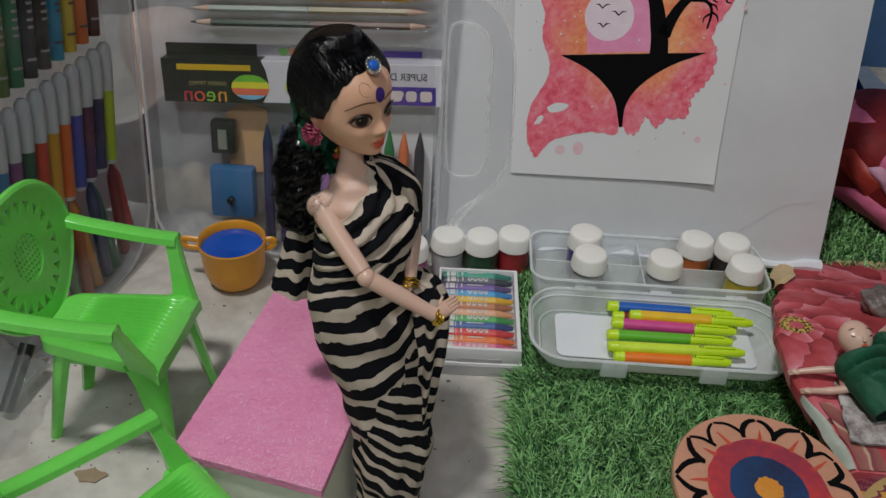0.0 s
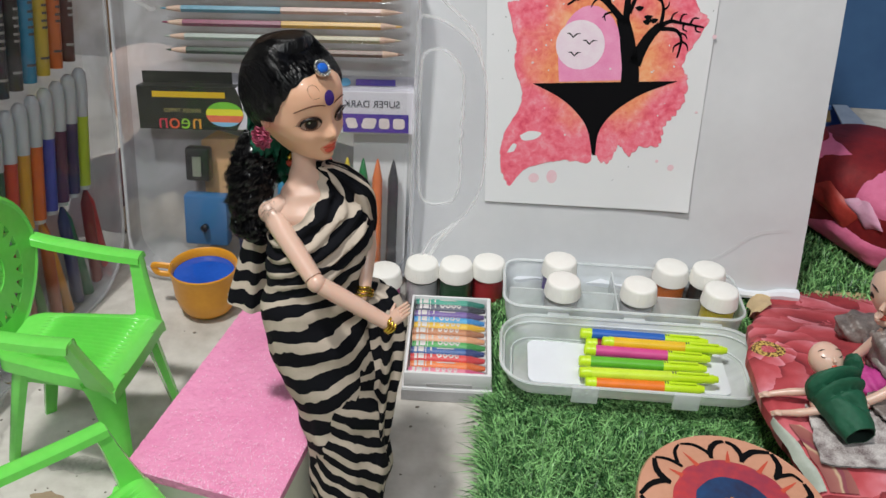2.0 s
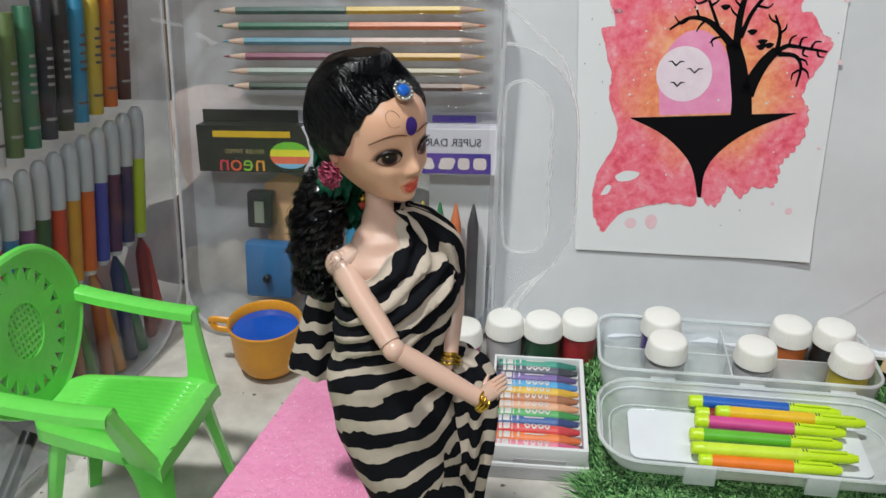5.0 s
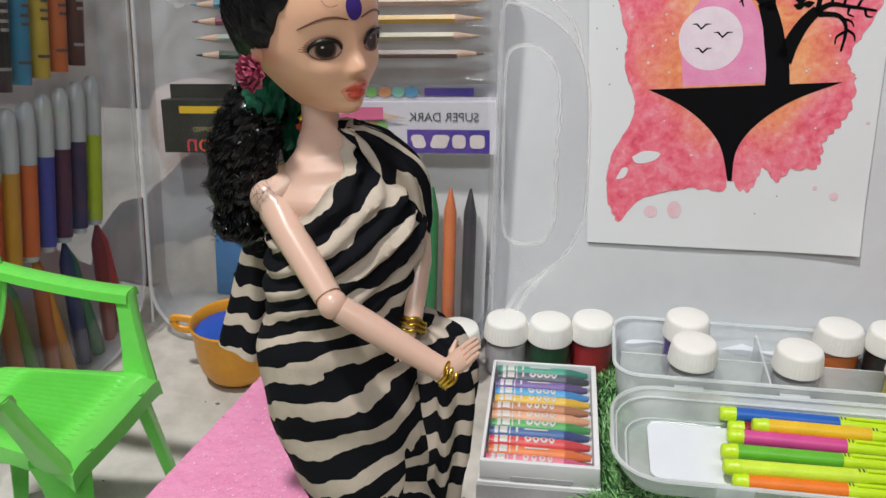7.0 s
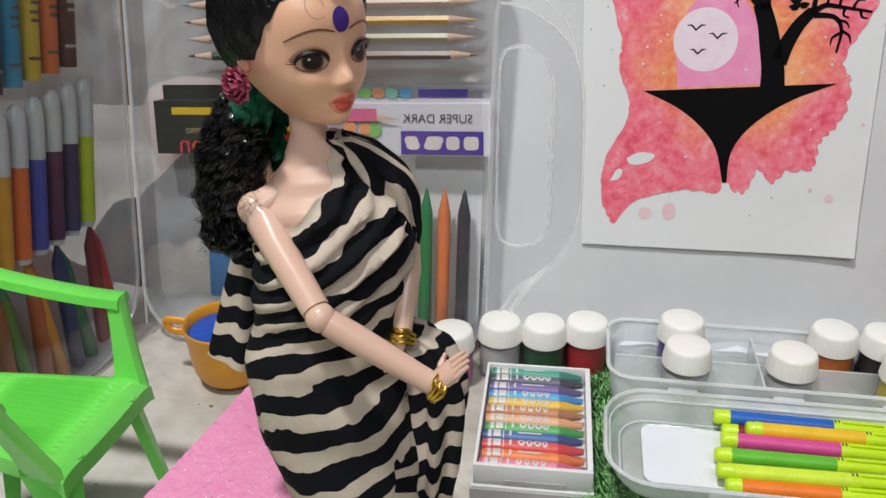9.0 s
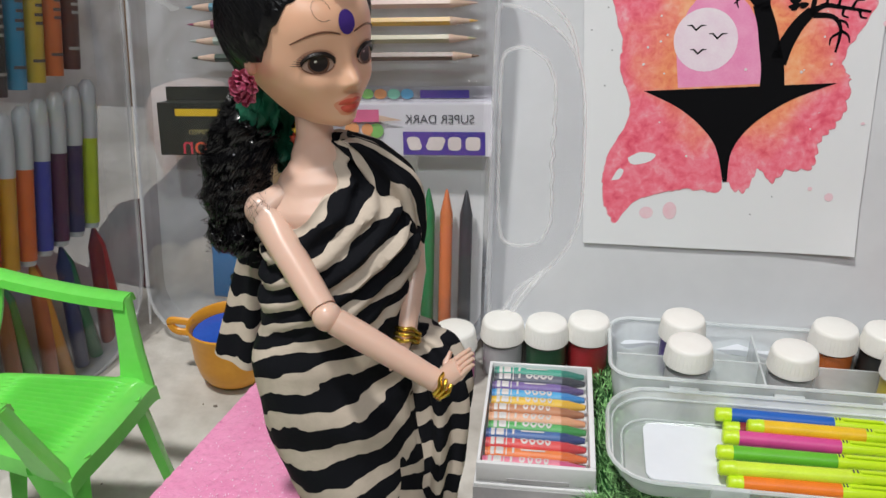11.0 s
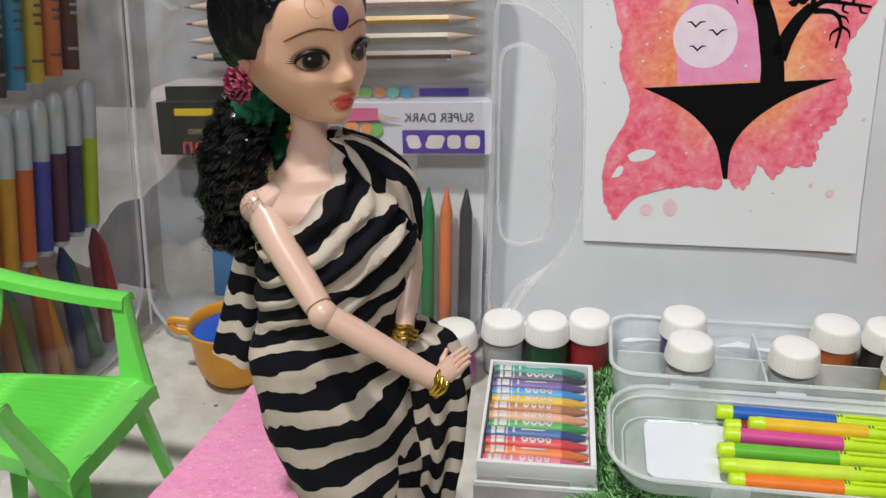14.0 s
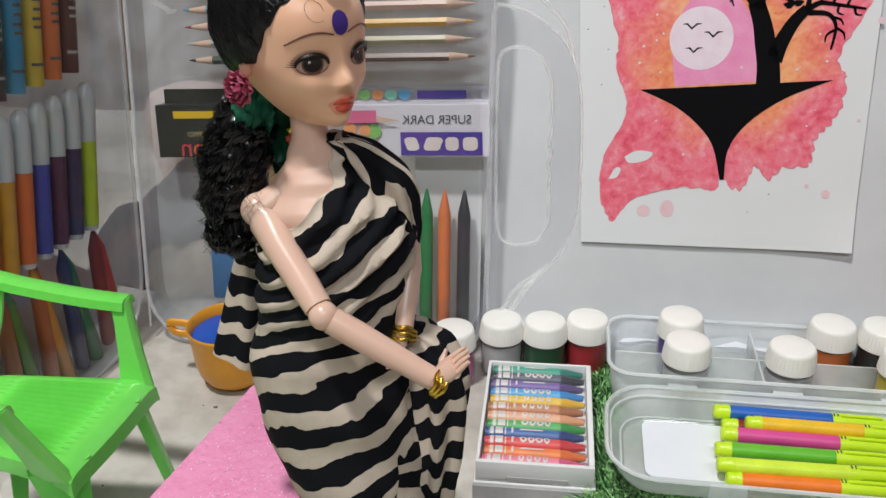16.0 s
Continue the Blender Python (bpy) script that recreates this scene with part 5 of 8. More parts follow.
def clear_case():
    ob = thing("pencil_case", "open clear plastic pencil case holding paint jars", "pencil case")
    bm = bmesh.new()
    vs = loft(bm, bowl_rings(0.071, 0.467, 0.231, 0.5235, 0.0065, 0.031, 0.012, 0.001, 0.003), 0)
    bm.faces.new(vs[-1])
    loop = [(x, y, 0.031) for x, y in rounded(0.071, 0.467, 0.231, 0.5235, 0.012)]
    tube(bm, loop + loop[:1], 0.0011, 6, 1, caps=False)
    part("compartment_base", bm, [MAT["clear"], MAT["clear_rim"]], ob, "clear base with compartments")
    for lo, hi in (((0.075, 0.4935, 0.008), (0.227, 0.4945, 0.027)), ((0.147, 0.470, 0.008), (0.148, 0.521, 0.027))):
        bm = bmesh.new()
        box(bm, lo, hi)
        part("divider", bm, MAT["clear_rim"], ob, "clear upright divider", smooth=0)
    bm = bmesh.new()
    vs = loft(bm, bowl_rings(0.0695, 0.3950, 0.2330, 0.4640, 0.0115, 0.0265, 0.022, 0.001, 0.006), 0)
    bm.faces.new(vs[-1])
    for ins, z in ((0, 0.0265), (0.0022, 0.0225), (0.0075, 0.0135)):
        loop = [(x, y, z) for x, y in rounded(0.0695 + ins, 0.3950 + ins, 0.2330 - ins, 0.4640 - ins, 0.022 - ins)]
        rim = bmesh.new()
        tube(rim, loop + loop[:1], 0.0011 if z > 0.026 else 0.0006, 6, 0, caps=False)
        part("rim", rim, MAT["clear_rim"], ob, "raised clear rim")
    part("lid", bm, MAT["clear"], ob, "clear rounded lid used as a tray")
    for x in (0.1120, 0.172):
        bm = bmesh.new()
        box(bm, (x, 0.3932, 0.0155), (x + 0.016, 0.3956, 0.0275), 0, 0.0008)
        part("clasp", bm, MAT["clear_rim"], ob, "clear plastic clasp")
    for x in (0.100, 0.150, 0.200):
        bm = bmesh.new()
        tube(bm, [(x, 0.4658, 0.0262), (x + 0.014, 0.4658, 0.0262)], 0.0016, 8)
        part("hinge", bm, MAT["clear_rim"], ob)
    bm = bmesh.new()
    for x, w, mi in ((0.0985, 0.005, 0), (0.106, 0.008, 0), (0.134, 0.004, 1), (0.1455, 0.005, 1), (0.1535, 0.005, 1), (0.172, 0.022, 0)):
        box(bm, (x, 0.46655, 0.0145 if mi == 0 else 0.017), (x + w, 0.46675, 0.0175 if mi == 0 else 0.021), mi)
    part("print_bar", bm, [colour("faint_grey_print", (0.42, 0.43, 0.48)), colour("faint_violet_print", (0.42, 0.25, 0.45))], ob, smooth=0)
    bm = bmesh.new()
    box(bm, (0.078, 0.4718, 0.009), (0.224, 0.4724, 0.0195))
    part("cream_strip", bm, MAT["cream_strip"], ob, "cream paper strip behind the front wall", smooth=0)
    bm = bmesh.new()
    plate(bm, rounded(0.0875, 0.4130, 0.2130, 0.4540, 0.005), 0.0125, 0.0132)
    solid("white_card", bm, MAT["white_card"], "white card lying in the clear tray", "card", smooth=0)


clear_case()


def marker(key, length, cap_at_right=True):
    """A felt pen along x: end plug, coloured barrel, collar and clip cap, in fluorescent yellow."""
    ob = thing("felt_pen", "fluorescent yellow felt pen with a %s barrel" % key[0].replace("_barrel", ""), "felt pen", "felt pens in the tray")
    rot = Matrix.Rotation(radians(90), 4, "Y")
    r = 0.0036
    bm = bmesh.new()
    lathe(bm, [(r, length * 0.09), (r, length * 0.66)], 16, 0, rot)
    part("barrel", bm, colour(*key), ob)
    bm = bmesh.new()
    lathe(bm, [(r * 0.75, 0), (r * 0.95, 0.0008), (r * 0.95, length * 0.05), (r * 1.03, length * 0.055), (r * 1.03, length * 0.09)], 16, 0, rot)
    part("end_plug", bm, MAT["neon_yellow"], ob, "fluorescent yellow end plug")
    bm = bmesh.new()
    lathe(bm, [(r * 1.02, length * 0.66), (r * 1.02, length * 0.71), (r * 0.86, length * 0.705), (r * 0.80, length * 0.96), (r * 0.6, length * 0.985), (r * 0.55, length)], 16, 0, rot)
    part("cap", bm, MAT["neon_yellow"], ob, "fluorescent yellow cap")
    bm = bmesh.new()
    box(bm, (length * 0.70, -0.0009, r * 0.8), (length * 0.93, 0.0009, r * 1.15), 0, 0.0003)
    part("clip", bm, MAT["neon_yellow"], ob)
    bm = bmesh.new()
    for x in (0.665, 0.685):
        box(bm, (length * x, -0.001, r * 1.005), (length * (x + 0.008), 0.001, r * 1.05))
    part("print_bar", bm, MAT["ink"], ob, smooth=0)
    return ob


for ax, ay, az, bx, by, key in ((0.1215, 0.4560, 0.0205, 0.2040, 0.4550, ("blue_barrel", (0.015, 0.13, 0.55))), (0.1250, 0.4500, 0.0170, 0.2060, 0.4480, ("dark_red_barrel", (0.28, 0.02, 0.02))), (0.1345, 0.4445, 0.0235, 0.2135, 0.4440, ("amber_barrel", (0.92, 0.56, 0.02))),
                                (0.1230, 0.4395, 0.0200, 0.2025, 0.4385, ("pink_barrel", (0.74, 0.08, 0.32))), (0.1190, 0.4285, 0.0195, 0.1985, 0.4290, ("green_barrel", (0.14, 0.52, 0.03))), (0.1180, 0.4150, 0.0215, 0.2030, 0.4170, ("lime_barrel", (0.70, 0.92, 0.05))),
                                (0.1220, 0.4110, 0.0172, 0.1945, 0.4120, ("orange_barrel", (0.92, 0.22, 0.02)))):
    d = Vector((bx - ax, by - ay, 0))
    p = marker(key, d.length)
    p.matrix_basis = Matrix.Translation((ax, ay, az)) @ Matrix.Rotation(math.atan2(d.y, d.x), 4, "Z")


# ---------------------------------------------------------------- artificial grass mat
def grass_mat():
    ob = thing("grass_mat", "green artificial grass mat lying on the cement floor", "grass mat")
    x0, x1, y0, y1 = 0.062, 0.60, 0.10, 0.70
    bm = bmesh.new()
    n = 60
    edge = [(x0 + 0.004 * noise.noise((0, y * 60, 5)) + 0.012 * (y - 0.27) / 0.15 * (1 if y < 0.45 else 0.0) * 0.5, y) for y in [y1 + (y0 - y1) * k / n for k in range(n + 1)]]
    plate(bm, edge + [(x1, y0), (x1, y1)], 0.0005, 0.0022)
    part("backing", bm, MAT["mat_base"], ob, "dark woven backing", smooth=0)
    rng = np.random.default_rng(7)

    def blades(count, ax, bx, ay, by, lo, hi, width):
        bx_, by_ = rng.uniform(ax, bx, count), rng.uniform(ay, by, count)
        edge_x = x0 + 0.003 * np.sin(by_ * 190) + 0.002 * np.sin(by_ * 611)
        keep = bx_ > edge_x
        px, py = bx_[keep], by_[keep]
        c = len(px)
        a = rng.uniform(0, 2 * np.pi, c)
        near = np.clip(1 - (px - x0) / 0.012, 0, 1)
        ln = rng.uniform(lo, hi, c)
        lean = rng.uniform(0.25, 1.0, c)
        dx, dy = np.cos(a) * lean - 0.9 * near * rng.uniform(0, 1, c), np.sin(a) * lean
        w = width * rng.uniform(0.7, 1.3, c)
        sx, sy = -np.sin(a) * w, np.cos(a) * w
        up = np.sqrt(np.clip(1.0 - 0.55 * (dx * dx + dy * dy), 0.15, 1)) 
        base = np.stack([px, py, np.full(c, 0.002)], 1)
        mid = base + np.stack([dx * ln * 0.42, dy * ln * 0.42, up * ln * 0.55], 1)
        tip = base + np.stack([dx * ln, dy * ln, up * ln * (0.95 - 0.35 * lean)], 1)
        side = np.stack([sx, sy, np.zeros(c)], 1)
        v = np.concatenate([base - side, base + side, mid + side * 0.8, mid - side * 0.8, tip], 1).reshape(-1, 3)
        i = np.arange(c)[:, None] * 5
        quads = (i + np.array([[0, 1, 2, 3]])).tolist()
        tris = (i + np.array([[3, 2, 4]])).tolist()
        return v, quads + tris

    vs, fs = [], []
    off = 0
    for args in ((30000, x0, 0.30, 0.20, 0.43, 0.009, 0.019, 0.00045), (16000, 0.20, 0.45, 0.42, 0.70, 0.008, 0.014, 0.0006), (9000, x0, 0.24, 0.42, 0.56, 0.007, 0.012, 0.0005), (5000, x0, 0.30, 0.10, 0.20, 0.009, 0.015, 0.0006), (6000, 0.30, 0.60, 0.10, 0.70, 0.009, 0.015, 0.0008), (2600, x0, x0 + 0.012, 0.2, 0.45, 0.010, 0.018, 0.0004)):
        v, f = blades(*args)
        vs.append(v)
        fs += [[q + off for q in face] for face in f]
        off += len(v)
    allv = np.concatenate(vs)
    # blades under the clear case are pressed down
    under = (allv[:, 0] > 0.068) & (allv[:, 0] < 0.234) & (allv[:, 1] > 0.389) & (allv[:, 1] < 0.525)
    allv[under, 2] = np.minimum(allv[under, 2], 0.0062)
    me = bpy.data.meshes.new("blade")
    me.from_pydata(allv.tolist(), [], fs)
    me.materials.append(MAT["grass"])
    o = new("blade", me)
    o.parent = ob
    tagged(o, "short green plastic grass blades", kind="stuff")


grass_mat()


# ---------------------------------------------------------------- pink table
def table():
    ob = thing("foam_table", "low white foam block table with a pink glitter foam top", "table")
    a, b, c, d = Vector((-0.1070, 0.2740)), Vector((-0.0320, 0.2570)), Vector((-0.0095, 0.3900)), Vector((-0.0830, 0.4050))
    mid = (a + b + c + d) / 4
    top = 0.0620
    bm = bmesh.new()
    plate(bm, [p.lerp(mid, 0.035) for p in (a, b, c, d)], 0, top - 0.0047)
    bmesh.ops.bevel(bm, geom=bm.edges[:], offset=0.0008, segments=2, affect="EDGES")
    part("block", bm, MAT["thermocol"], ob, "white foam block")
    bm = bmesh.new()
    n = 92
    rows = []
    for j in range(n + 1):
        t = j / n
        l, r = a.lerp(d, t), b.lerp(c, t)
        rows.append([(*l.lerp(r, i / n), top + 0.00050 * noise.noise((i * 0.45, j * 0.45, 0)) + 0.00032 * noise.noise((i * 1.15, j * 1.15, 4))) for i in range(n + 1)])
    loft(bm, rows, 0, False)
    rim = [*rows[0], *[r[-1] for r in rows[1:]], *rows[-1][-2::-1], *[r[0] for r in rows[-2:0:-1]]]
    loft(bm, [rim, [(x, y, top - 0.0044) for x, y, z in rim]], 0)
    bm.faces.new([bm.verts.new((*p, top - 0.0044)) for p in (a, d, c, b)])
    part("foam_sheet", bm, MAT["glitter_pink"], ob, "pink glitter foam sheet")
    rng = random.Random(3)
    bm = bmesh.new()
    # pale glitter flakes, massed at the front right to imitate the lamp's sparkle
    for k in range(4200):
        s, t = rng.random() ** 0.6, rng.random() ** 1.8
        p = a.lerp(d, t).lerp(b.lerp(c, t), s)
        r = rng.uniform(0.00012, 0.00036)
        q = Matrix.Translation((p.x, p.y, top + 0.0005)) @ Euler((rng.uniform(-0.9, 0.9), rng.uniform(-0.9, 0.9), rng.uniform(0, 6))).to_matrix().to_4x4()
        flat(bm, [(r, 0), (0, r), (-r, 0), (0, -r)], 0, 0, q)
    tagged(part("glitter_flake", bm, MAT["glitter"], ob, "shiny glitter flakes", smooth=0), kind="stuff")


MAT["glitter"] = mat("pink_glitter_flake", (0.98, 0.72, 0.86), 0.12, (0.95, 0.60, 0.78), 300)
table()


# ---------------------------------------------------------------- orange cup
def cup():
    ob = thing("orange_cup", "small orange plastic cup filled with blue paint water", "cup", m=pose(-0.1340, 0.4810, 0))
    bm = bmesh.new()
    lathe(bm, [(0.0105, 0.0), (0.0125, 0.0005), (0.0165, 0.0035), (0.0195, 0.0085), (0.0212, 0.016), (0.0217, 0.027), (0.0228, 0.0345), (0.0232, 0.0362), (0.0226, 0.0372), (0.0216, 0.0362), (0.0206, 0.031), (0.0203, 0.018), (0.018, 0.009), (0.01, 0.004)], 48)
    part("bowl", bm, MAT["orange_cup"], ob, "orange plastic bowl with a rolled lip")
    bm = bmesh.new()
    lathe(bm, [(0.0206, 0.0305), (0.0203, 0.0312), (0.004, 0.0312)], 40)
    part("paint_water", bm, MAT["blue_liquid"], ob, "bright blue paint water")
    for side, s in ((180, 1.0), (12, 0.8)):
        bm = bmesh.new()
        tube(bm, smooth_path([(0.0215, 0, 0.0340), (0.0300 * s + 0.003, 0, 0.0345), (0.0325 * s + 0.002, 0, 0.0315), (0.0290 * s + 0.002, 0, 0.0280), (0.0205, 0, 0.0275)]), 0.0016, 8, 0, 1.5)
        part("ear_handle", bm, MAT["orange_cup"], ob, "small moulded ear handle", Matrix.Rotation(radians(side), 4, "Z"))


cup()
bm = bmesh.new()
box(bm, (-0.004, -0.0015, 0), (0.004, 0.0015, 0.028), 0, 0.001)
box(bm, (-0.007, -0.0015, 0.000), (0.007, 0.0015, 0.004), 0, 0.001)
solid("orange_clip", bm, colour("orange_plastic", (0.75, 0.22, 0.03)), "small orange plastic piece standing beside the pink table", "plastic piece", m=pose(-0.088, 0.4585, 0.0, 0, 0, 20))


# ---------------------------------------------------------------- green toy chairs
def chair(sides=(-1, 1), reach=0.0, lean=-4.0):
    """A toy armchair that faces +x: ribbed seat, sunburst back, two arms and four tapered legs."""
    g = MAT["green_chair"]
    ob = thing("toy_chair", "bright green plastic toy armchair with a sunburst back", "chair", "green toy chairs")
    bm = bmesh.new()

    top, xs = [], [-0.031 - 0.5 * reach + (0.064 + 0.5 * reach) * i / 32 for i in range(33)]
    for i, x in enumerate(xs):
        w = 0.0305 - 0.0095 * (0.033 - x) / 0.064
        if x < -0.024 - 0.5 * reach:
            w *= math.sqrt(max(0.0, 1 - ((-0.024 - 0.5 * reach - x) / 0.012) ** 2))
        drop = 0.004 * max(0, (x - 0.025) / 0.008) ** 2
        row = []
        for q in range(145):
            s = -1 + 2 * q / 144
            ends = max(0.0, min(1.0, (x + 0.025) / 0.012, (0.025 - x) / 0.009, (0.80 - abs(s)) / 0.06))
            rib = 0.0017 * ends * (1 - 2 * abs(math.sin(math.pi * q / 8)) ** 1.5)
            row.append((x, w * s, 0.0760 - drop - 0.0016 * (1 - s * s) - 0.0025 * abs(s) ** 10 + rib))
        top.append(row)
    loft(bm, top, 0, False)
    loft(bm, [[(x, y, z - 0.0035) for x, y, z in r] for r in top][::-1], 0, False)
    rim = [r[0] for r in top] + top[-1][1:-1] + [r[-1] for r in reversed(top)] + top[0][-2:0:-1]
    loft(bm, [rim, [(x * 1.01, y * 1.02, z - 0.007) for x, y, z in rim]], 0)
    part("seat", bm, g, ob, "ribbed seat with a rounded front edge")
    for sx, sy in ((1, -1), (1, 1), (-1, -1), (-1, 1)):
        bm = bmesh.new()
        x0, y0 = (0.0250 if sx > 0 else -0.025), sy * (0.0245 if sx > 0 else 0.0160)
        x1, y1 = (0.0330 if sx > 0 else -0.0430), sy * (0.0335 if sx > 0 else 0.0200)
        w0, w1 = (0.0108, 0.0034) if sx > 0 else (0.0060, 0.0030)
        across, out = Vector((-sy, sx, 0)).normalized(), Vector((sx, sy, 0)).normalized()
        rings = []
        for t in (0, 0.12, 0.3, 0.6, 1):
            w, d = w0 + (w1 - w0) * t ** 0.6, 0.0034 - 0.0010 * t
            c = Vector((x0 + (x1 - x0) * t, y0 + (y1 - y0) * t, 0.072 * (1 - t)))
            rings.append([c + across * a * w + out * (b * d - 0.35 * d * a * a) for a, b in ((-1, -0.8), (-0.5, -1), (0.5, -1), (1, -0.8), (1.02, 0.5), (0.6, 0.95), (0, 1), (-0.6, 0.95), (-1.02, 0.5))])
        loft(bm, rings, 0, True, True)
        part("leg", bm, g, ob, "tapered leg")
    for sy in sides:
        bm = bmesh.new()
        p = smooth_path([(-0.0380 - reach, sy * 0.0395, 0.1140 - 0.2 * reach), (-0.0320 - reach, sy * 0.0410, 0.1108), (-0.022 - 0.6 * reach, sy * 0.0412, 0.1086), (0.000, sy * 0.0402, 0.1068), (0.0215, sy * 0.0392, 0.1068)], 6)
        rings = []
        for q, v in enumerate(p):
            w = 0.0051 if q > 6 else 0.0034 + 0.0017 * q / 6
            rings.append([(v.x, v.y + a * w, v.z + b) for a, b in ((-1, -0.0042), (-0.8, -0.0006), (-0.5, 0.0004), (0.5, 0.0004), (0.8, -0.0006), (1, -0.0042), (0.7, -0.0042), (0.5, -0.0018), (-0.5, -0.0018), (-0.7, -0.0042))])
        loft(bm, rings, 0, True, True)
        rings = []
        for t in (0, 0.3, 0.65, 1):
            x, y, z = 0.0185 + 0.0075 * t, sy * (0.0392 - 0.0105 * t), 0.1065 - 0.0365 * t
            w = 0.0036 + 0.0034 * t * t
            rings.append([(x - w, y - 0.0024, z), (x + w * 0.8, y - 0.0028, z), (x + w, y, z), (x + w * 0.8, y + 0.0028, z), (x - w, y + 0.0024, z)])
        loft(bm, rings, 0, True, True)
        part("arm", bm, g, ob, "armrest with a bent front post")
    # back: a ring of teeth round a latticed disc, within an arched frame
    m = Matrix.Translation((-0.0330 - 0.6 * reach, 0, 0.0735)) @ Matrix.Rotation(radians(lean), 4, "Y") @ frame_of((0, 0, 0), (0, 1, 0), (0, 0, 1))
    bm = bmesh.new()
    cx, cy, ra, rb = 0.0, 0.0385, 0.0265, 0.0300
    nt = 22

    def pt(r, a):
        return Vector((cx + ra * r * math.cos(a), cy + rb * r * math.sin(a), 0.0))

    def outer(a):
        c, s = math.cos(a), math.sin(a)
        x = 0.0415 * (abs(c) ** 0.80) * (1 if c > 0 else -1)
        y = cy + (0.0345 * s if s > 0 else 0.0405 * s)
        x *= 1 - 0.40 * max(0, -s) ** 2
        return Vector((x, y, 0.0))

    faces = []
    cache = {}

    def vert(p):
        k = (round(p.x, 6), round(p.y, 6), round(p.z, 6))
        if k not in cache:
            cache[k] = bm.verts.new(p)
        return cache[k]

    for k in range(nt):
        a0, a1 = 2 * math.pi * k / nt, 2 * math.pi * (k + 1) / nt
        am, g0, g1 = (a0 + a1) / 2, a0 + (a1 - a0) * 0.14, a1 - (a1 - a0) * 0.14
        e0, e1 = vert(pt(1, g0)), vert(pt(1, g1))
        o0, o1, om = vert(outer(a0)), vert(outer(a1)), vert(outer(am))
        n0, n1 = vert(pt(1, a0)), vert(pt(1, a1))
        ap, i0, i1 = vert(pt(0.78, am)), vert(pt(0.78, a0)), vert(pt(0.78, a1))
        j0, j1, jm = vert(pt(0.44, a0)), vert(pt(0.44, a1)), vert(pt(0.44, am))
        faces += [(n0, e0, om, o0), (e0, e1, om), (e1, n1, o1, om), (n0, i0, ap, e0), (e1, ap, i1, n1), (i0, j0, jm, ap), (ap, jm, j1, i1)]
    for f in faces:
        try:
            bm.faces.new(f)
        except ValueError:
            pass
    bmesh.ops.recalc_face_normals(bm, faces=bm.faces)
    bmesh.ops.solidify(bm, geom=bm.faces[:], thickness=0.0026)
    part("backrest", bm, g, ob, "arched backrest cut with a ring of teeth", m)
    bm = bmesh.new()
    for k in range(-4, 5):
        for horizontal in (0, 1):
            u = k / 4.6
            h = math.sqrt(max(0, 1 - u * u)) * 0.46
            if horizontal:
                p0, p1 = (cx - ra * h, cy + rb * 0.46 * u, 0.0012), (cx + ra * h, cy + rb * 0.46 * u, 0.0012)
            else:
                p0, p1 = (cx + ra * 0.46 * u, cy - rb * h, 0.0012), (cx + ra * 0.46 * u, cy + rb * h, 0.0012)
            tube(bm, [p0, p1], 0.0009, 5)
    part("lattice", bm, g, ob, "fine square lattice in the backrest", m)
    bm = bmesh.new()
    loop = [outer(2 * math.pi * k / 48) + Vector((0, 0, 0.0008)) for k in range(48)]
    tube(bm, loop + loop[:1], 0.0024, 8, 0, caps=False)
    part("back_rim", bm, g, ob, "raised rim of the backrest", m)
    for lo, hi in (((-0.027, -0.015, 0.060), (-0.024, 0.015, 0.068)), ((-0.023, -0.0185, 0.058), (0.022, -0.0165, 0.065)), ((-0.023, 0.0165, 0.058), (0.022, 0.0185, 0.065)), ((0.0285, -0.022, 0.0615), (0.031, 0.022, 0.0695))):
        bm = bmesh.new()
        box(bm, lo, hi, 0, 0.0006)
        part("apron", bm, g, ob, "thin rail under the seat")
    return ob


first = chair((-1, 1), 0.010, -7.0)
first.matrix_basis = pose(-0.1560, 0.3475, 0, 0, 0, -4)
second = chair((1,), 0.022, -14.0)
second.matrix_basis = pose(-0.0930, 0.2287, 0, 0, 0, 49) @ Matrix.Scale(0.9, 4)


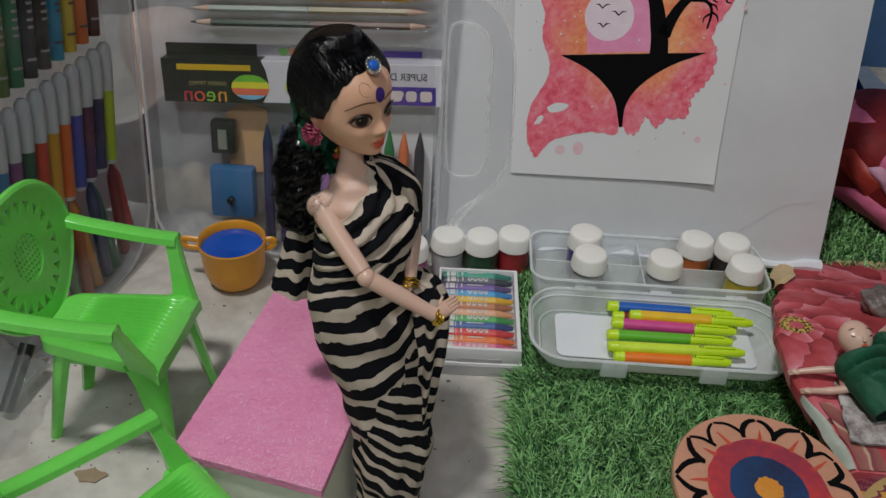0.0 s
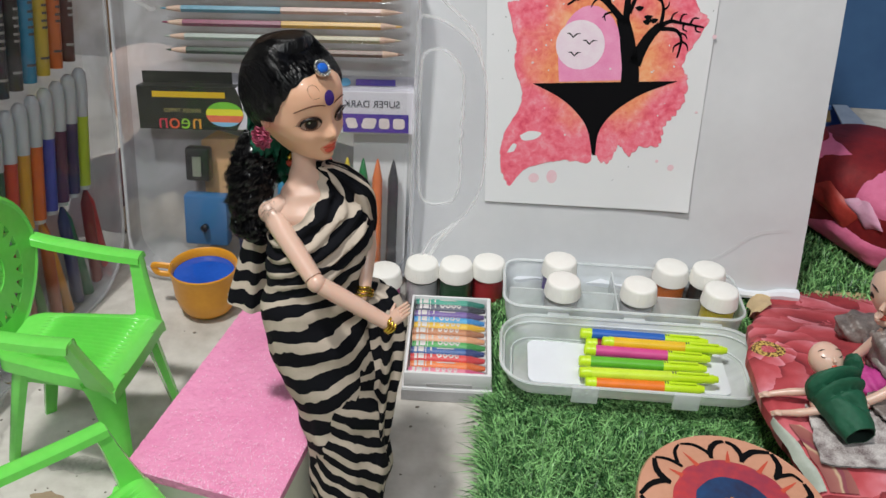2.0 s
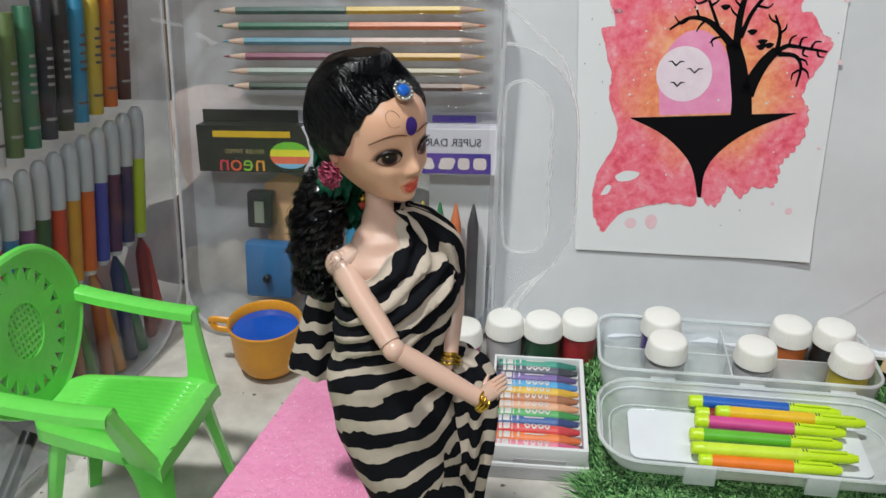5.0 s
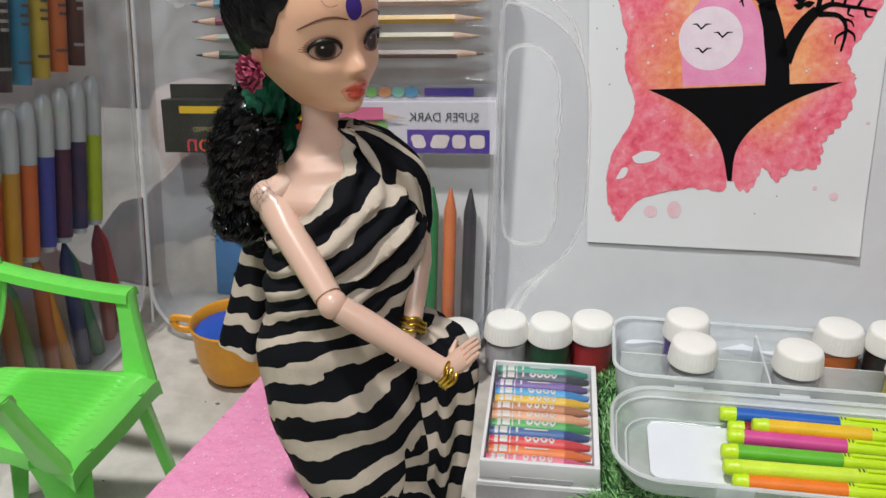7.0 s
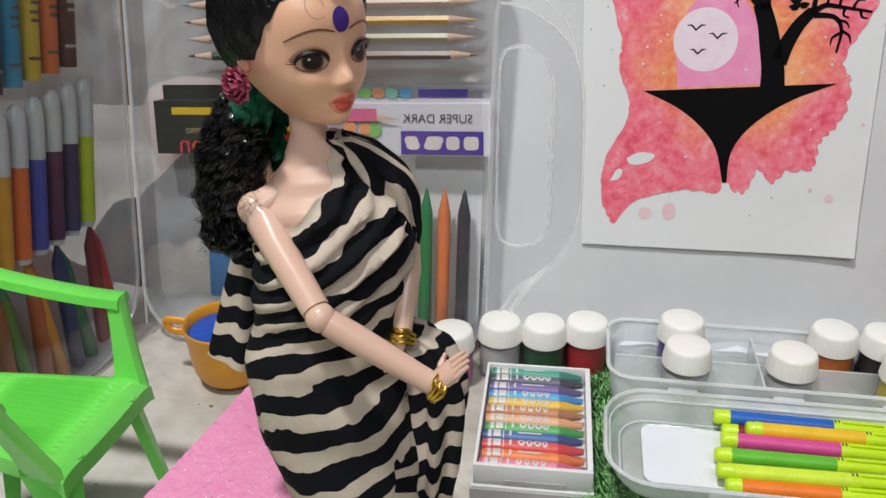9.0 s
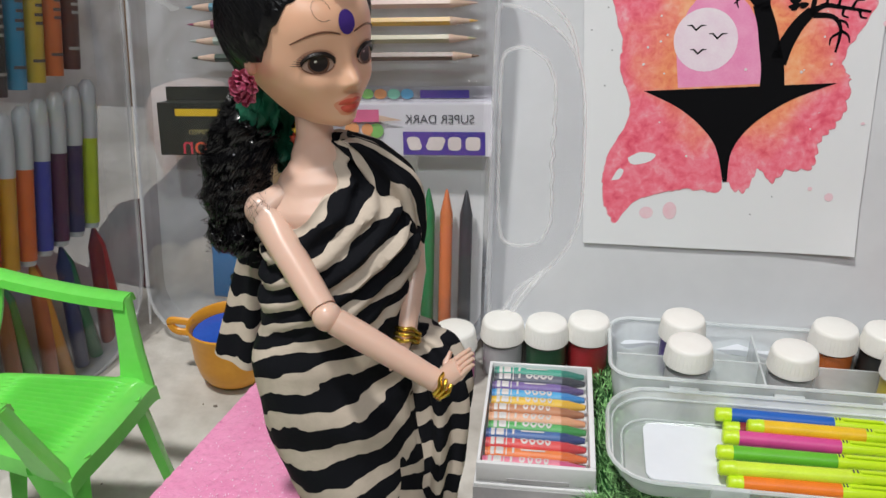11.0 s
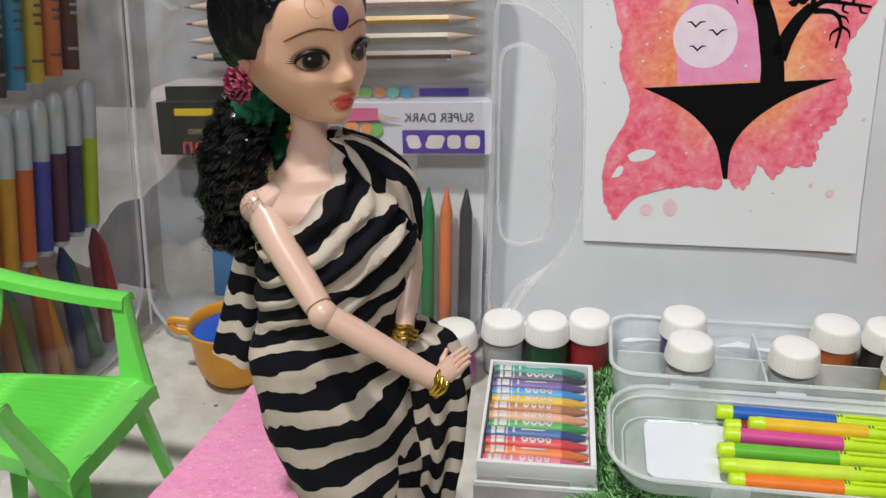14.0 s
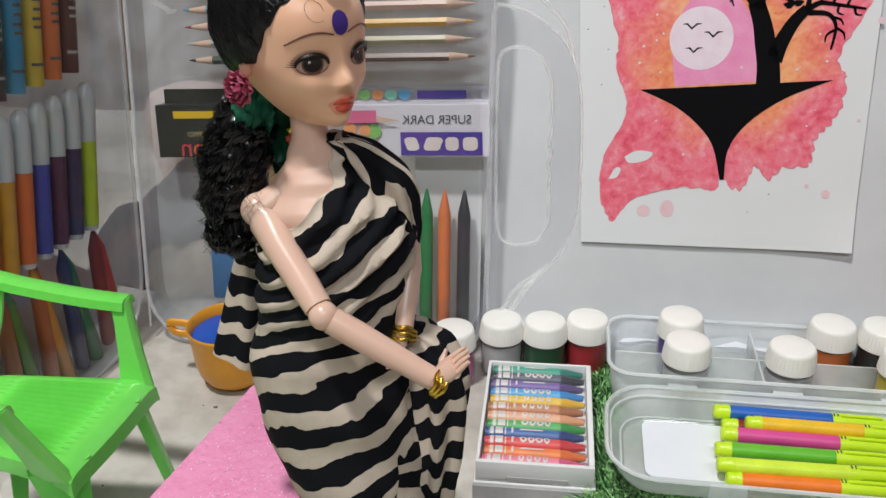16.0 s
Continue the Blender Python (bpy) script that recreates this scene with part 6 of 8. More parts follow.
# ---------------------------------------------------------------- round stool
def stool():
    ob = thing("round_stool", "round cardboard stool with a painted lotus top", "stool", m=pose(0.1765, 0.2872, 0.0045, 3.3, 3.3, -20))
    R = 0.0460
    bm = bmesh.new()
    lathe(bm, [(0.026, 0), (0.026, 0.046)], 32)
    part("drum", bm, MAT["brown_card"], ob, "brown cardboard drum")
    bm = bmesh.new()
    rings = [[(R * (1 + 0.012 * noise.noise((math.cos(a) * 2, math.sin(a) * 2, 0))) * k * math.cos(a), R * (1 + 0.012 * noise.noise((math.cos(a) * 2, math.sin(a) * 2, 0))) * k * math.sin(a), z) for a in [2 * math.pi * q / 64 for q in range(64)]] for k, z in ((0.985, 0.0462), (1.0, 0.0466), (0.996, 0.048), (1.0, 0.0492), (0.99, 0.0497))]
    loft(bm, rings, 0, True, True)
    part("top_board", bm, MAT["brown_card"], ob, "corrugated cardboard disc")
    z = 0.0500

    def disc(name, r, k, mk, lab, rough=0.015):
        bm = bmesh.new()
        flat(bm, [(r * (1 + rough * noise.noise((math.cos(a) * 3 + k, math.sin(a) * 3, k))) * math.cos(a), r * (1 + rough * noise.noise((math.cos(a) * 3 + k, math.sin(a) * 3, k))) * math.sin(a)) for a in [2 * math.pi * q / 72 for q in range(72)]], z + 0.00012 * k)
        part(name, bm, MAT[mk], ob, lab, smooth=0)

    disc("painted_ground", R * 0.985, 0, "salmon", "salmon painted ground", 0.004)
    disc("red_ring", R * 0.635, 2, "red_paint", "blotchy crimson ring", 0.05)
    disc("blue_disc", R * 0.405, 3, "navy_paint", "navy blue disc", 0.05)
    disc("orange_dot", R * 0.145, 4, "orange_paint", "thick orange dot", 0.22)
    rnd = random.Random(5)
    joints = [2 * math.pi * (k + rnd.uniform(-0.13, 0.13)) / 12 for k in range(12)]
    for k in range(12):
        a0, a1 = joints[k], joints[(k + 1) % 12] + (2 * math.pi if k == 11 else 0)
        am, tip = (a0 + a1) / 2 + rnd.uniform(-0.05, 0.05), rnd.uniform(0.895, 0.965)
        full = rnd.uniform(0.35, 0.72)
        foot = rnd.uniform(0.66, 0.70)
        bm = bmesh.new()
        for s, edge in ((-1, a0), (1, a1)):
            span = edge - am
            pts = [(foot, span * 0.98), (0.735, span * rnd.uniform(0.92, 1.0)), (0.81, span * (0.62 + 0.3 * full)), (0.88, span * full), (tip, 0.010 * s)]
            p = smooth_path([(R * r * math.cos(am + t), R * r * math.sin(am + t), 0) for r, t in pts], 5)
            bold = rnd.uniform(0.75, 1.35)
            stroke(bm, [(v.x, v.y) for v in p], [bold * (0.0012 + 0.0014 * math.sin(math.pi * (0.12 + 0.8 * q / (len(p) - 1))) + 0.0004 * noise.noise((q * 0.5, k, s))) for q in range(len(p))], z + 0.00018 + 0.00004 * (s + 1))
        part("petal_outline", bm, MAT["black_paint"], ob, "black brushed petal outline", smooth=0)
        bm = bmesh.new()
        end, lean = rnd.uniform(0.74, 0.84), rnd.uniform(-0.06, 0.06)
        stroke(bm, [(R * r * math.cos(am + t), R * r * math.sin(am + t)) for r, t in ((0.61, 0.0), (0.66, lean * 0.3), ((0.66 + end) / 2, lean * 0.6), (end, lean))], [0.0026, 0.0019, 0.0013, 0.0004], z + 0.0003)
        part("petal_vein", bm, colour("red_brush", (0.62, 0.09, 0.05)), ob, "short red brush stroke", smooth=0)


stool()


# ---------------------------------------------------------------- cushions and cloth
MAT["tan_border"] = mat("tan_sheet_border", (0.66, 0.50, 0.28), 0.8, (0.56, 0.40, 0.22), 60, 0.5, 0.3, 500)


def cushion(name, x0, y0, x1, y1, h, mats, label, category, index, seed, wrinkle=0.0015, power=4.0, base=0.0):
    bm = bmesh.new()
    n = 70
    rows = []
    for j in range(n + 1):
        v = -1 + 2 * j / n
        row = []
        for i in range(n + 1):
            u = -1 + 2 * i / n
            d = min(1.0, (abs(u) ** power + abs(v) ** power))
            z = base + h * (1 - d) ** 0.45
            z += wrinkle * (noise.noise((u * 5, v * 5, seed)) + 0.6 * noise.noise((u * 13, v * 11, seed + 3))) * (1 if d < 0.98 else 0)
            row.append(((x0 + x1) / 2 + (x1 - x0) / 2 * u + 0.002 * noise.noise((v * 4, u * 4, seed)), (y0 + y1) / 2 + (y1 - y0) / 2 * v, max(z, 0.003)))
        rows.append(row)
    loft(bm, rows, 0, False)
    for f in bm.faces:
        f.material_index = index(f.calc_center_median())
    return solid(name, bm, mats, label, category, smooth=70)


def mattress_left(y):
    return interp([(0.306, 0.2260), (0.325, 0.2190), (0.345, 0.2130), (0.368, 0.2100), (0.400, 0.2110), (0.440, 0.2230), (0.500, 0.2450), (0.548, 0.2620)], y)[0]


def mattress_top(y):
    return interp([(0.306, 0.046), (0.320, 0.0525), (0.350, 0.0555), (0.395, 0.0560), (0.420, 0.0520), (0.440, 0.0440), (0.480, 0.0280), (0.520, 0.0130), (0.550, 0.0050)], y)[0]


def mattress_height(x, y):
    """The top of the slumped mattress, with soft creases."""
    return mattress_top(y) + 0.0012 * noise.noise((x * 45, y * 40, 1.0)) + 0.0007 * noise.noise((x * 120, y * 90, 4.0))


def floral_mattress():
    ob = thing("floral_mattress", "slumped toy mattress covered with a red floral sheet", "mattress")
    n, right, front = 64, 0.50, 0.306
    rows = []
    for j in range(n + 1):
        v = j / n
        row = []
        for i in range(n + 1):
            u = (i / n) ** 1.5
            back = 0.530 + 0.018 * min(1.0, u * 6)
            y = front + (back - front) * v
            x0 = mattress_left(y)
            x = x0 + (right - x0) * u
            row.append((x, y, mattress_height(x, y) - 0.0035 * max(0.0, 1 - u * 60) ** 2))
        rows.append(row)
    bm = bmesh.new()
    loft(bm, rows, 0, False)
    rim = [r[0] for r in rows] + rows[-1][1:-1] + [r[-1] for r in reversed(rows)] + rows[0][-2:0:-1]
    hang = [(x + 0.0005, y, max(0.004, z - 0.007)) for x, y, z in rim]
    loft(bm, [rim, hang], 0)
    part("sheet", bm, MAT["sheet_red"], ob, "red sheet printed with a large flower", smooth=70)
    bm = bmesh.new()
    base = [(max(x + 0.004, 0.2390 if 0.385 < y < 0.53 else 0.0), y, z + 0.002) for x, y, z in hang]
    foot = [(max(x, 0.2395) + 0.001, min(max(y, 0.312), 0.532), 0.003) for x, y, z in base]
    loft(bm, [base, foot], 0, True, True)
    part("pad", bm, MAT["tan_border"], ob, "tan padded underside")
    bm = bmesh.new()
    corner = []
    for q in range(13):
        y = 0.478 + 0.066 * q / 12
        w = 0.013 * math.sin(math.pi * (0.10 + 0.80 * q / 12)) + 0.002 * noise.noise((q * 0.5, 2, 2))
        x = mattress_left(y)
        corner.append([(x - 0.004 + (w + 0.004) * h / 4, y + 0.004 * h / 4, max(0.005, mattress_height(x, y) + 0.0012 + 0.0016 * math.sin(math.pi * h / 4) - (0.003 if h == 0 else 0))) for h in range(5)])
    loft(bm, corner, 0, False)
    part("turned_corner", bm, MAT["tan_border"], ob, "tan corner of the lining turned up", smooth=70)
    for x0, x1, lift, mk, lab in ((-0.0030, 0.0030, 0.0016, "strip_white", "milky white edging strip"), (0.0045, 0.0190, 0.0012, "edge_print", "brown printed edging with gold arcs")):
        bm = bmesh.new()
        rows = []
        for q in range(17):
            y = 0.3065 + (0.040 if x0 < 0 else 0.036) * q / 16
            k = 1 - (q / 16) ** 3 * (0.9 if x0 < 0 else 0.6)
            rows.append([(mattress_left(y) + x0 + (x1 - x0) * k * h / 6, y, mattress_height(mattress_left(y) + 0.004, y) + lift - (0.004 * (1 - h / 6) ** 2 if x0 < 0 else 0)) for h in range(7)])
        loft(bm, rows, 0, False)
        part("edging", bm, MAT[mk], ob, lab, smooth=70)


def edge_print_mat():
    """Brown cloth with curved gold lines."""
    m = mat("brown_gold_edging", (0.30, 0.10, 0.09), 0.7, bump=0.3, bscale=500)
    nt = m.node_tree
    r, a, obj = polar(nt, 0.200, 0.300)
    n1 = noise_node(nt, obj, 120, 3)
    rr = math_node(nt, "ADD", r, math_node(nt, "MULTIPLY", n1, 0.003))
    col = ramp_node(nt, math_node(nt, "FRACT", math_node(nt, "MULTIPLY", rr, 95.0)), [(0.0, (0.27, 0.075, 0.07)), (0.62, (0.36, 0.13, 0.11)), (0.74, (0.60, 0.44, 0.28)), (0.84, (0.24, 0.05, 0.07))])
    nt.links.new(col, nt.nodes["Principled BSDF"].inputs["Base Color"])
    return m


def draped(bm, x0, y0, x1, y1, lift, seed, wrinkle, skew=0.0, n=40):
    """A cloth lying on the mattress, with an uneven outline and sharp creases."""
    rows = []
    for j in range(n + 1):
        v = j / n
        row = []
        for i in range(n + 1):
            u = i / n
            x = x0 + (x1 - x0) * u + skew * v + 0.0025 * noise.noise((v * 4, seed, u))
            y = y0 + (y1 - y0) * v + 0.0030 * noise.noise((u * 4, seed + 5, v))
            crease = abs(noise.noise((u * 5, v * 6, seed))) + 0.5 * abs(noise.noise((u * 11, v * 13, seed + 2)))
            row.append((x, y, mattress_height(x, min(max(y, 0.322), 0.54)) + lift + wrinkle * (1.0 - 1.6 * crease)))
        rows.append(row)
    loft(bm, rows, 0, False)
    loft(bm, [[(x, y, z - 0.0009) for x, y, z in r] for r in rows][::-1], 0, False)


MAT["strip_white"] = mat("milky_edging", (0.46, 0.50, 0.44), 0.5, (0.36, 0.40, 0.34), 60, 0.5, 0.2, 300)
MAT["edge_print"] = edge_print_mat()
floral_mattress()
bm = bmesh.new()
draped(bm, 0.2270, 0.3165, 0.345, 0.3560, 0.0026, 3.0, 0.0016, 0.002)
solid("printed_cloth", bm, MAT["striped_cotton"], "pale grey streaked cloth lying under the green dress", "cloth", smooth=70)
cushion("maroon_cloth", 0.2170, 0.10, 0.50, 0.3200, 0.049, [MAT["maroon"]], "folded maroon and gold printed cloth beside the stool", "cloth", lambda p: 0, 6.0, 0.0025, 14)


# ---------------------------------------------------------------- the small dolls
def ball(bm, c, rad, mi, m=None, seg=20, f=None):
    """An ellipsoid of radii rad about c."""
    m = m or Matrix()
    rings = []
    for i in range(1, seg):
        t = math.pi * i / seg
        ring = []
        for k in range(seg * 2):
            a = math.pi * k / seg
            d = Vector((math.sin(t) * math.cos(a), math.sin(t) * math.sin(a), math.cos(t)))
            p = Vector((d.x * rad[0], d.y * rad[1], d.z * rad[2]))
            ring.append(m @ (Vector(c) + (f(d, p) if f else p)))
        rings.append(ring)
    loft(bm, rings, mi, True, True)


def lying_doll():
    bm = bmesh.new()
    SKIN, GREEN, EYE, LIPS, INNER = range(5)
    hm = Matrix.Translation((0.2375, 0.3765, 0.0790)) @ Matrix.Rotation(radians(10), 4, "Z") @ Matrix.Rotation(radians(36), 4, "X")

    def skull(d, p):
        return Vector((p.x * (1 - 0.14 * max(0.0, -d.y)), p.y, p.z * (1 - 0.06 * abs(d.y))))

    ball(bm, (0, 0, 0), (0.0106, 0.0118, 0.0090), SKIN, hm, 22, skull)
    ball(bm, (0.0003, -0.0022, 0.0088), (0.0010, 0.0021, 0.0013), SKIN, hm, 8)
    ball(bm, (0.0003, -0.0036, 0.0092), (0.0013, 0.0010, 0.0012), SKIN, hm, 8)
    for x in (-0.0043, 0.0047):
        lid = [hm @ Vector((x + 0.0026 * q, 0.0006 - 0.0012 * (1 - q * q), 0.0084 - 0.0009 * abs(x + 0.0026 * q) / 0.006)) for q in (-1, -0.5, 0, 0.5, 1)]
        tube(bm, lid, [0.0002, 0.00040, 0.00045, 0.00040, 0.0002], 5, EYE)
        brow = [hm @ Vector((x + 0.0033 * q, 0.0040 + 0.0009 * (1 - q * q), 0.0078 - 0.0011 * abs(x + 0.0033 * q) / 0.006)) for q in (-1, -0.5, 0, 0.5, 1)]
        tube(bm, brow, [0.00015, 0.00032, 0.00038, 0.00032, 0.00015], 5, EYE)
    ball(bm, (0.0003, -0.0062, 0.0078), (0.0019, 0.0009, 0.0007), LIPS, hm, 8)
    # the wrapped dress, from the shoulders to the open hem
    path = smooth_path([(0.2360, 0.3660, 0.0730), (0.2375, 0.3575, 0.0735), (0.2395, 0.3480, 0.0710), (0.2425, 0.3360, 0.0680), (0.2455, 0.3245, 0.0650)], 12)
    rings, n = [], 56
    ax = (path[-1] - path[0]).normalized()
    side = ax.cross(Vector((0, 0, 1))).normalized()
    up = side.cross(ax)
    for i, c in enumerate(path):
        f = i / (len(path) - 1)
        w, h = interp([(0.0, 0.0100, 0.0085), (0.10, 0.0150, 0.0125), (0.30, 0.0172, 0.0140), (0.50, 0.0150, 0.0125), (0.75, 0.0122, 0.0102), (1.0, 0.0092, 0.0082)], f)
        ring = []
        for k in range(n):
            a = 2 * math.pi * k / n
            s, t = math.cos(a), math.sin(a)
            roll = 0.0020 * math.exp(-((f - 0.20 - 0.03 * s) / 0.07) ** 2) - 0.0022 * math.exp(-((f - 0.33 - 0.05 * s) / 0.030) ** 2) + 0.0014 * math.exp(-((f - 0.41 - 0.04 * s) / 0.05) ** 2) - 0.0014 * math.exp(-((f - 0.50 - 0.05 * s) / 0.025) ** 2)
            slash = -0.0020 * math.exp(-((f - 0.64 + 0.16 * s) / 0.035) ** 2) * math.exp(-((s + 0.15) / 0.5) ** 2)
            g = 1.7 * (roll + slash) * max(0.0, t + 0.35) + 0.0008 * noise.noise((s * 2.5, t * 2.5, f * 7))
            p = c + side * s * (w + g) + up * t * (h + g)
            ring.append(Vector((p.x, p.y, max(p.z, 0.0585))))
        rings.append(ring)
    loft(bm, rings, GREEN)
    mid = path[-1]
    # hollow of the hem, its green darkened for the shade inside
    inner = [[mid.lerp(p, 0.90) - ax * d for p in rings[-1]] for d in (0.0, 0.010)]
    loft(bm, [rings[-1], inner[0]], GREEN)
    loft(bm, inner, INNER, True, False)
    bm.faces.new([bm.verts.new(p) for p in inner[1]]).material_index = INNER
    bm.faces.new([bm.verts.new(p) for p in rings[0]]).material_index = GREEN

    def folds(d, p):
        return p * (1 + 0.12 * math.sin(9 * d.y + 5 * d.x) + 0.08 * noise.noise(d * 3))

    ball(bm, (0.2545, 0.3755, 0.0760), (0.0050, 0.0075, 0.0085), GREEN, None, 16, folds)
    ball(bm, (0.2500, 0.3680, 0.0740), (0.0070, 0.0050, 0.0070), GREEN, None, 14, folds)
    for pts, r in ((((0.2300, 0.3600, 0.0665), (0.2165, 0.3635, 0.0620), (0.2045, 0.3645, 0.0585)), 0.0029), (((0.2310, 0.3455, 0.0655), (0.2170, 0.3455, 0.0615), (0.2080, 0.3480, 0.0582)), 0.0028)):
        tube(bm, smooth_path(pts), [r * (1 - 0.022 * q + 0.10 * math.exp(-((q - 8) / 1.5) ** 2)) for q in range(17)], 12, SKIN)
        e, d = Vector(pts[2]), (Vector(pts[2]) - Vector(pts[1])).normalized()
        ball(bm, e + d * 0.0015, (0.0036, 0.0024, 0.0017), SKIN, None, 10)
        for q in (-1, 0, 1):
            tube(bm, [e + d * 0.003 + Vector((0, q * 0.0013, 0)), e + d * 0.0062 + Vector((0, q * 0.0016, -0.0006))], [0.0009, 0.0005], 6, SKIN)
    ball(bm, (0.2280, 0.3500, 0.0655), (0.0042, 0.0062, 0.0050), SKIN, None, 12)
    bmesh.ops.transform(bm, matrix=Matrix.Translation((0.2420, 0.3550, 0.0585)) @ Matrix.Scale(0.86, 4) @ Matrix.Translation((-0.2390, -0.3550, -0.0585)), verts=bm.verts)
    solid("lying_doll", bm, [MAT["skin"], MAT["green_dress"], MAT["eye"], MAT["lips"], MAT["hollow_shade"]], "small doll in a dark green dress lying on the floral mattress", "doll", smooth=60)


def sitting_doll():
    bm = bmesh.new()
    SKIN, SATIN, HAIR, MAGENTA, EYE, LIPS = range(6)
    hm = Matrix.Translation((0.2810, 0.4005, 0.1075)) @ Matrix.Rotation(radians(222), 4, "Z") @ Matrix.Rotation(radians(14), 4, "Y")
    # the head faces along its own +x
    ball(bm, (0, 0, 0), (0.0165, 0.0150, 0.0185), SKIN, hm, 26, lambda d, p: Vector((p.x + 0.0012 * max(0.0, d.x) * max(0.0, -d.z), p.y * (1 - 0.18 * max(0.0, -d.z)), p.z)))
    tube(bm, [hm @ Vector((0.0158, 0, 0.0010)), hm @ Vector((0.0182, 0, -0.0030)), hm @ Vector((0.0200, 0, -0.0055)), hm @ Vector((0.0166, 0, -0.0072))], [0.0010, 0.0016, 0.0022, 0.0012], 10, SKIN)
    for z, r in ((-0.0096, 0.0017), (-0.0118, 0.0018)):
        ball(bm, (0.0148, 0, z), (0.0014, 0.0024, r * 0.6), LIPS, hm, 8)
    ball(bm, (0.0125, 0, -0.0150), (0.0040, 0.0050, 0.0036), SKIN, hm, 10)
    for sy in (-1, 1):
        ball(bm, (0.0128, sy * 0.0072, -0.0006), (0.0020, 0.0030, 0.0019), EYE, hm, 8)
        tube(bm, [hm @ Vector((0.0152, sy * 0.0035, 0.0040)), hm @ Vector((0.0138, sy * 0.0075, 0.0054)), hm @ Vector((0.0108, sy * 0.0110, 0.0040))], [0.0003, 0.0006, 0.0003], 5, EYE)
    ball(bm, (-0.0030, 0, 0.0030), (0.0165, 0.0158, 0.0175), HAIR, hm, 22)

    def folds(d, p):
        return p * (1 + 0.09 * math.sin(8 * d.x + 5 * d.z) + 0.07 * abs(noise.noise(d * 4)) + 0.04 * math.sin(17 * d.y))

    tube(bm, [(0.2800, 0.3960, 0.0930), (0.2805, 0.3935, 0.0870)], 0.0045, 12, SKIN)
    ball(bm, (0.2830, 0.3880, 0.0760), (0.0140, 0.0120, 0.0150), SATIN, None, 24, folds)
    ball(bm, (0.2960, 0.3900, 0.0660), (0.0260, 0.0240, 0.0110), SATIN, None, 24, folds)
    ball(bm, (0.2850, 0.3560, 0.0615), (0.0230, 0.0150, 0.0050), SATIN, None, 28, folds)
    ball(bm, (0.2880, 0.4380, 0.0520), (0.0160, 0.0130, 0.0090), SATIN, None, 22, folds)
    tube(bm, smooth_path([(0.2750, 0.3900, 0.0850), (0.2705, 0.3915, 0.0745), (0.2660, 0.3935, 0.0640)]), [0.0034 - 0.00005 * q for q in range(17)], 12, SKIN)
    tube(bm, smooth_path([(0.2830, 0.3660, 0.0800), (0.2700, 0.3570, 0.0720), (0.2590, 0.3545, 0.0655)]), [0.0034 - 0.00005 * q for q in range(17)], 12, SKIN)
    ball(bm, (0.2570, 0.3535, 0.0642), (0.0036, 0.0030, 0.0022), SKIN, None, 10)
    ball(bm, (0.2700, 0.3770, 0.0605), (0.0095, 0.0110, 0.0060), MAGENTA, None, 18, folds)
    solid("sitting_doll", bm, [MAT["pale_skin"], MAT["brown_dress"], MAT["ash_hair"], MAT["magenta_cloth"], MAT["eye"], MAT["lips"]], "small pale doll in a grey-brown satin dress sitting on the mattress", "doll", smooth=60)


MAT["hollow_shade"] = mat("dress_hollow_shade", (0.004, 0.018, 0.012), 0.9, (0.002, 0.010, 0.008), 60)
MAT["pale_skin"] = mat("pale_doll_plastic", (0.74, 0.50, 0.40), 0.35, (0.70, 0.46, 0.36), 40, 0.5, sss=0.12)
MAT["ash_hair"] = mat("ash_brown_hair", (0.34, 0.29, 0.24), 0.6, (0.24, 0.20, 0.16), 200, 0.5, 0.3, 600)
MAT["magenta_cloth"] = mat("magenta_cloth", (0.56, 0.06, 0.30), 0.6, (0.44, 0.04, 0.22), 60, 0.5, 0.3, 400)
lying_doll()
sitting_doll()


# ---------------------------------------------------------------- things behind
MAT["pale_card"] = mat("pale_blue_card", (0.66, 0.74, 0.86), 0.6, (0.50, 0.58, 0.72), 70, 0.5)
MAT["rust_label"] = mat("rust_label", (0.34, 0.10, 0.05), 0.6, (0.42, 0.26, 0.12), 120, 0.5)
MAT["pale_scrap"] = mat("pale_lilac_cloth", (0.66, 0.38, 0.50), 0.7, (0.60, 0.28, 0.42), 60, 0.5, 0.3, 400)
MAT["red_scrap"] = mat("bright_red_cloth", (0.42, 0.05, 0.035), 0.5, (0.30, 0.025, 0.02), 40, 0.5, 0.3, 400)


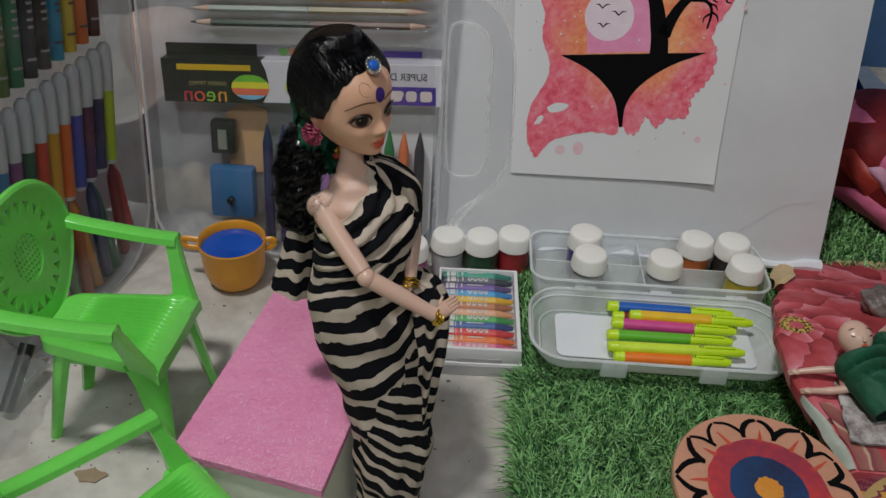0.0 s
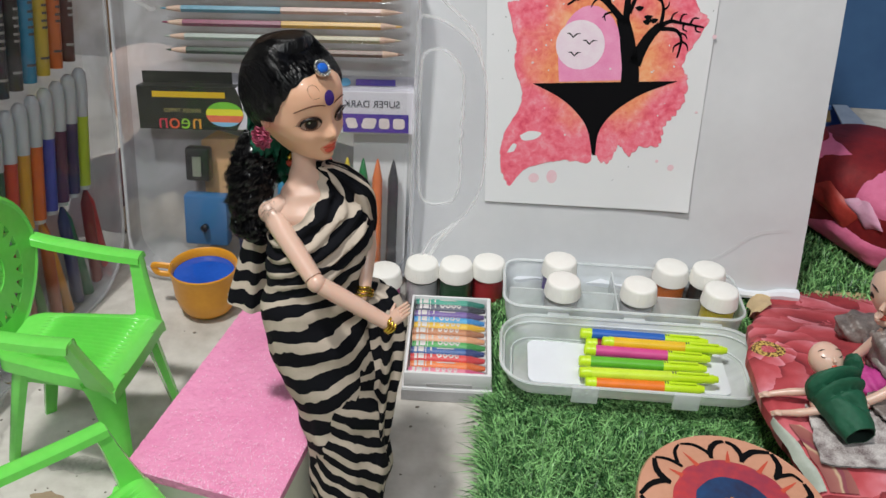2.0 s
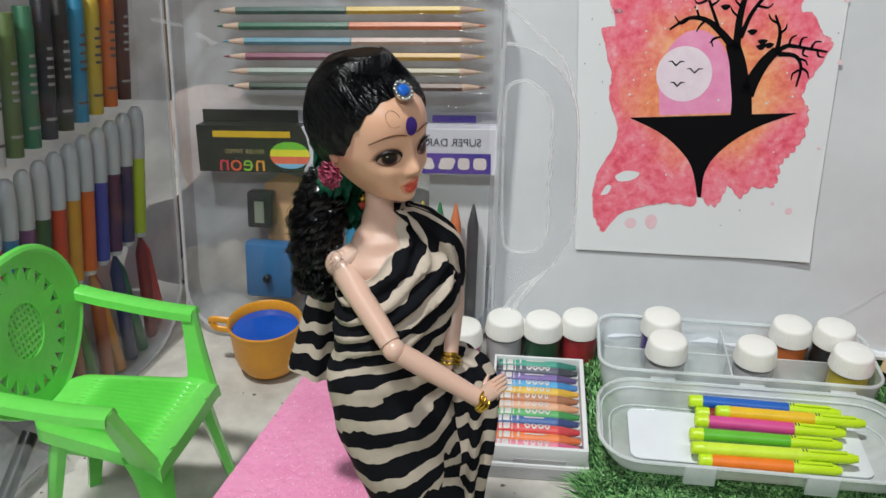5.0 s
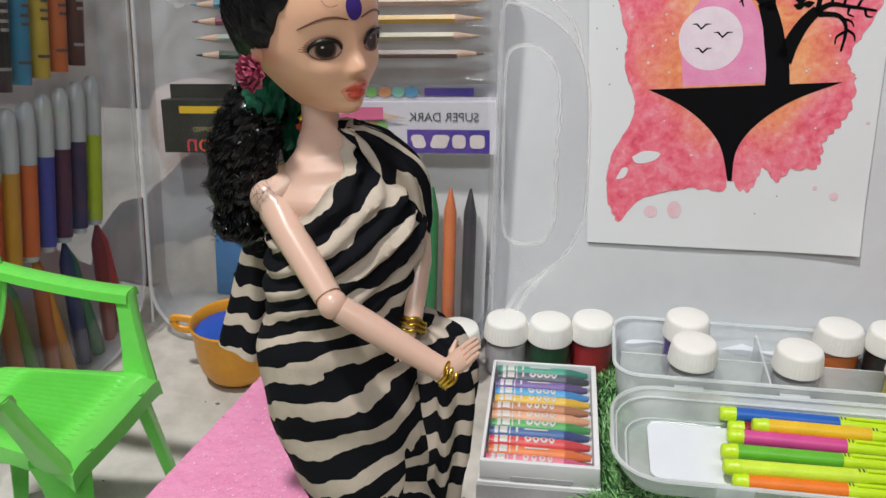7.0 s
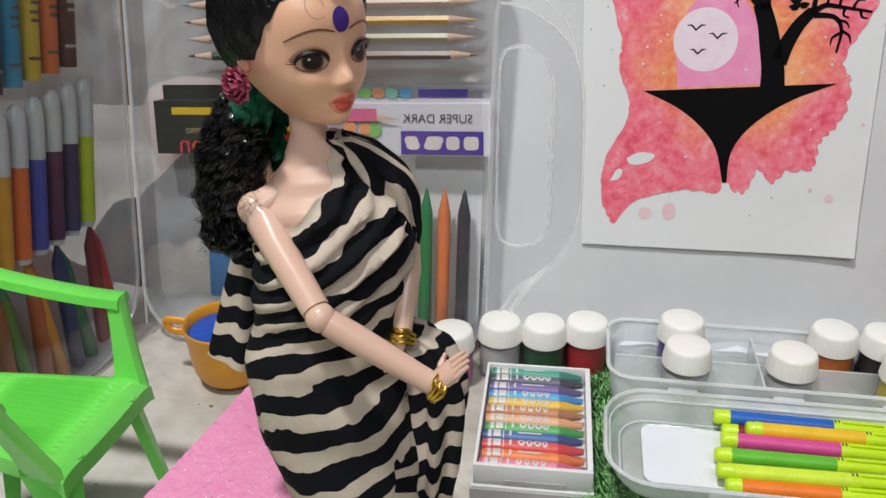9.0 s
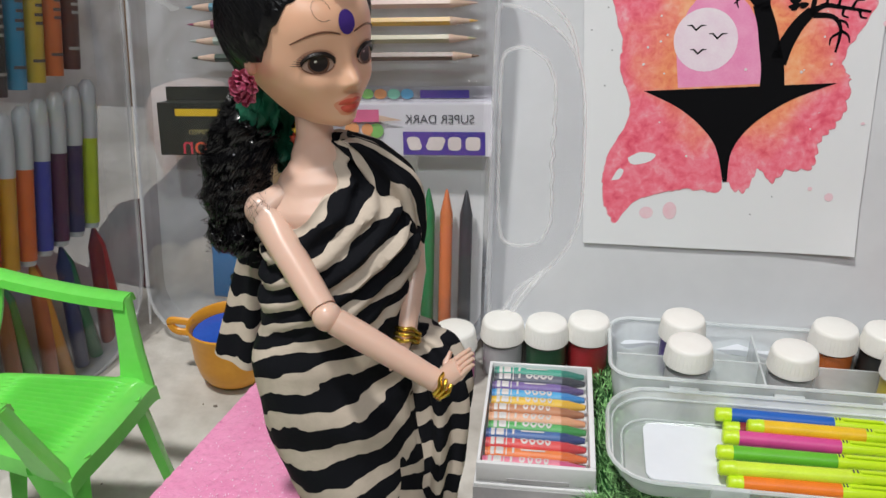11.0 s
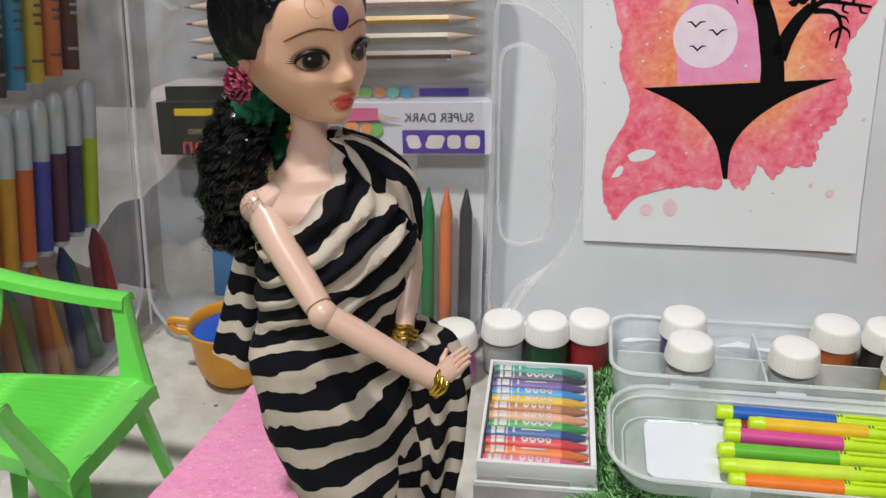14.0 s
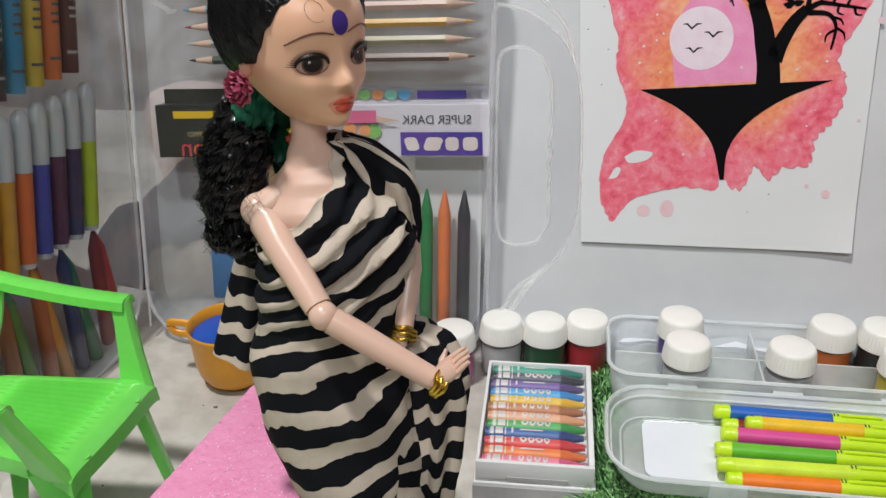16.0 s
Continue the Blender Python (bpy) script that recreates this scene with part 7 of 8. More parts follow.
def behind():
    ob = thing("cloth_bag", "red and pink patchwork cloth bag standing on the grass", "bag", m=pose(0.3810, 0.6370, 0.0405, 0, 0, -62))
    rad, pw = Vector((0.090, 0.060, 0.0405)), 3.0

    def puff(d, p):
        k = sum(abs(d[q]) ** pw for q in range(3)) ** (-1 / pw)
        return Vector((d[q] * rad[q] * k for q in range(3))) * (1 + 0.022 * noise.noise(d * 4) + 0.010 * math.sin(11 * d.x + 5 * d.z) + 0.012 * abs(noise.noise(d * 9)))

    bm = bmesh.new()
    ball(bm, (0, 0, 0), rad, 0, None, 40, puff)
    part("body", bm, MAT["red_bag"], ob, "dark red cloth body", smooth=70)
    for mk, lab, (a, b, c, d) in (("pink_bag", "pink cloth patch", ((-0.99, -0.55, 0.46), (-0.72, -0.90, 0.52), (-0.62, -0.66, 0.96), (-0.92, -0.25, 0.94))),
                                  ("pink_bag", "pink cloth patch", ((-0.46, -0.95, 0.30), (-0.10, -0.95, 0.22), (-0.10, -0.40, 0.98), (-0.50, -0.46, 0.98))),
                                  ("pink_bag", "pink cloth patch", ((-0.74, -0.92, -0.80), (-0.20, -0.95, -0.92), (-0.20, -0.98, -0.18), (-0.56, -0.98, -0.16))),
                                  ("pale_scrap", "pale lilac cloth scrap", ((-0.50, -1.03, 0.34), (-0.36, -1.03, 0.02), (-0.28, -1.03, 0.16), (-0.40, -1.00, 0.62))),
                                  ("red_scrap", "bright red cloth scrap", ((-0.72, -1.00, 0.08), (-0.46, -1.02, -0.22), (-0.40, -1.02, 0.20), (-0.60, -0.98, 0.50)))):
        bm = bmesh.new()
        a, b, c, d = Vector(a), Vector(b), Vector(c), Vector(d)
        rows = []
        for q in range(17):
            v = q / 16
            row = []
            for h in range(17):
                u = h / 16
                p = a.lerp(b, u).lerp(d.lerp(c, u), v)
                p.x = -1 + (p.x + 1) * 2.1
                swell = (1 - (2 * u - 1) ** 4) * (1 - (2 * v - 1) ** 4)
                row.append(puff(p, p) * (0.990 + 0.045 * swell + 0.010 * math.sin(9 * u + 5 * v) + (0.02 if mk != "pink_bag" else 0)))
            rows.append(row)
        loft(bm, rows, 0, False)
        part("patch", bm, MAT[mk], ob, lab, smooth=70)
    bm = bmesh.new()
    fm = Matrix.Translation((-0.0640, -0.0340, 0.0385)) @ Matrix.Rotation(radians(-12), 4, "Z") @ Matrix.Rotation(radians(10), 4, "Y")
    ball(bm, (0, 0, 0), (0.0170, 0.0110, 0.0060), 0, fm, 18)
    part("flap", bm, MAT["red_bag"], ob, "dark red cloth flap", smooth=70)
    bx = thing("printed_box", "open blue printed card box with white rim", "box", m=pose(0.373, 0.771, 0))
    bm = bmesh.new()
    box(bm, (-0.03, 0, 0), (0.0430, 0.0015, 0.036), 0, 0.0005)
    box(bm, (-0.03, 0.0700, 0), (0.0400, 0.0715, 0.036), 0, 0.0005)
    plate(bm, [(0.0415, 0.0015), (0.0430, 0.0015), (0.0400, 0.0700), (0.0385, 0.0700)], 0, 0.036)
    box(bm, (-0.03, 0.0015, 0.0), (0.0385, 0.0700, 0.0015))
    part("box_body", bm, MAT["blue_box"], bx)
    bm = bmesh.new()
    plate(bm, [(0.0170, 0.0), (0.0440, 0.001), (0.0395, 0.0705), (0.0250, 0.0700)], 0.0362, 0.0374)
    part("lid", bm, MAT["pale_card"], bx, "pale printed rim flap")
    bm = bmesh.new()
    box(bm, (0.010, -0.0012, 0.006), (0.030, -0.0004, 0.029))
    part("label_panel", bm, MAT["rust_label"], bx, "rust-red and tan label", smooth=0)
    bm = bmesh.new()
    plate(bm, [(-0.02, 0.040), (0.0165, 0.042), (0.0235, 0.068), (-0.02, 0.068)], 0.030, 0.0320)
    part("yellow_flap", bm, MAT["mustard"], bx, "yellow flap")
    ob = thing("beige_pot", "round beige plastic pot behind the frosted case", "pot", m=pose(-0.2545, 0.724, 0))
    bm = bmesh.new()
    lathe(bm, [(0.022, 0), (0.026, 0.003), (0.032, 0.040), (0.036, 0.062), (0.0350, 0.080), (0.029, 0.092), (0.0150, 0.097), (0.004, 0.0975)], 40)
    part("body", bm, MAT["beige"], ob)
    bm = bmesh.new()
    for k in range(4):
        ball(bm, (-0.208 + 0.022 * k, 0.566 + 0.005 * math.sin(k * 2), 0.018 + 0.003 * (k % 2)), (0.017, 0.013, 0.019), 0, None, 14, lambda d, p: p * (1 + 0.12 * noise.noise(d * 3)))
    # stands for dark clutter behind the case; also darkens its lower half
    heap = bmesh.new()
    rows = []
    for j in range(21):
        v = j / 20
        rows.append([(-0.275 + 0.26 * i / 40, 0.572 + 0.09 * v + 0.008 * noise.noise((i * 0.2, j * 0.2, 3)), 0.003 + (0.080 + 0.026 * noise.noise((i * 0.13, 1, 7))) * math.sin(math.pi * v) ** 0.6 * math.sin(math.pi * (0.04 + 0.92 * i / 40)) ** 0.5 + 0.006 * noise.noise((i * 0.4, j * 0.4, 5))) for i in range(41)])
    loft(heap, rows, 0, False)
    solid("dark_heap", heap, MAT["heap"], "dark mottled heap lying behind the case", "cloth", smooth=60)
    # unseen dark heap, added to darken the view through the side half
    side = bmesh.new()
    rows = []
    for j in range(25):
        v = j / 24
        rows.append([(-0.395 + 0.125 * i / 24 + 0.030 * v + 0.006 * noise.noise((i * 0.3, j * 0.3, 8)), 0.30 + 0.25 * v, 0.003 + (0.085 + 0.03 * noise.noise((i * 0.15, j * 0.15, 2))) * math.sin(math.pi * min(1.0, 0.06 + 0.9 * v)) ** 0.5 * math.sin(math.pi * (0.04 + 0.92 * i / 24)) ** 0.5 + 0.007 * noise.noise((i * 0.4, j * 0.4, 12))) for i in range(25)])
    loft(side, rows, 0, False)
    solid("dark_heap", side, MAT["heap"], "dark heap added beside the case to dim what shows through", "cloth", smooth=60)
    solid("crumpled_paper", bm, MAT["cream_cloth"], "crumpled pale paper lying behind the case", "paper", smooth=70)
    bm = bmesh.new()
    rows = []
    for j in range(25):
        v = j / 24
        rows.append([(-0.290 + 0.075 * i / 24 + 0.006 * noise.noise((i * 0.3, j * 0.3, 9)), 0.31 + 0.085 * v + 0.006 * noise.noise((i * 0.35, j * 0.3, 2)), 0.002 + 0.045 * math.sin(math.pi * min(1, v * 1.15)) ** 0.7 * math.sin(math.pi * (0.08 + 0.84 * i / 24)) + 0.007 * (0.5 + noise.noise((i * 0.5, j * 0.5, 6)))) for i in range(25)])
    loft(bm, rows, 0, False)
    solid("plastic_packet", bm, MAT["packet"], "crumpled clear plastic packet lying on the floor", "packet", smooth=30)
    bm = bmesh.new()
    tube(bm, [(-0.232, 0.340, 0.006), (-0.2275, 0.372, 0.030)], [0.004, 0.0045], 12)
    solid("black_marker", bm, colour("black_plastic", (0.012, 0.012, 0.013), 0.3), "black marker pen in the clear packet", "marker")
    bm = bmesh.new()
    plate(bm, [(0.0085 * math.cos(t) * (1 + 0.2 * math.sin(3 * t) + 0.08 * math.sin(11 * t)), 0.0045 * math.sin(t) * (1 + 0.15 * math.sin(5 * t))) for t in [radians(15 * k) for k in range(24)]], 0.0004, 0.0012)
    solid("paint_flake", bm, colour("flake_tan", (0.40, 0.30, 0.20), 0.8), "loose tan flake lying on the cement", "flake", m=pose(-0.1695, 0.304, 0), smooth=0)


MAT["packet"] = clear_mat("crumpled_packet", (0.96, 0.96, 0.96), 0.22, 0.08, (0.75, 0.76, 0.78))
behind()


# ---------------------------------------------------------------- the standing doll
def standing_doll():
    bm = bmesh.new()
    SKIN, HAIR, CLOTH, GOLD, BINDI, LIPS, EYE, FLOWER, GEM, SILVER, RIBBON, WHITE, BROW, FACE, CURL, SHADE, SMEAR = range(17)
    lat = Vector((0.86, 0.5, 0)).normalized()
    fwd = Vector((0.5, -0.86, 0)).normalized()
    # body: height, centre x, centre y, half width, half depth
    keys = [(0.000, -0.0070, 0.2960, 0.0104, 0.0095), (0.025, -0.0066, 0.2985, 0.0118, 0.0110), (0.041, -0.0062, 0.2998, 0.0148, 0.0130), (0.057, -0.0056, 0.3028, 0.0168, 0.0145), (0.072, -0.0076, 0.3057, 0.0174, 0.0150), (0.087, -0.0107, 0.3085, 0.0186, 0.0160), (0.105, -0.0150, 0.3120, 0.0208, 0.0175),
            (0.125, -0.0192, 0.3158, 0.0232, 0.0180), (0.143, -0.0205, 0.3192, 0.0230, 0.0165), (0.156, -0.0199, 0.3216, 0.0205, 0.0145), (0.174, -0.0175, 0.3250, 0.0198, 0.0155), (0.185, -0.0180, 0.3271, 0.0198, 0.0118), (0.193, -0.0205, 0.3287, 0.0145, 0.0085), (0.1985, -0.0230, 0.3297, 0.0082, 0.0062), (0.205, -0.0240, 0.3310, 0.0054, 0.0052), (0.219, -0.0245, 0.3335, 0.0052, 0.0050)]

    def at(z, a, grow=0.0):
        cx, cy, w, d = interp(keys, z)
        return Vector((cx, cy, z)) + lat * (w + grow) * math.cos(a) - fwd * -(d + grow) * math.sin(a)

    # bare chest, shoulders and neck
    seg = 40
    loft(bm, [[at(z, 2 * math.pi * k / seg, -0.0016 * max(0.0, min(1.0, (0.186 - z) / 0.006)) - 0.0004) for k in range(seg)] for z in [0.174 + 0.045 * i / 26 for i in range(27)]], SKIN, True, True)

    # wrapped cloth: a tube whose upper edge slants from one shoulder to under the other arm
    def top_edge(a):
        d = (math.degrees(a) + 60) % 360 - 60
        return interp([(-60, 0.2030), (40, 0.2050), (70, 0.1985), (100, 0.1915), (140, 0.1835), (178, 0.1765), (205, 0.1755), (250, 0.188), (300, 0.2030)], d)[0]

    seg, rows = 176, 150
    rings, uvs = [], []
    for i in range(rows + 1):
        t = i / rows
        ring, uv = [], []
        for k in range(seg):
            a = 2 * math.pi * k / seg
            z = 0.003 + t * (top_edge(a) - 0.003) + 0.0022 * (1 - t) ** 12 * math.sin(3 * a)
            low = max(0.0, 1 - z / 0.11)
            c = math.cos(a - radians(48))
            pleat = math.exp(-((a - radians(52)) / 0.50) ** 2) if a < math.pi * 1.4 else math.exp(-((a - 2 * math.pi - radians(52)) / 0.50) ** 2)
            fold = 0.0016 * pleat * math.sin(a * 17 + z * 30) * min(1, low * 2.5 + 0.15)
            fold += 0.0009 * low * math.sin(a * 9 + z * 60) + 0.0022 * low ** 3
            chest = max(0.0, min(1.0, (z - 0.148) / 0.02))
            slant = z - 0.75 * (math.cos(a) * 0.02)
            fold += 0.0011 * chest * math.sin(slant * 900)
            fold += 0.0007 * noise.noise((math.cos(a) * 3, math.sin(a) * 3, z * 60)) + 0.0006 * math.sin(z * 210 + 3 * math.cos(a))
            edge = interp([(0.0, 260.0), (0.050, 212.0), (0.068, 160.0), (0.088, 122.0), (0.112, 96.0), (0.140, 70.0), (0.30, 40.0)], z)[0]
            deg = (math.degrees(a) + 60) % 360 - 60
            fold += 0.0009 * math.exp(-((deg - edge) / 26.0) ** 2) * (z < 0.135)
            p = at(z, a, 0.0016 + fold)
            ring.append(p)
            v = z + 0.0030 * math.sin(2 * a + 40 * z) + -0.0105 * (1 - chest) * math.cos(a - radians(30)) * min(1, z / 0.03)
            v += 0.0055 * pleat * abs(((a * 17 + z * 30) / math.pi) % 2 - 1) * min(1, low * 2.0)
            v -= chest * 0.72 * (math.cos(a) * 0.020 - 0.006)
            uv.append((a / 6.283, v / 0.0106))
        rings.append(ring)
        uvs.append(uv)
    loft(bm, rings, CLOTH, True, False, uvs)
    loft(bm, [rings[-1], [p.lerp(at(p.z, 2 * math.pi * k / seg, -0.001), 0.9) for k, p in enumerate(rings[-1])]], CLOTH, True, False, [uvs[-1], uvs[-1]])

    # the pleated front panel, tucked under the wrap along a slanting edge
    rg, uvl = [], []
    for i in range(111):
        z = 0.002 + 0.130 * i / 110
        edge = interp([(0.0, 260.0), (0.050, 212.0), (0.068, 160.0), (0.088, 122.0), (0.112, 96.0), (0.140, 70.0)], z)[0]
        ring, uv = [], []
        for k in range(121):
            deg = -34 + (edge + 34) * k / 120
            a = radians(deg)
            low = max(0.0, 1 - z / 0.11)
            pleat = math.exp(-((deg - 52) / 30.0) ** 2)
            step = 0.0013 * max(0.0, math.sin(radians(deg) * 7.0 + 14 * z)) ** 0.5 * math.exp(-((deg - 60) / 55.0) ** 2)
            fold = 0.0022 * low ** 3 + 0.0010 * low * math.sin(a * 9 + z * 60) + step * min(1.0, low * 1.6 + 0.2) + 0.0006 * math.sin(z * 210 + 3 * math.cos(a))
            hem = 0.0030 * (1 - i / 110) ** 10 * math.sin(5 * a)
            ring.append(at(max(z + hem, 0.0012), a, 0.0026 + fold - 0.0012 * (i / 110) ** 6))
            v = z + 0.0165 * math.cos(a - radians(24)) * min(1, z / 0.03 + 0.4) + 0.0045 + 0.0038 * pleat * math.floor((math.radians(deg) * 7.0 + 14 * z) / (2 * math.pi)) + 0.0020 * math.sin(2 * a + 40 * z)
            uv.append((a / 6.283, v / 0.0106))
        rg.append(ring)
        uvl.append(uv)
    loft(bm, rg, CLOTH, False, False, uvl)

    def drape(path, widths, depths, across, n, folds, amp, v0, period=0.0106, shift=0.0, along=1.0):
        """A hanging length of cloth, folded across its width."""
        pts = smooth_path(path, 8)
        rg, uvl = [], []
        run = 0.0
        for i, p in enumerate(pts):
            if i:
                run += (p - pts[i - 1]).length
            f = i / (len(pts) - 1)
            w = interp([(q / (len(widths) - 1), x) for q, x in enumerate(widths)], f)[0]
            d = interp([(q / (len(depths) - 1), x) for q, x in enumerate(depths)], f)[0]
            ring, uv = [], []
            for k in range(n):
                a = 2 * math.pi * k / n
                off = amp * math.sin(folds * a + i * 0.12)
                ring.append(p + across * (w + off) * math.cos(a) + across.cross(Vector((0, 0, 1))) * (d + off) * math.sin(a))
                uv.append((a, (v0 + run * along + shift * math.cos(a) + 0.0006 * math.sin(folds * a)) / period))
            rg.append(ring)
            uvl.append(uv)
        loft(bm, rg, CLOTH, True, True, uvl)

    # the loose end behind the back, the gathered cloth at the wrist and the fall over the far shoulder
    drape([(-0.0400, 0.3385, 0.178), (-0.0475, 0.3390, 0.162), (-0.0530, 0.3360, 0.145), (-0.0580, 0.3315, 0.1270)], [0.006, 0.0065, 0.0075, 0.0090], [0.004, 0.0045, 0.0045, 0.0050], Vector((0.93, -0.25, -0.26)), 40, 5, 0.0008, 0.003, shift=0.002)
    drape([(-0.001, 0.3265, 0.1470), (0.0055, 0.3245, 0.1430), (0.0100, 0.3190, 0.1310), (0.0090, 0.3140, 0.1130), (0.0065, 0.3090, 0.0950), (0.0050, 0.3035, 0.0600)], [0.005, 0.0075, 0.0080, 0.0070, 0.006, 0.004], [0.005, 0.007, 0.008, 0.008, 0.008, 0.006], Vector((0.9, 0.43, 0)), 40, 6, 0.0017, 0.0, shift=0.003)
    drape([(-0.0175, 0.3330, 0.2035), (-0.0115, 0.3330, 0.2000), (-0.0050, 0.3340, 0.1910), (-0.0030, 0.3335, 0.1780), (-0.0035, 0.3290, 0.1630)], [0.0035, 0.0055, 0.0074, 0.0074, 0.0055], [0.0040, 0.0060, 0.0078, 0.0072, 0.005], Vector((0.55, -0.83, 0)), 72, 7, 0.0010, 0.004, shift=0.0230, along=0.45)

    # arms with ball elbows, fingers and bangles
    def hand(p, d, n, flip):
        d, n = Vector(d).normalized(), Vector(n).normalized()
        s = d.cross(n)
        tube(bm, [p, p + d * 0.003, p + d * 0.0062], [0.0026, 0.0034, 0.0033], 10, SKIN, 0.55, n)
        for q in range(4):
            o = p + d * 0.0055 + s * (q - 1.5) * 0.0016
            tube(bm, [o, o + d * 0.003 + n * 0.0003 * q, o + d * (0.0062 - 0.0005 * abs(q - 1.3)) + n * 0.001 * (q * 0.4)], [0.00085, 0.0008, 0.0005], 6, SKIN)
        tube(bm, [p + d * 0.001, p + d * 0.003 + s * 0.0035 * flip, p + d * 0.0055 + s * 0.0052 * flip], [0.0011, 0.001, 0.0006], 6, SKIN)

    # she stands straighter than the lengths above
    for v in bm.verts:
        v.co = Vector((v.co.x + 0.0015 + 0.0018 * max(0.0, 1 - abs(v.co.z - 0.10) / 0.07), v.co.y - 0.0045 - 0.0145 * v.co.z / 0.2, v.co.z * 1.012))
    sh, el, wr = Vector((-0.0352, 0.2998, 0.1890)), Vector((-0.0131, 0.2803, 0.1690)), Vector((0.0155, 0.2802, 0.1516))
    ball(bm, sh, (0.0046, 0.0046, 0.0047), SKIN, None, 18)
    tube(bm, [sh + Vector((0.0060, 0.0045, 0.0030)), sh, sh.lerp(el, 0.12), sh.lerp(el, 0.35), sh.lerp(el, 0.75), sh.lerp(el, 0.93)], [0.0040, 0.0045, 0.0045, 0.0044, 0.0040, 0.0037], 24, SKIN)
    ball(bm, el, (0.0039, 0.0039, 0.0039), SKIN, None, 18)
    fore = [el.lerp(wr, 0.07), el.lerp(wr, 0.3), el.lerp(wr, 0.6), el.lerp(wr, 0.85), el.lerp(wr, 0.97)]
    tube(bm, fore, [0.0036, 0.0037, 0.0034, 0.0031, 0.0031], 24, SKIN)
    ball(bm, wr, (0.0030, 0.0030, 0.0030), SKIN, None, 14)
    hand(wr + Vector((0.0010, 0, 0.0010)), (0.70, 0.02, 0.66), (-0.5, -0.6, 0.55), -1)
    s2, e2, w2 = Vector((0.0005, 0.3194, 0.1847)), Vector((0.0030, 0.3139, 0.1660)), Vector((0.0027, 0.3020, 0.1522))
    tube(bm, [s2, s2.lerp(e2, 0.5), e2], [0.0042, 0.0040, 0.0035], 18, SKIN)
    ball(bm, e2, (0.0036, 0.0036, 0.0036), SKIN, None, 14)
    tube(bm, [e2, e2.lerp(w2, 0.5), w2], [0.0035, 0.0033, 0.0029], 18, SKIN)
    hand(w2, (-0.35, -0.45, -0.8), (-0.6, -0.7, 0.3), 1)
    for p, d in ((wr, (wr - el).normalized()), (w2, (w2 - e2).normalized())):
        q = d.to_track_quat("Z", "Y").to_matrix().to_4x4()
        for o, tip in ((0.0002, -0.22), (0.0013, -0.06), (0.0024, 0.12)):
            m = Matrix.Translation(p + d * o) @ q @ Matrix.Rotation(tip, 4, "X")
            tube(bm, [m @ Vector((0.0039 * math.cos(t), 0.0036 * math.sin(t), 0.0003 * math.sin(5 * t))) for t in [radians(15 * k) for k in range(25)]], 0.0006, 6, GOLD, caps=False)
    # head: x forward, y to its left, z up
    yaw, nod = radians(-36.6), radians(2.5)
    f3 = Vector((math.cos(yaw) * math.cos(nod), math.sin(yaw) * math.cos(nod), math.sin(nod)))
    l3 = Vector((0, 0, 1)).cross(f3).normalized()
    hm = frame_of((-0.0245, 0.3149, 0.2308), f3, l3)
    # level: half width, front, back
    SKULL = [(-0.0204, 0.0020, 0.0132, -0.0060), (-0.0196, 0.0048, 0.0150, -0.0010), (-0.0178, 0.0068, 0.0161, 0.0026), (-0.0150, 0.0094, 0.0168, 0.0062), (-0.0115, 0.0121, 0.0174, 0.0108), (-0.0075, 0.0146, 0.0177, 0.0156),
             (-0.0030, 0.0162, 0.0176, 0.0178), (0.0015, 0.0164, 0.0181, 0.0187), (0.0065, 0.0163, 0.0185, 0.0190), (0.0110, 0.0154, 0.0172, 0.0180), (0.0160, 0.0128, 0.0138, 0.0152), (0.0200, 0.0084, 0.0090, 0.0104), (0.0222, 0.0028, 0.0030, 0.0036)]

    def skull(u):
        for a, b, c, d in zip(SKULL[:1] + SKULL, SKULL, SKULL[1:], SKULL[2:] + SKULL[-1:]):
            if u <= c[0]:
                break
        t = max(0.0, min(1.0, (u - b[0]) / (c[0] - b[0])))
        return [0.5 * (2 * q + (r - p) * t + (2 * p - 5 * q + 4 * r - w) * t * t + (3 * q - p - 3 * r + w) * t ** 3) for p, q, r, w in zip(a[1:], b[1:], c[1:], d[1:])]

    def bell(x, w):
        return math.exp(-(x / w) ** 2)

    def relief(l, u):
        """How far nose, lips, chin and eye hollows stand out of the smooth face."""
        ridge = 0.0031 * bell(l, 0.0019 + 0.00055 * max(0.0, min(1.0, (0.001 - u) / 0.008))) * (bell(u + 0.0079, 0.0030) if u > -0.0079 else bell(u + 0.0079, 0.0013))
        ridge += 0.0010 * bell(l, 0.0018) * bell(u + 0.0025, 0.0040)
        wings = 0.0009 * bell(abs(l) - 0.0022, 0.0010) * bell(u + 0.0088, 0.0012)
        lips = 0.0012 * bell(l, 0.0030) * (bell(u + 0.0127, 0.0010) + 1.1 * bell(u + 0.0147, 0.0011)) - 0.0004 * bell(l, 0.0028) * bell(u + 0.0137, 0.0005)
        chin = 0.0010 * bell(l, 0.0040) * bell(u + 0.0180, 0.0018)
        hollow = -0.0011 * bell(abs(l) - 0.0072, 0.0040) * bell(u + 0.0025, 0.0034)
        cheek = 0.0012 * bell(abs(l) - 0.0095, 0.0040) * bell(u + 0.0085, 0.0042)
        return ridge + wings + lips + chin + hollow + cheek

    def round_at(u, a, grow=0.0):
        w, fr, bk = skull(u)
        c, s = math.cos(a), math.sin(a)
        n = 2.15
        k = (abs(c) ** n + abs(s) ** n) ** (-1 / n)
        f = (fr + grow) * k * c if c > 0 else (bk + grow) * k * c
        return Vector((f, (w + grow) * k * s, u))

    rings = []
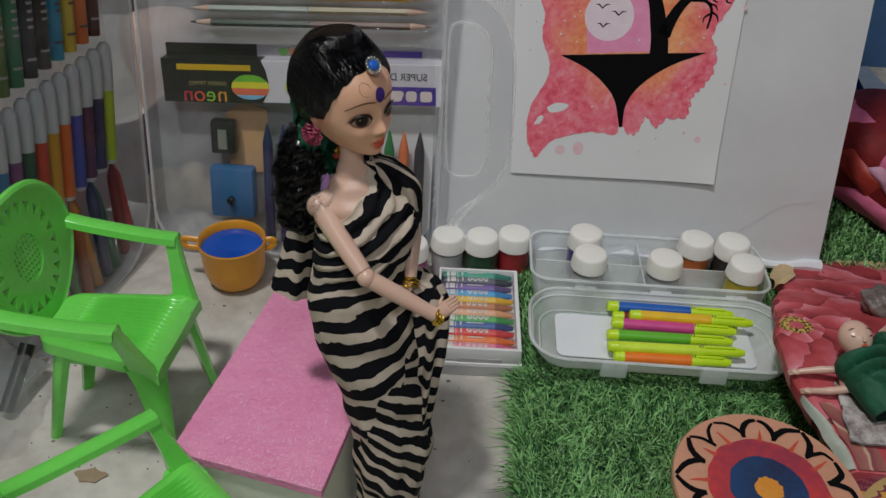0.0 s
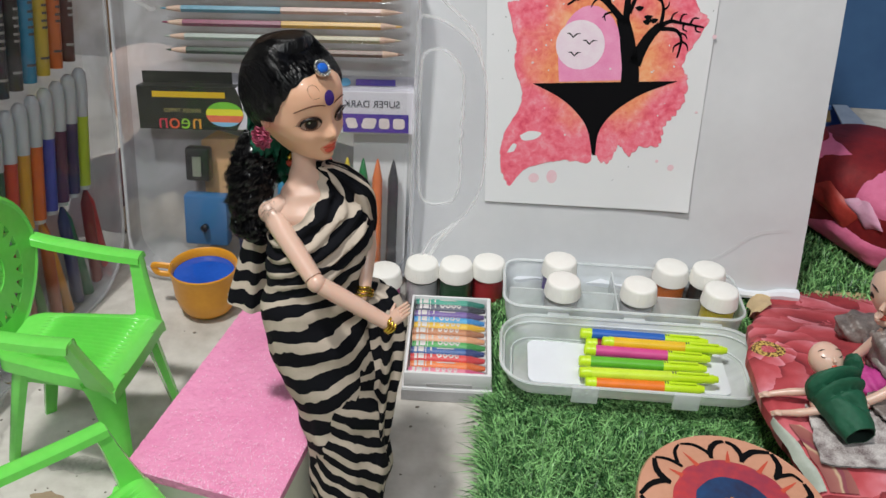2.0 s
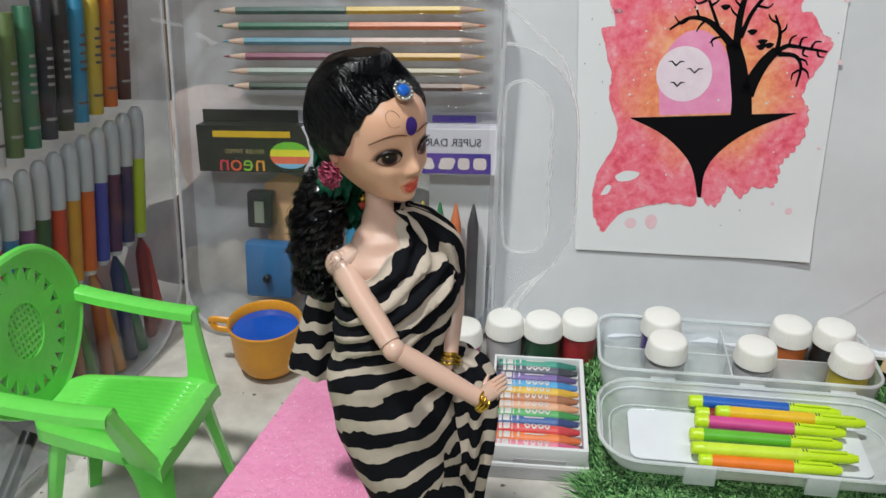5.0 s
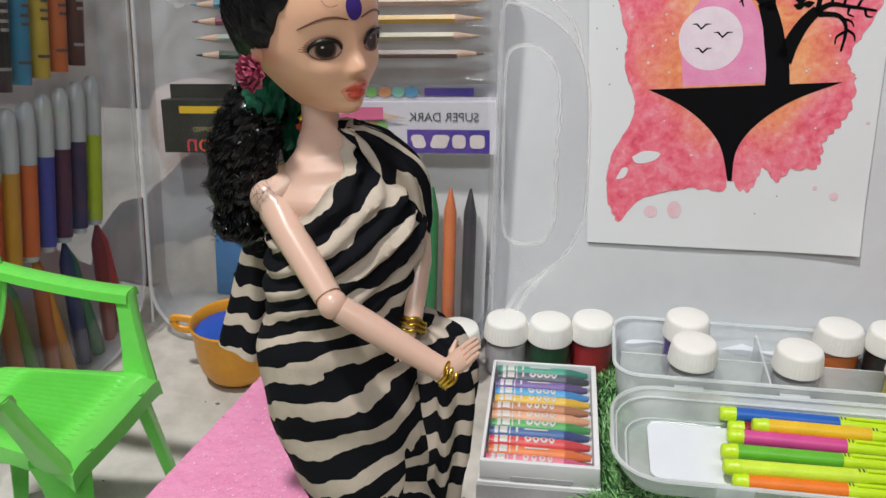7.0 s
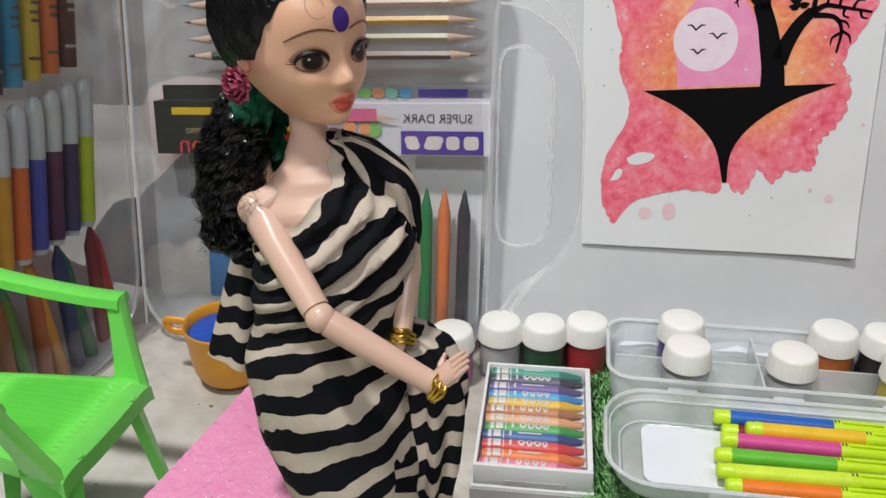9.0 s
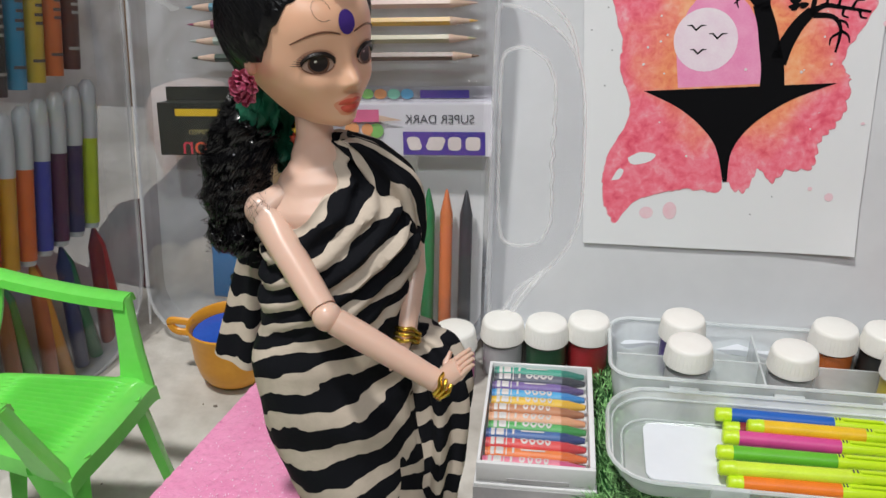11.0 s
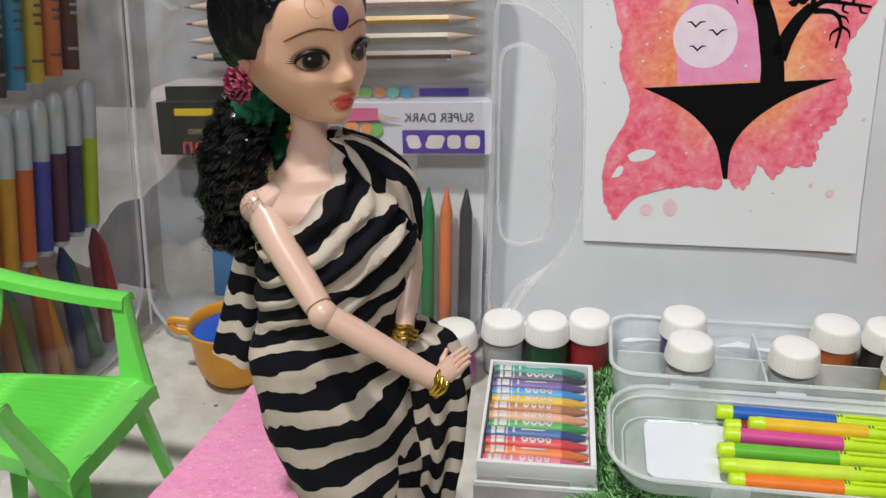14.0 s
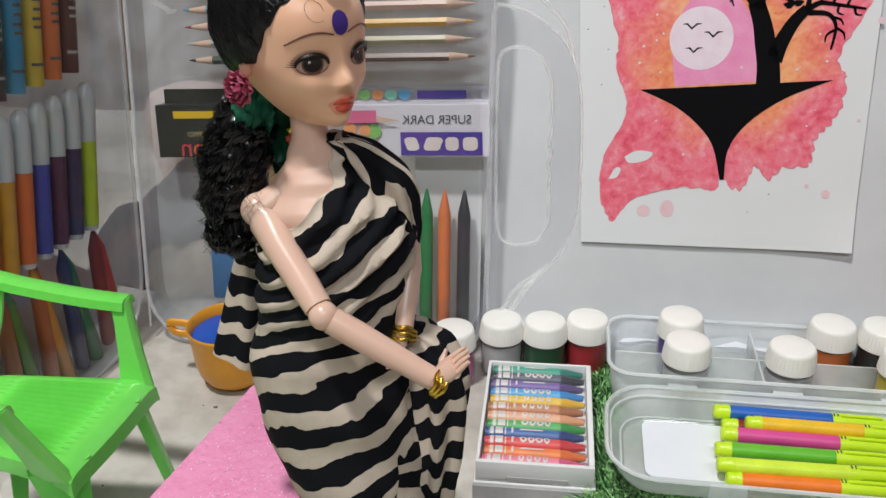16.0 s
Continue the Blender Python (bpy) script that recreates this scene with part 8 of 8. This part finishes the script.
    for i in range(121):
        u = -0.0204 + 0.0426 * i / 120
        ring = []
        for k in range(176):
            p = round_at(u, 2 * math.pi * k / 176)
            if p.x > 0:
                p.x += relief(p.y, u)
            ring.append(hm @ p)
        rings.append(ring)
    loft(bm, rings, FACE, True, True)

    def front(l, u, lift=0.0):
        """The point of the face at the side l and height u."""
        w, fr, _ = skull(u)
        x = fr * max(0.0, 1 - min(1.0, abs(l / w)) ** 2.15) ** (1 / 2.15)
        n = Vector((1.0, 1.1 * l / w, 0)).normalized()
        return hm @ (Vector((x + relief(l, u), l, u)) + n * lift)

    def decal(outline, c, mi, lift, steps=5):
        """A painted patch that follows the face, from its outline in to its middle."""
        rg = [[front(c[0] + (l - c[0]) * k / steps, c[1] + (u - c[1]) * k / steps, lift) for l, u in outline] for k in range(steps, 0, -1)]
        vs = loft(bm, rg, mi, True)
        mid = bm.verts.new(front(*c, lift))
        for k in range(len(outline)):
            fc = bm.faces.new((vs[-1][k], vs[-1][(k + 1) % len(outline)], mid))
            fc.material_index = mi

    def oval(c, rl, ru, n=28, tilt=0.0, peak=0.0):
        out = []
        for k in range(n):
            t = 2 * math.pi * k / n
            a, b = rl * math.cos(t), ru * math.sin(t) * (1 + peak * math.sin(t))
            out.append((c[0] + a * math.cos(tilt) - b * math.sin(tilt), c[1] + a * math.sin(tilt) + b * math.cos(tilt)))
        return out

    for s in (-1, 1):
        e = (s * 0.0073, -0.0026)
        lean = s * 0.06
        decal(oval((e[0] + s * 0.0002, e[1] + 0.0006), 0.0044, 0.0032, tilt=lean), e, SHADE, 0.00008)
        decal(oval(e, 0.0036, 0.0023, tilt=lean, peak=0.12), e, WHITE, 0.00016)
        decal(oval((e[0] - s * 0.0001, e[1] + 0.0001), 0.0025, 0.0024), e, BROW, 0.00024)
        decal(oval((e[0] - s * 0.0001, e[1] + 0.0003), 0.0021, 0.0020), e, EYE, 0.00030)
        # bright dot painted on the iris as a glint
        decal(oval((e[0] - 0.0006, e[1] + 0.0008), 0.00035, 0.0003, 10), (e[0] - 0.0006, e[1] + 0.0008), SILVER, 0.00038, 2)

        def lid(t, out=1.0, lift=0.0003):
            a, b = 0.0037 * out * math.cos(t), (0.0026 if t < math.pi else 0.0022) * out * math.sin(t)
            return front(e[0] + s * a, e[1] + b, lift)

        up = [lid(radians(-4 + 17 * k)) for k in range(12)]
        tube(bm, up, [0.00014 + 0.00060 * math.sin(math.pi * (k + 0.6) / 12.4) for k in range(12)], 6, EYE)
        tube(bm, [lid(radians(196 + 15 * k), 1.0, 0.0002) for k in range(11)], 0.00010, 5, BROW)
        for k in range(17):
            t = radians(2 + 9.5 * k)
            grow = 1.28 + 0.20 * math.cos(t)
            tube(bm, [lid(t, 1.0, 0.0003), lid(t, 1 + (grow - 1) * 0.55, 0.0006), lid(t + 0.05, grow, 0.0012)], [0.00012, 0.00009, 0.00003], 4, EYE)
        brow = [front(s * (0.0022 + 0.0106 * k / 12), 0.0043 + 0.0015 * math.sin(math.pi * k / 12 * 0.85) - 0.0022 * (k / 12) ** 2, 0.00015) for k in range(13)]
        tube(bm, brow, [0.00012 + 0.00018 * math.sin(math.pi * (12.5 - k) / 14) for k in range(13)], 5, BROW)
    decal([(0.0042 * math.cos(t) * (1 + 0.12 * math.sin(3 * t)), -0.0138 + 0.0026 * math.sin(t) * (1 + 0.15 * math.sin(2 * t))) for t in [radians(10 * k) for k in range(36)]], (0.0, -0.0138), SMEAR, 0.00005)
    decal([(0.0034 * math.cos(t), -0.0133 + (0.0014 * abs(math.sin(t)) ** 0.8 * (1 - 0.18 * bell(math.cos(t), 0.22)) if math.sin(t) > 0 else 0.0003 * math.sin(t))) for t in [radians(10 * k) for k in range(36)]], (0.0, -0.0130), LIPS, 0.00010)
    decal([(0.0029 * math.cos(t), -0.0141 + (0.0018 * math.sin(t) if math.sin(t) < 0 else 0.0005 * math.sin(t))) for t in [radians(10 * k) for k in range(36)]], (0.0, -0.0147), LIPS, 0.00012)
    decal(oval((0.0, 0.0069), 0.0024, 0.0030, 26), (0.0, 0.0069), BINDI, 0.00030, 3)

    # hair: a cap swept back from the forehead, and a curly tail
    def hairline(a):
        deg = abs((math.degrees(a) + 180) % 360 - 180)
        return interp([(0, 0.0162), (28, 0.0152), (48, 0.0120), (62, 0.0068), (72, 0.0010), (78, -0.0024), (92, -0.0030), (104, -0.0060), (120, -0.0130), (180, -0.0165)], deg)[0]

    def swell(a, u):
        """Thickness of the swept-back hair: full over the crown and behind."""
        c = math.cos(a)
        edge = hairline(a)
        rise = max(0.0, min(1.0, (u - edge) / 0.006))
        back = max(0.0, min(1.0, (0.75 - c) / 1.3))
        return (0.0010 + 0.0034 * back * max(0.0, min(1.0, (u + 0.012) / 0.016))) * rise ** 0.5

    rings = []
    for i in range(61):
        t = i / 60
        ring = []
        for k in range(176):
            a = 2 * math.pi * k / 176
            u = hairline(a) + (0.0222 - hairline(a)) * (1 - (1 - t) ** 1.35)
            p = round_at(u, a, swell(a, u) + 0.00030 * math.sin(a * 44 + 3 * math.sin(a * 7)) * min(1.0, t * 4) * (1 - t) - (0.0014 if i == 0 else 0.0))
            p.z += 0.0062 * max(0.0, min(1.0, (u - 0.004) / 0.018)) ** 1.5 * max(0.0, min(1.0, (0.6 - math.cos(a)) / 0.9 if t < 0.9 else 0.8))
            ring.append(p)
        rings.append([hm @ p for p in ring])
    vs = loft(bm, rings, HAIR, True)
    fc = bm.faces.new(vs[-1])
    fc.material_index = HAIR
    rnd = random.Random(2)
    for q in range(900):
        a0 = rnd.choice((-1, 1)) * abs(rnd.gauss(0.0, 1.0))
        if abs(a0) > 2.0:
            continue
        u0 = hairline(a0) + 0.0004 + rnd.random() ** 1.6 * 0.012
        if u0 > 0.0215:
            continue
        pts = []
        for k in range(13):
            t = k / 12
            a = a0 + (math.copysign(2.95, a0) - a0) * t ** 1.15
            u = u0 + (0.0050 - u0) * t + (0.0125 * math.sin(math.pi * min(1.0, t * 1.05)) * (1 - 0.55 * abs(a0) / 2.0))
            u = min(0.0216, max(u, hairline(a) + 0.0002))
            p = round_at(u, a, swell(a, u) + 0.00022 + 0.00012 * math.sin(9 * t + q))
            p.z += 0.0062 * max(0.0, min(1.0, (u - 0.004) / 0.018)) ** 1.5 * max(0.0, min(1.0, (0.6 - math.cos(a)) / 0.9))
            pts.append(hm @ p)
        tube(bm, pts, 0.00009, 3, HAIR, caps=False)
    gm = hm @ Matrix.Translation((0.0152, 0.0, 0.0176)) @ Vector((1, 0, 0.85)).to_track_quat("Z", "Y").to_matrix().to_4x4() @ Matrix.Scale(0.66, 4)
    lathe(bm, [(0.0050, -0.0006), (0.0052, 0.0008), (0.0036, 0.0012)], 20, SILVER, gm)
    for k in range(14):
        a = 2 * math.pi * k / 14
        ball(bm, gm @ Vector((0.0047 * math.cos(a), 0.0047 * math.sin(a), 0.0012)), (0.0006, 0.0006, 0.0006), SILVER, None, 5)
    ball(bm, (0, 0, 0.0012), (0.0036, 0.0031, 0.0019), GEM, gm, 12)

    # ear and flower earring on the near side
    ear = Vector((-0.0012, -0.0160, -0.0015))
    ball(bm, ear, (0.0026, 0.0017, 0.0044), FACE, hm, 16, lambda d, p: p - Vector((0, -0.0009 * math.exp(-(d.x / 0.5) ** 2 - ((d.z - 0.2) / 0.5) ** 2), 0)))
    flower = hm @ Vector((0.0008, -0.0188, -0.0078))
    out = (hm.to_3x3() @ Vector((0.25, -1.0, 0.05))).normalized()
    turn = out.to_track_quat("Z", "Y").to_matrix().to_4x4()
    for tier, (n, rr, tilt, ln) in enumerate(((9, 0.0027, 0.80, 0.0028), (8, 0.0020, 0.50, 0.0029), (6, 0.0012, 0.28, 0.0028), (3, 0.0005, 0.10, 0.0026))):
        for k in range(n):
            m = Matrix.Translation(flower) @ turn @ Matrix.Rotation(2 * math.pi * k / n + tier * 0.5, 4, "Z") @ Matrix.Translation((rr, 0, 0.0006 * tier)) @ Matrix.Rotation(tilt, 4, "Y")
            rows = []
            for i in range(5):
                v = i / 4
                hw = 0.0015 * math.sin(math.pi * (0.20 + 0.62 * v))
                rows.append([m @ Vector((-0.0010 * (x * x) + 0.0004 * v, hw * x, ln * v)) for x in (-1, -0.5, 0, 0.5, 1)])
            loft(bm, rows + [[p + out * 0.00025 for p in r] for r in rows[::-1]] + rows[:1], FLOWER, False)
    ball(bm, flower, (0.0022, 0.0022, 0.0022), FLOWER, None, 8)
    # crumpled green gauze behind the tail, with a gold and red scrap
    for k, (cx, cy, cz, w, h) in enumerate(((-0.0385, 0.3130, 0.2140, 0.0060, 0.0085), (-0.0345, 0.3185, 0.2070, 0.0065, 0.0110), (-0.0440, 0.3235, 0.2260, 0.0050, 0.0150), (-0.0330, 0.3215, 0.2010, 0.0060, 0.0100))):
        rows = []
        for i in range(19):
            v = i / 18 * 2 - 1
            rows.append([Vector((cx + w * x * (1 - 0.3 * v * v) + 0.0012 * noise.noise((x * 3, v * 3, k)), cy + 0.0030 * noise.noise((x * 2.2 + k, v * 2.2, 4)) + 0.0014 * noise.noise((x * 6, v * 6, k + 9)), cz + h * v + 0.0010 * noise.noise((x * 5, v * 4, k + 3)))) for x in [q / 9 - 1 for q in range(19)]])
        loft(bm, rows, RIBBON, False)
    ball(bm, (-0.0292, 0.3165, 0.2065), (0.0014, 0.0008, 0.0016), GOLD, None, 8, lambda d, p: p * (1 + 0.35 * math.sin(6 * d.x + 5 * d.z)))
    ball(bm, (-0.0296, 0.3162, 0.2035), (0.0016, 0.0008, 0.0015), LIPS, None, 8, lambda d, p: p * (1 + 0.25 * math.sin(7 * d.x + 4 * d.z)))
    # tail of curls
    tail = smooth_path([(-0.0425, 0.3225, 0.2150), (-0.0445, 0.3170, 0.2070), (-0.0455, 0.3115, 0.1975), (-0.0460, 0.3075, 0.1870), (-0.0455, 0.3045, 0.1735)], 22)
    prof = [0.0034 + 0.0056 * math.sin(math.pi * min(1.0, 0.05 + 0.90 * i / (len(tail) - 1))) ** 0.7 + 0.0007 * math.sin(i * 0.33) for i in range(len(tail))]
    tube(bm, tail, [r * 0.60 for r in prof], 16, CURL)
    for lock in range(100):
        ph0, rr0 = rnd.uniform(0, 6.28), rnd.uniform(0.50, 1.0)
        amp, fr, w0 = rnd.uniform(0.0009, 0.0018), rnd.uniform(0.22, 0.46), rnd.uniform(0, 6.28)
        st, end, twist = rnd.randint(0, 14), len(tail) - rnd.randint(0, 16), rnd.uniform(0.004, 0.030)
        for q in range(26):
            ph, rr, fz = ph0 + rnd.gauss(0, 0.12), rr0 + rnd.gauss(0, 0.06), rnd.gauss(0, 0.30)
            pts = []
            for i in range(st, min(len(tail), end + rnd.randint(-3, 4)), 2):
                a, w = ph + twist * i, w0 + fr * i + fz
                r = prof[i] * rr
                pts.append(tail[i] + Vector((math.cos(a) * r + amp * math.sin(w), math.sin(a) * r * 0.85 + amp * math.cos(w), amp * 0.6 * math.sin(w * 1.3))))
            tube(bm, pts, 0.00008, 3, CURL, caps=False)
    for q in range(110):
        i = rnd.randint(8, len(tail) - 2)
        a, o = rnd.uniform(0, 6.28), rnd.uniform(0, 6.28)
        c = tail[i] + Vector((math.cos(a), math.sin(a), 0)) * prof[i] * 0.95
        tube(bm, [c + Vector((math.cos(a), math.sin(a), 0)) * 0.0018 * math.sin(0.5 * k) + Vector((0.0010 * math.sin(k + o), 0.0010 * math.cos(k + o), -0.0006 * k)) for k in range(7)], 0.00007, 3, CURL, caps=False)
    for q in range(16):
        p = Vector((-0.0360 + rnd.uniform(-0.003, 0.003), 0.2945 + rnd.uniform(-0.001, 0.002), 0.1925 + rnd.uniform(-0.004, 0.003)))
        c = [p + Vector((0.0032 * math.cos(0.8 * t + q) + rnd.uniform(-0.0003, 0.0003), 0.001 * math.sin(2 * t), 0.0034 * math.sin(t * 0.9 + q * 2))) for t in [0.4 * k for k in range(8)]]
        tube(bm, c, 0.00005, 3, HAIR, caps=False)
    tube(bm, [front(-0.0058 + 0.0021 * math.cos(t) * (1 if t < 4.6 else 1.4), 0.0103 + 0.0026 * math.sin(t), 0.0003) for t in [0.4 * k for k in range(14)]], 0.00005, 3, HAIR, caps=False)
    mats = [MAT[k] for k in ("skin", "hair", "saree", "gold", "bindi", "lips", "eye", "pink_flower", "blue_gem", "silver", "green_ribbon", "eye_white", "brow", "face_skin", "curl", "lid_shade", "lip_smear")]
    solid("standing_doll", bm, mats, "fashion doll in striped sari standing beside the pink table", "doll", smooth=60)


MAT["face_skin"] = mat("doll_face_plastic", (0.80, 0.47, 0.31), 0.34, (0.76, 0.43, 0.28), 30, 0.6, sss=0.1, coat=0.05)
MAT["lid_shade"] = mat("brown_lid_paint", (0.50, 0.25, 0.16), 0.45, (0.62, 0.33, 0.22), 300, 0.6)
MAT["lip_smear"] = mat("smeared_lip_paint", (0.76, 0.36, 0.23), 0.4, (0.74, 0.22, 0.12), 260, 0.5)
MAT["brow"] = mat("brown_brow_paint", (0.13, 0.05, 0.022), 0.5)
standing_doll()
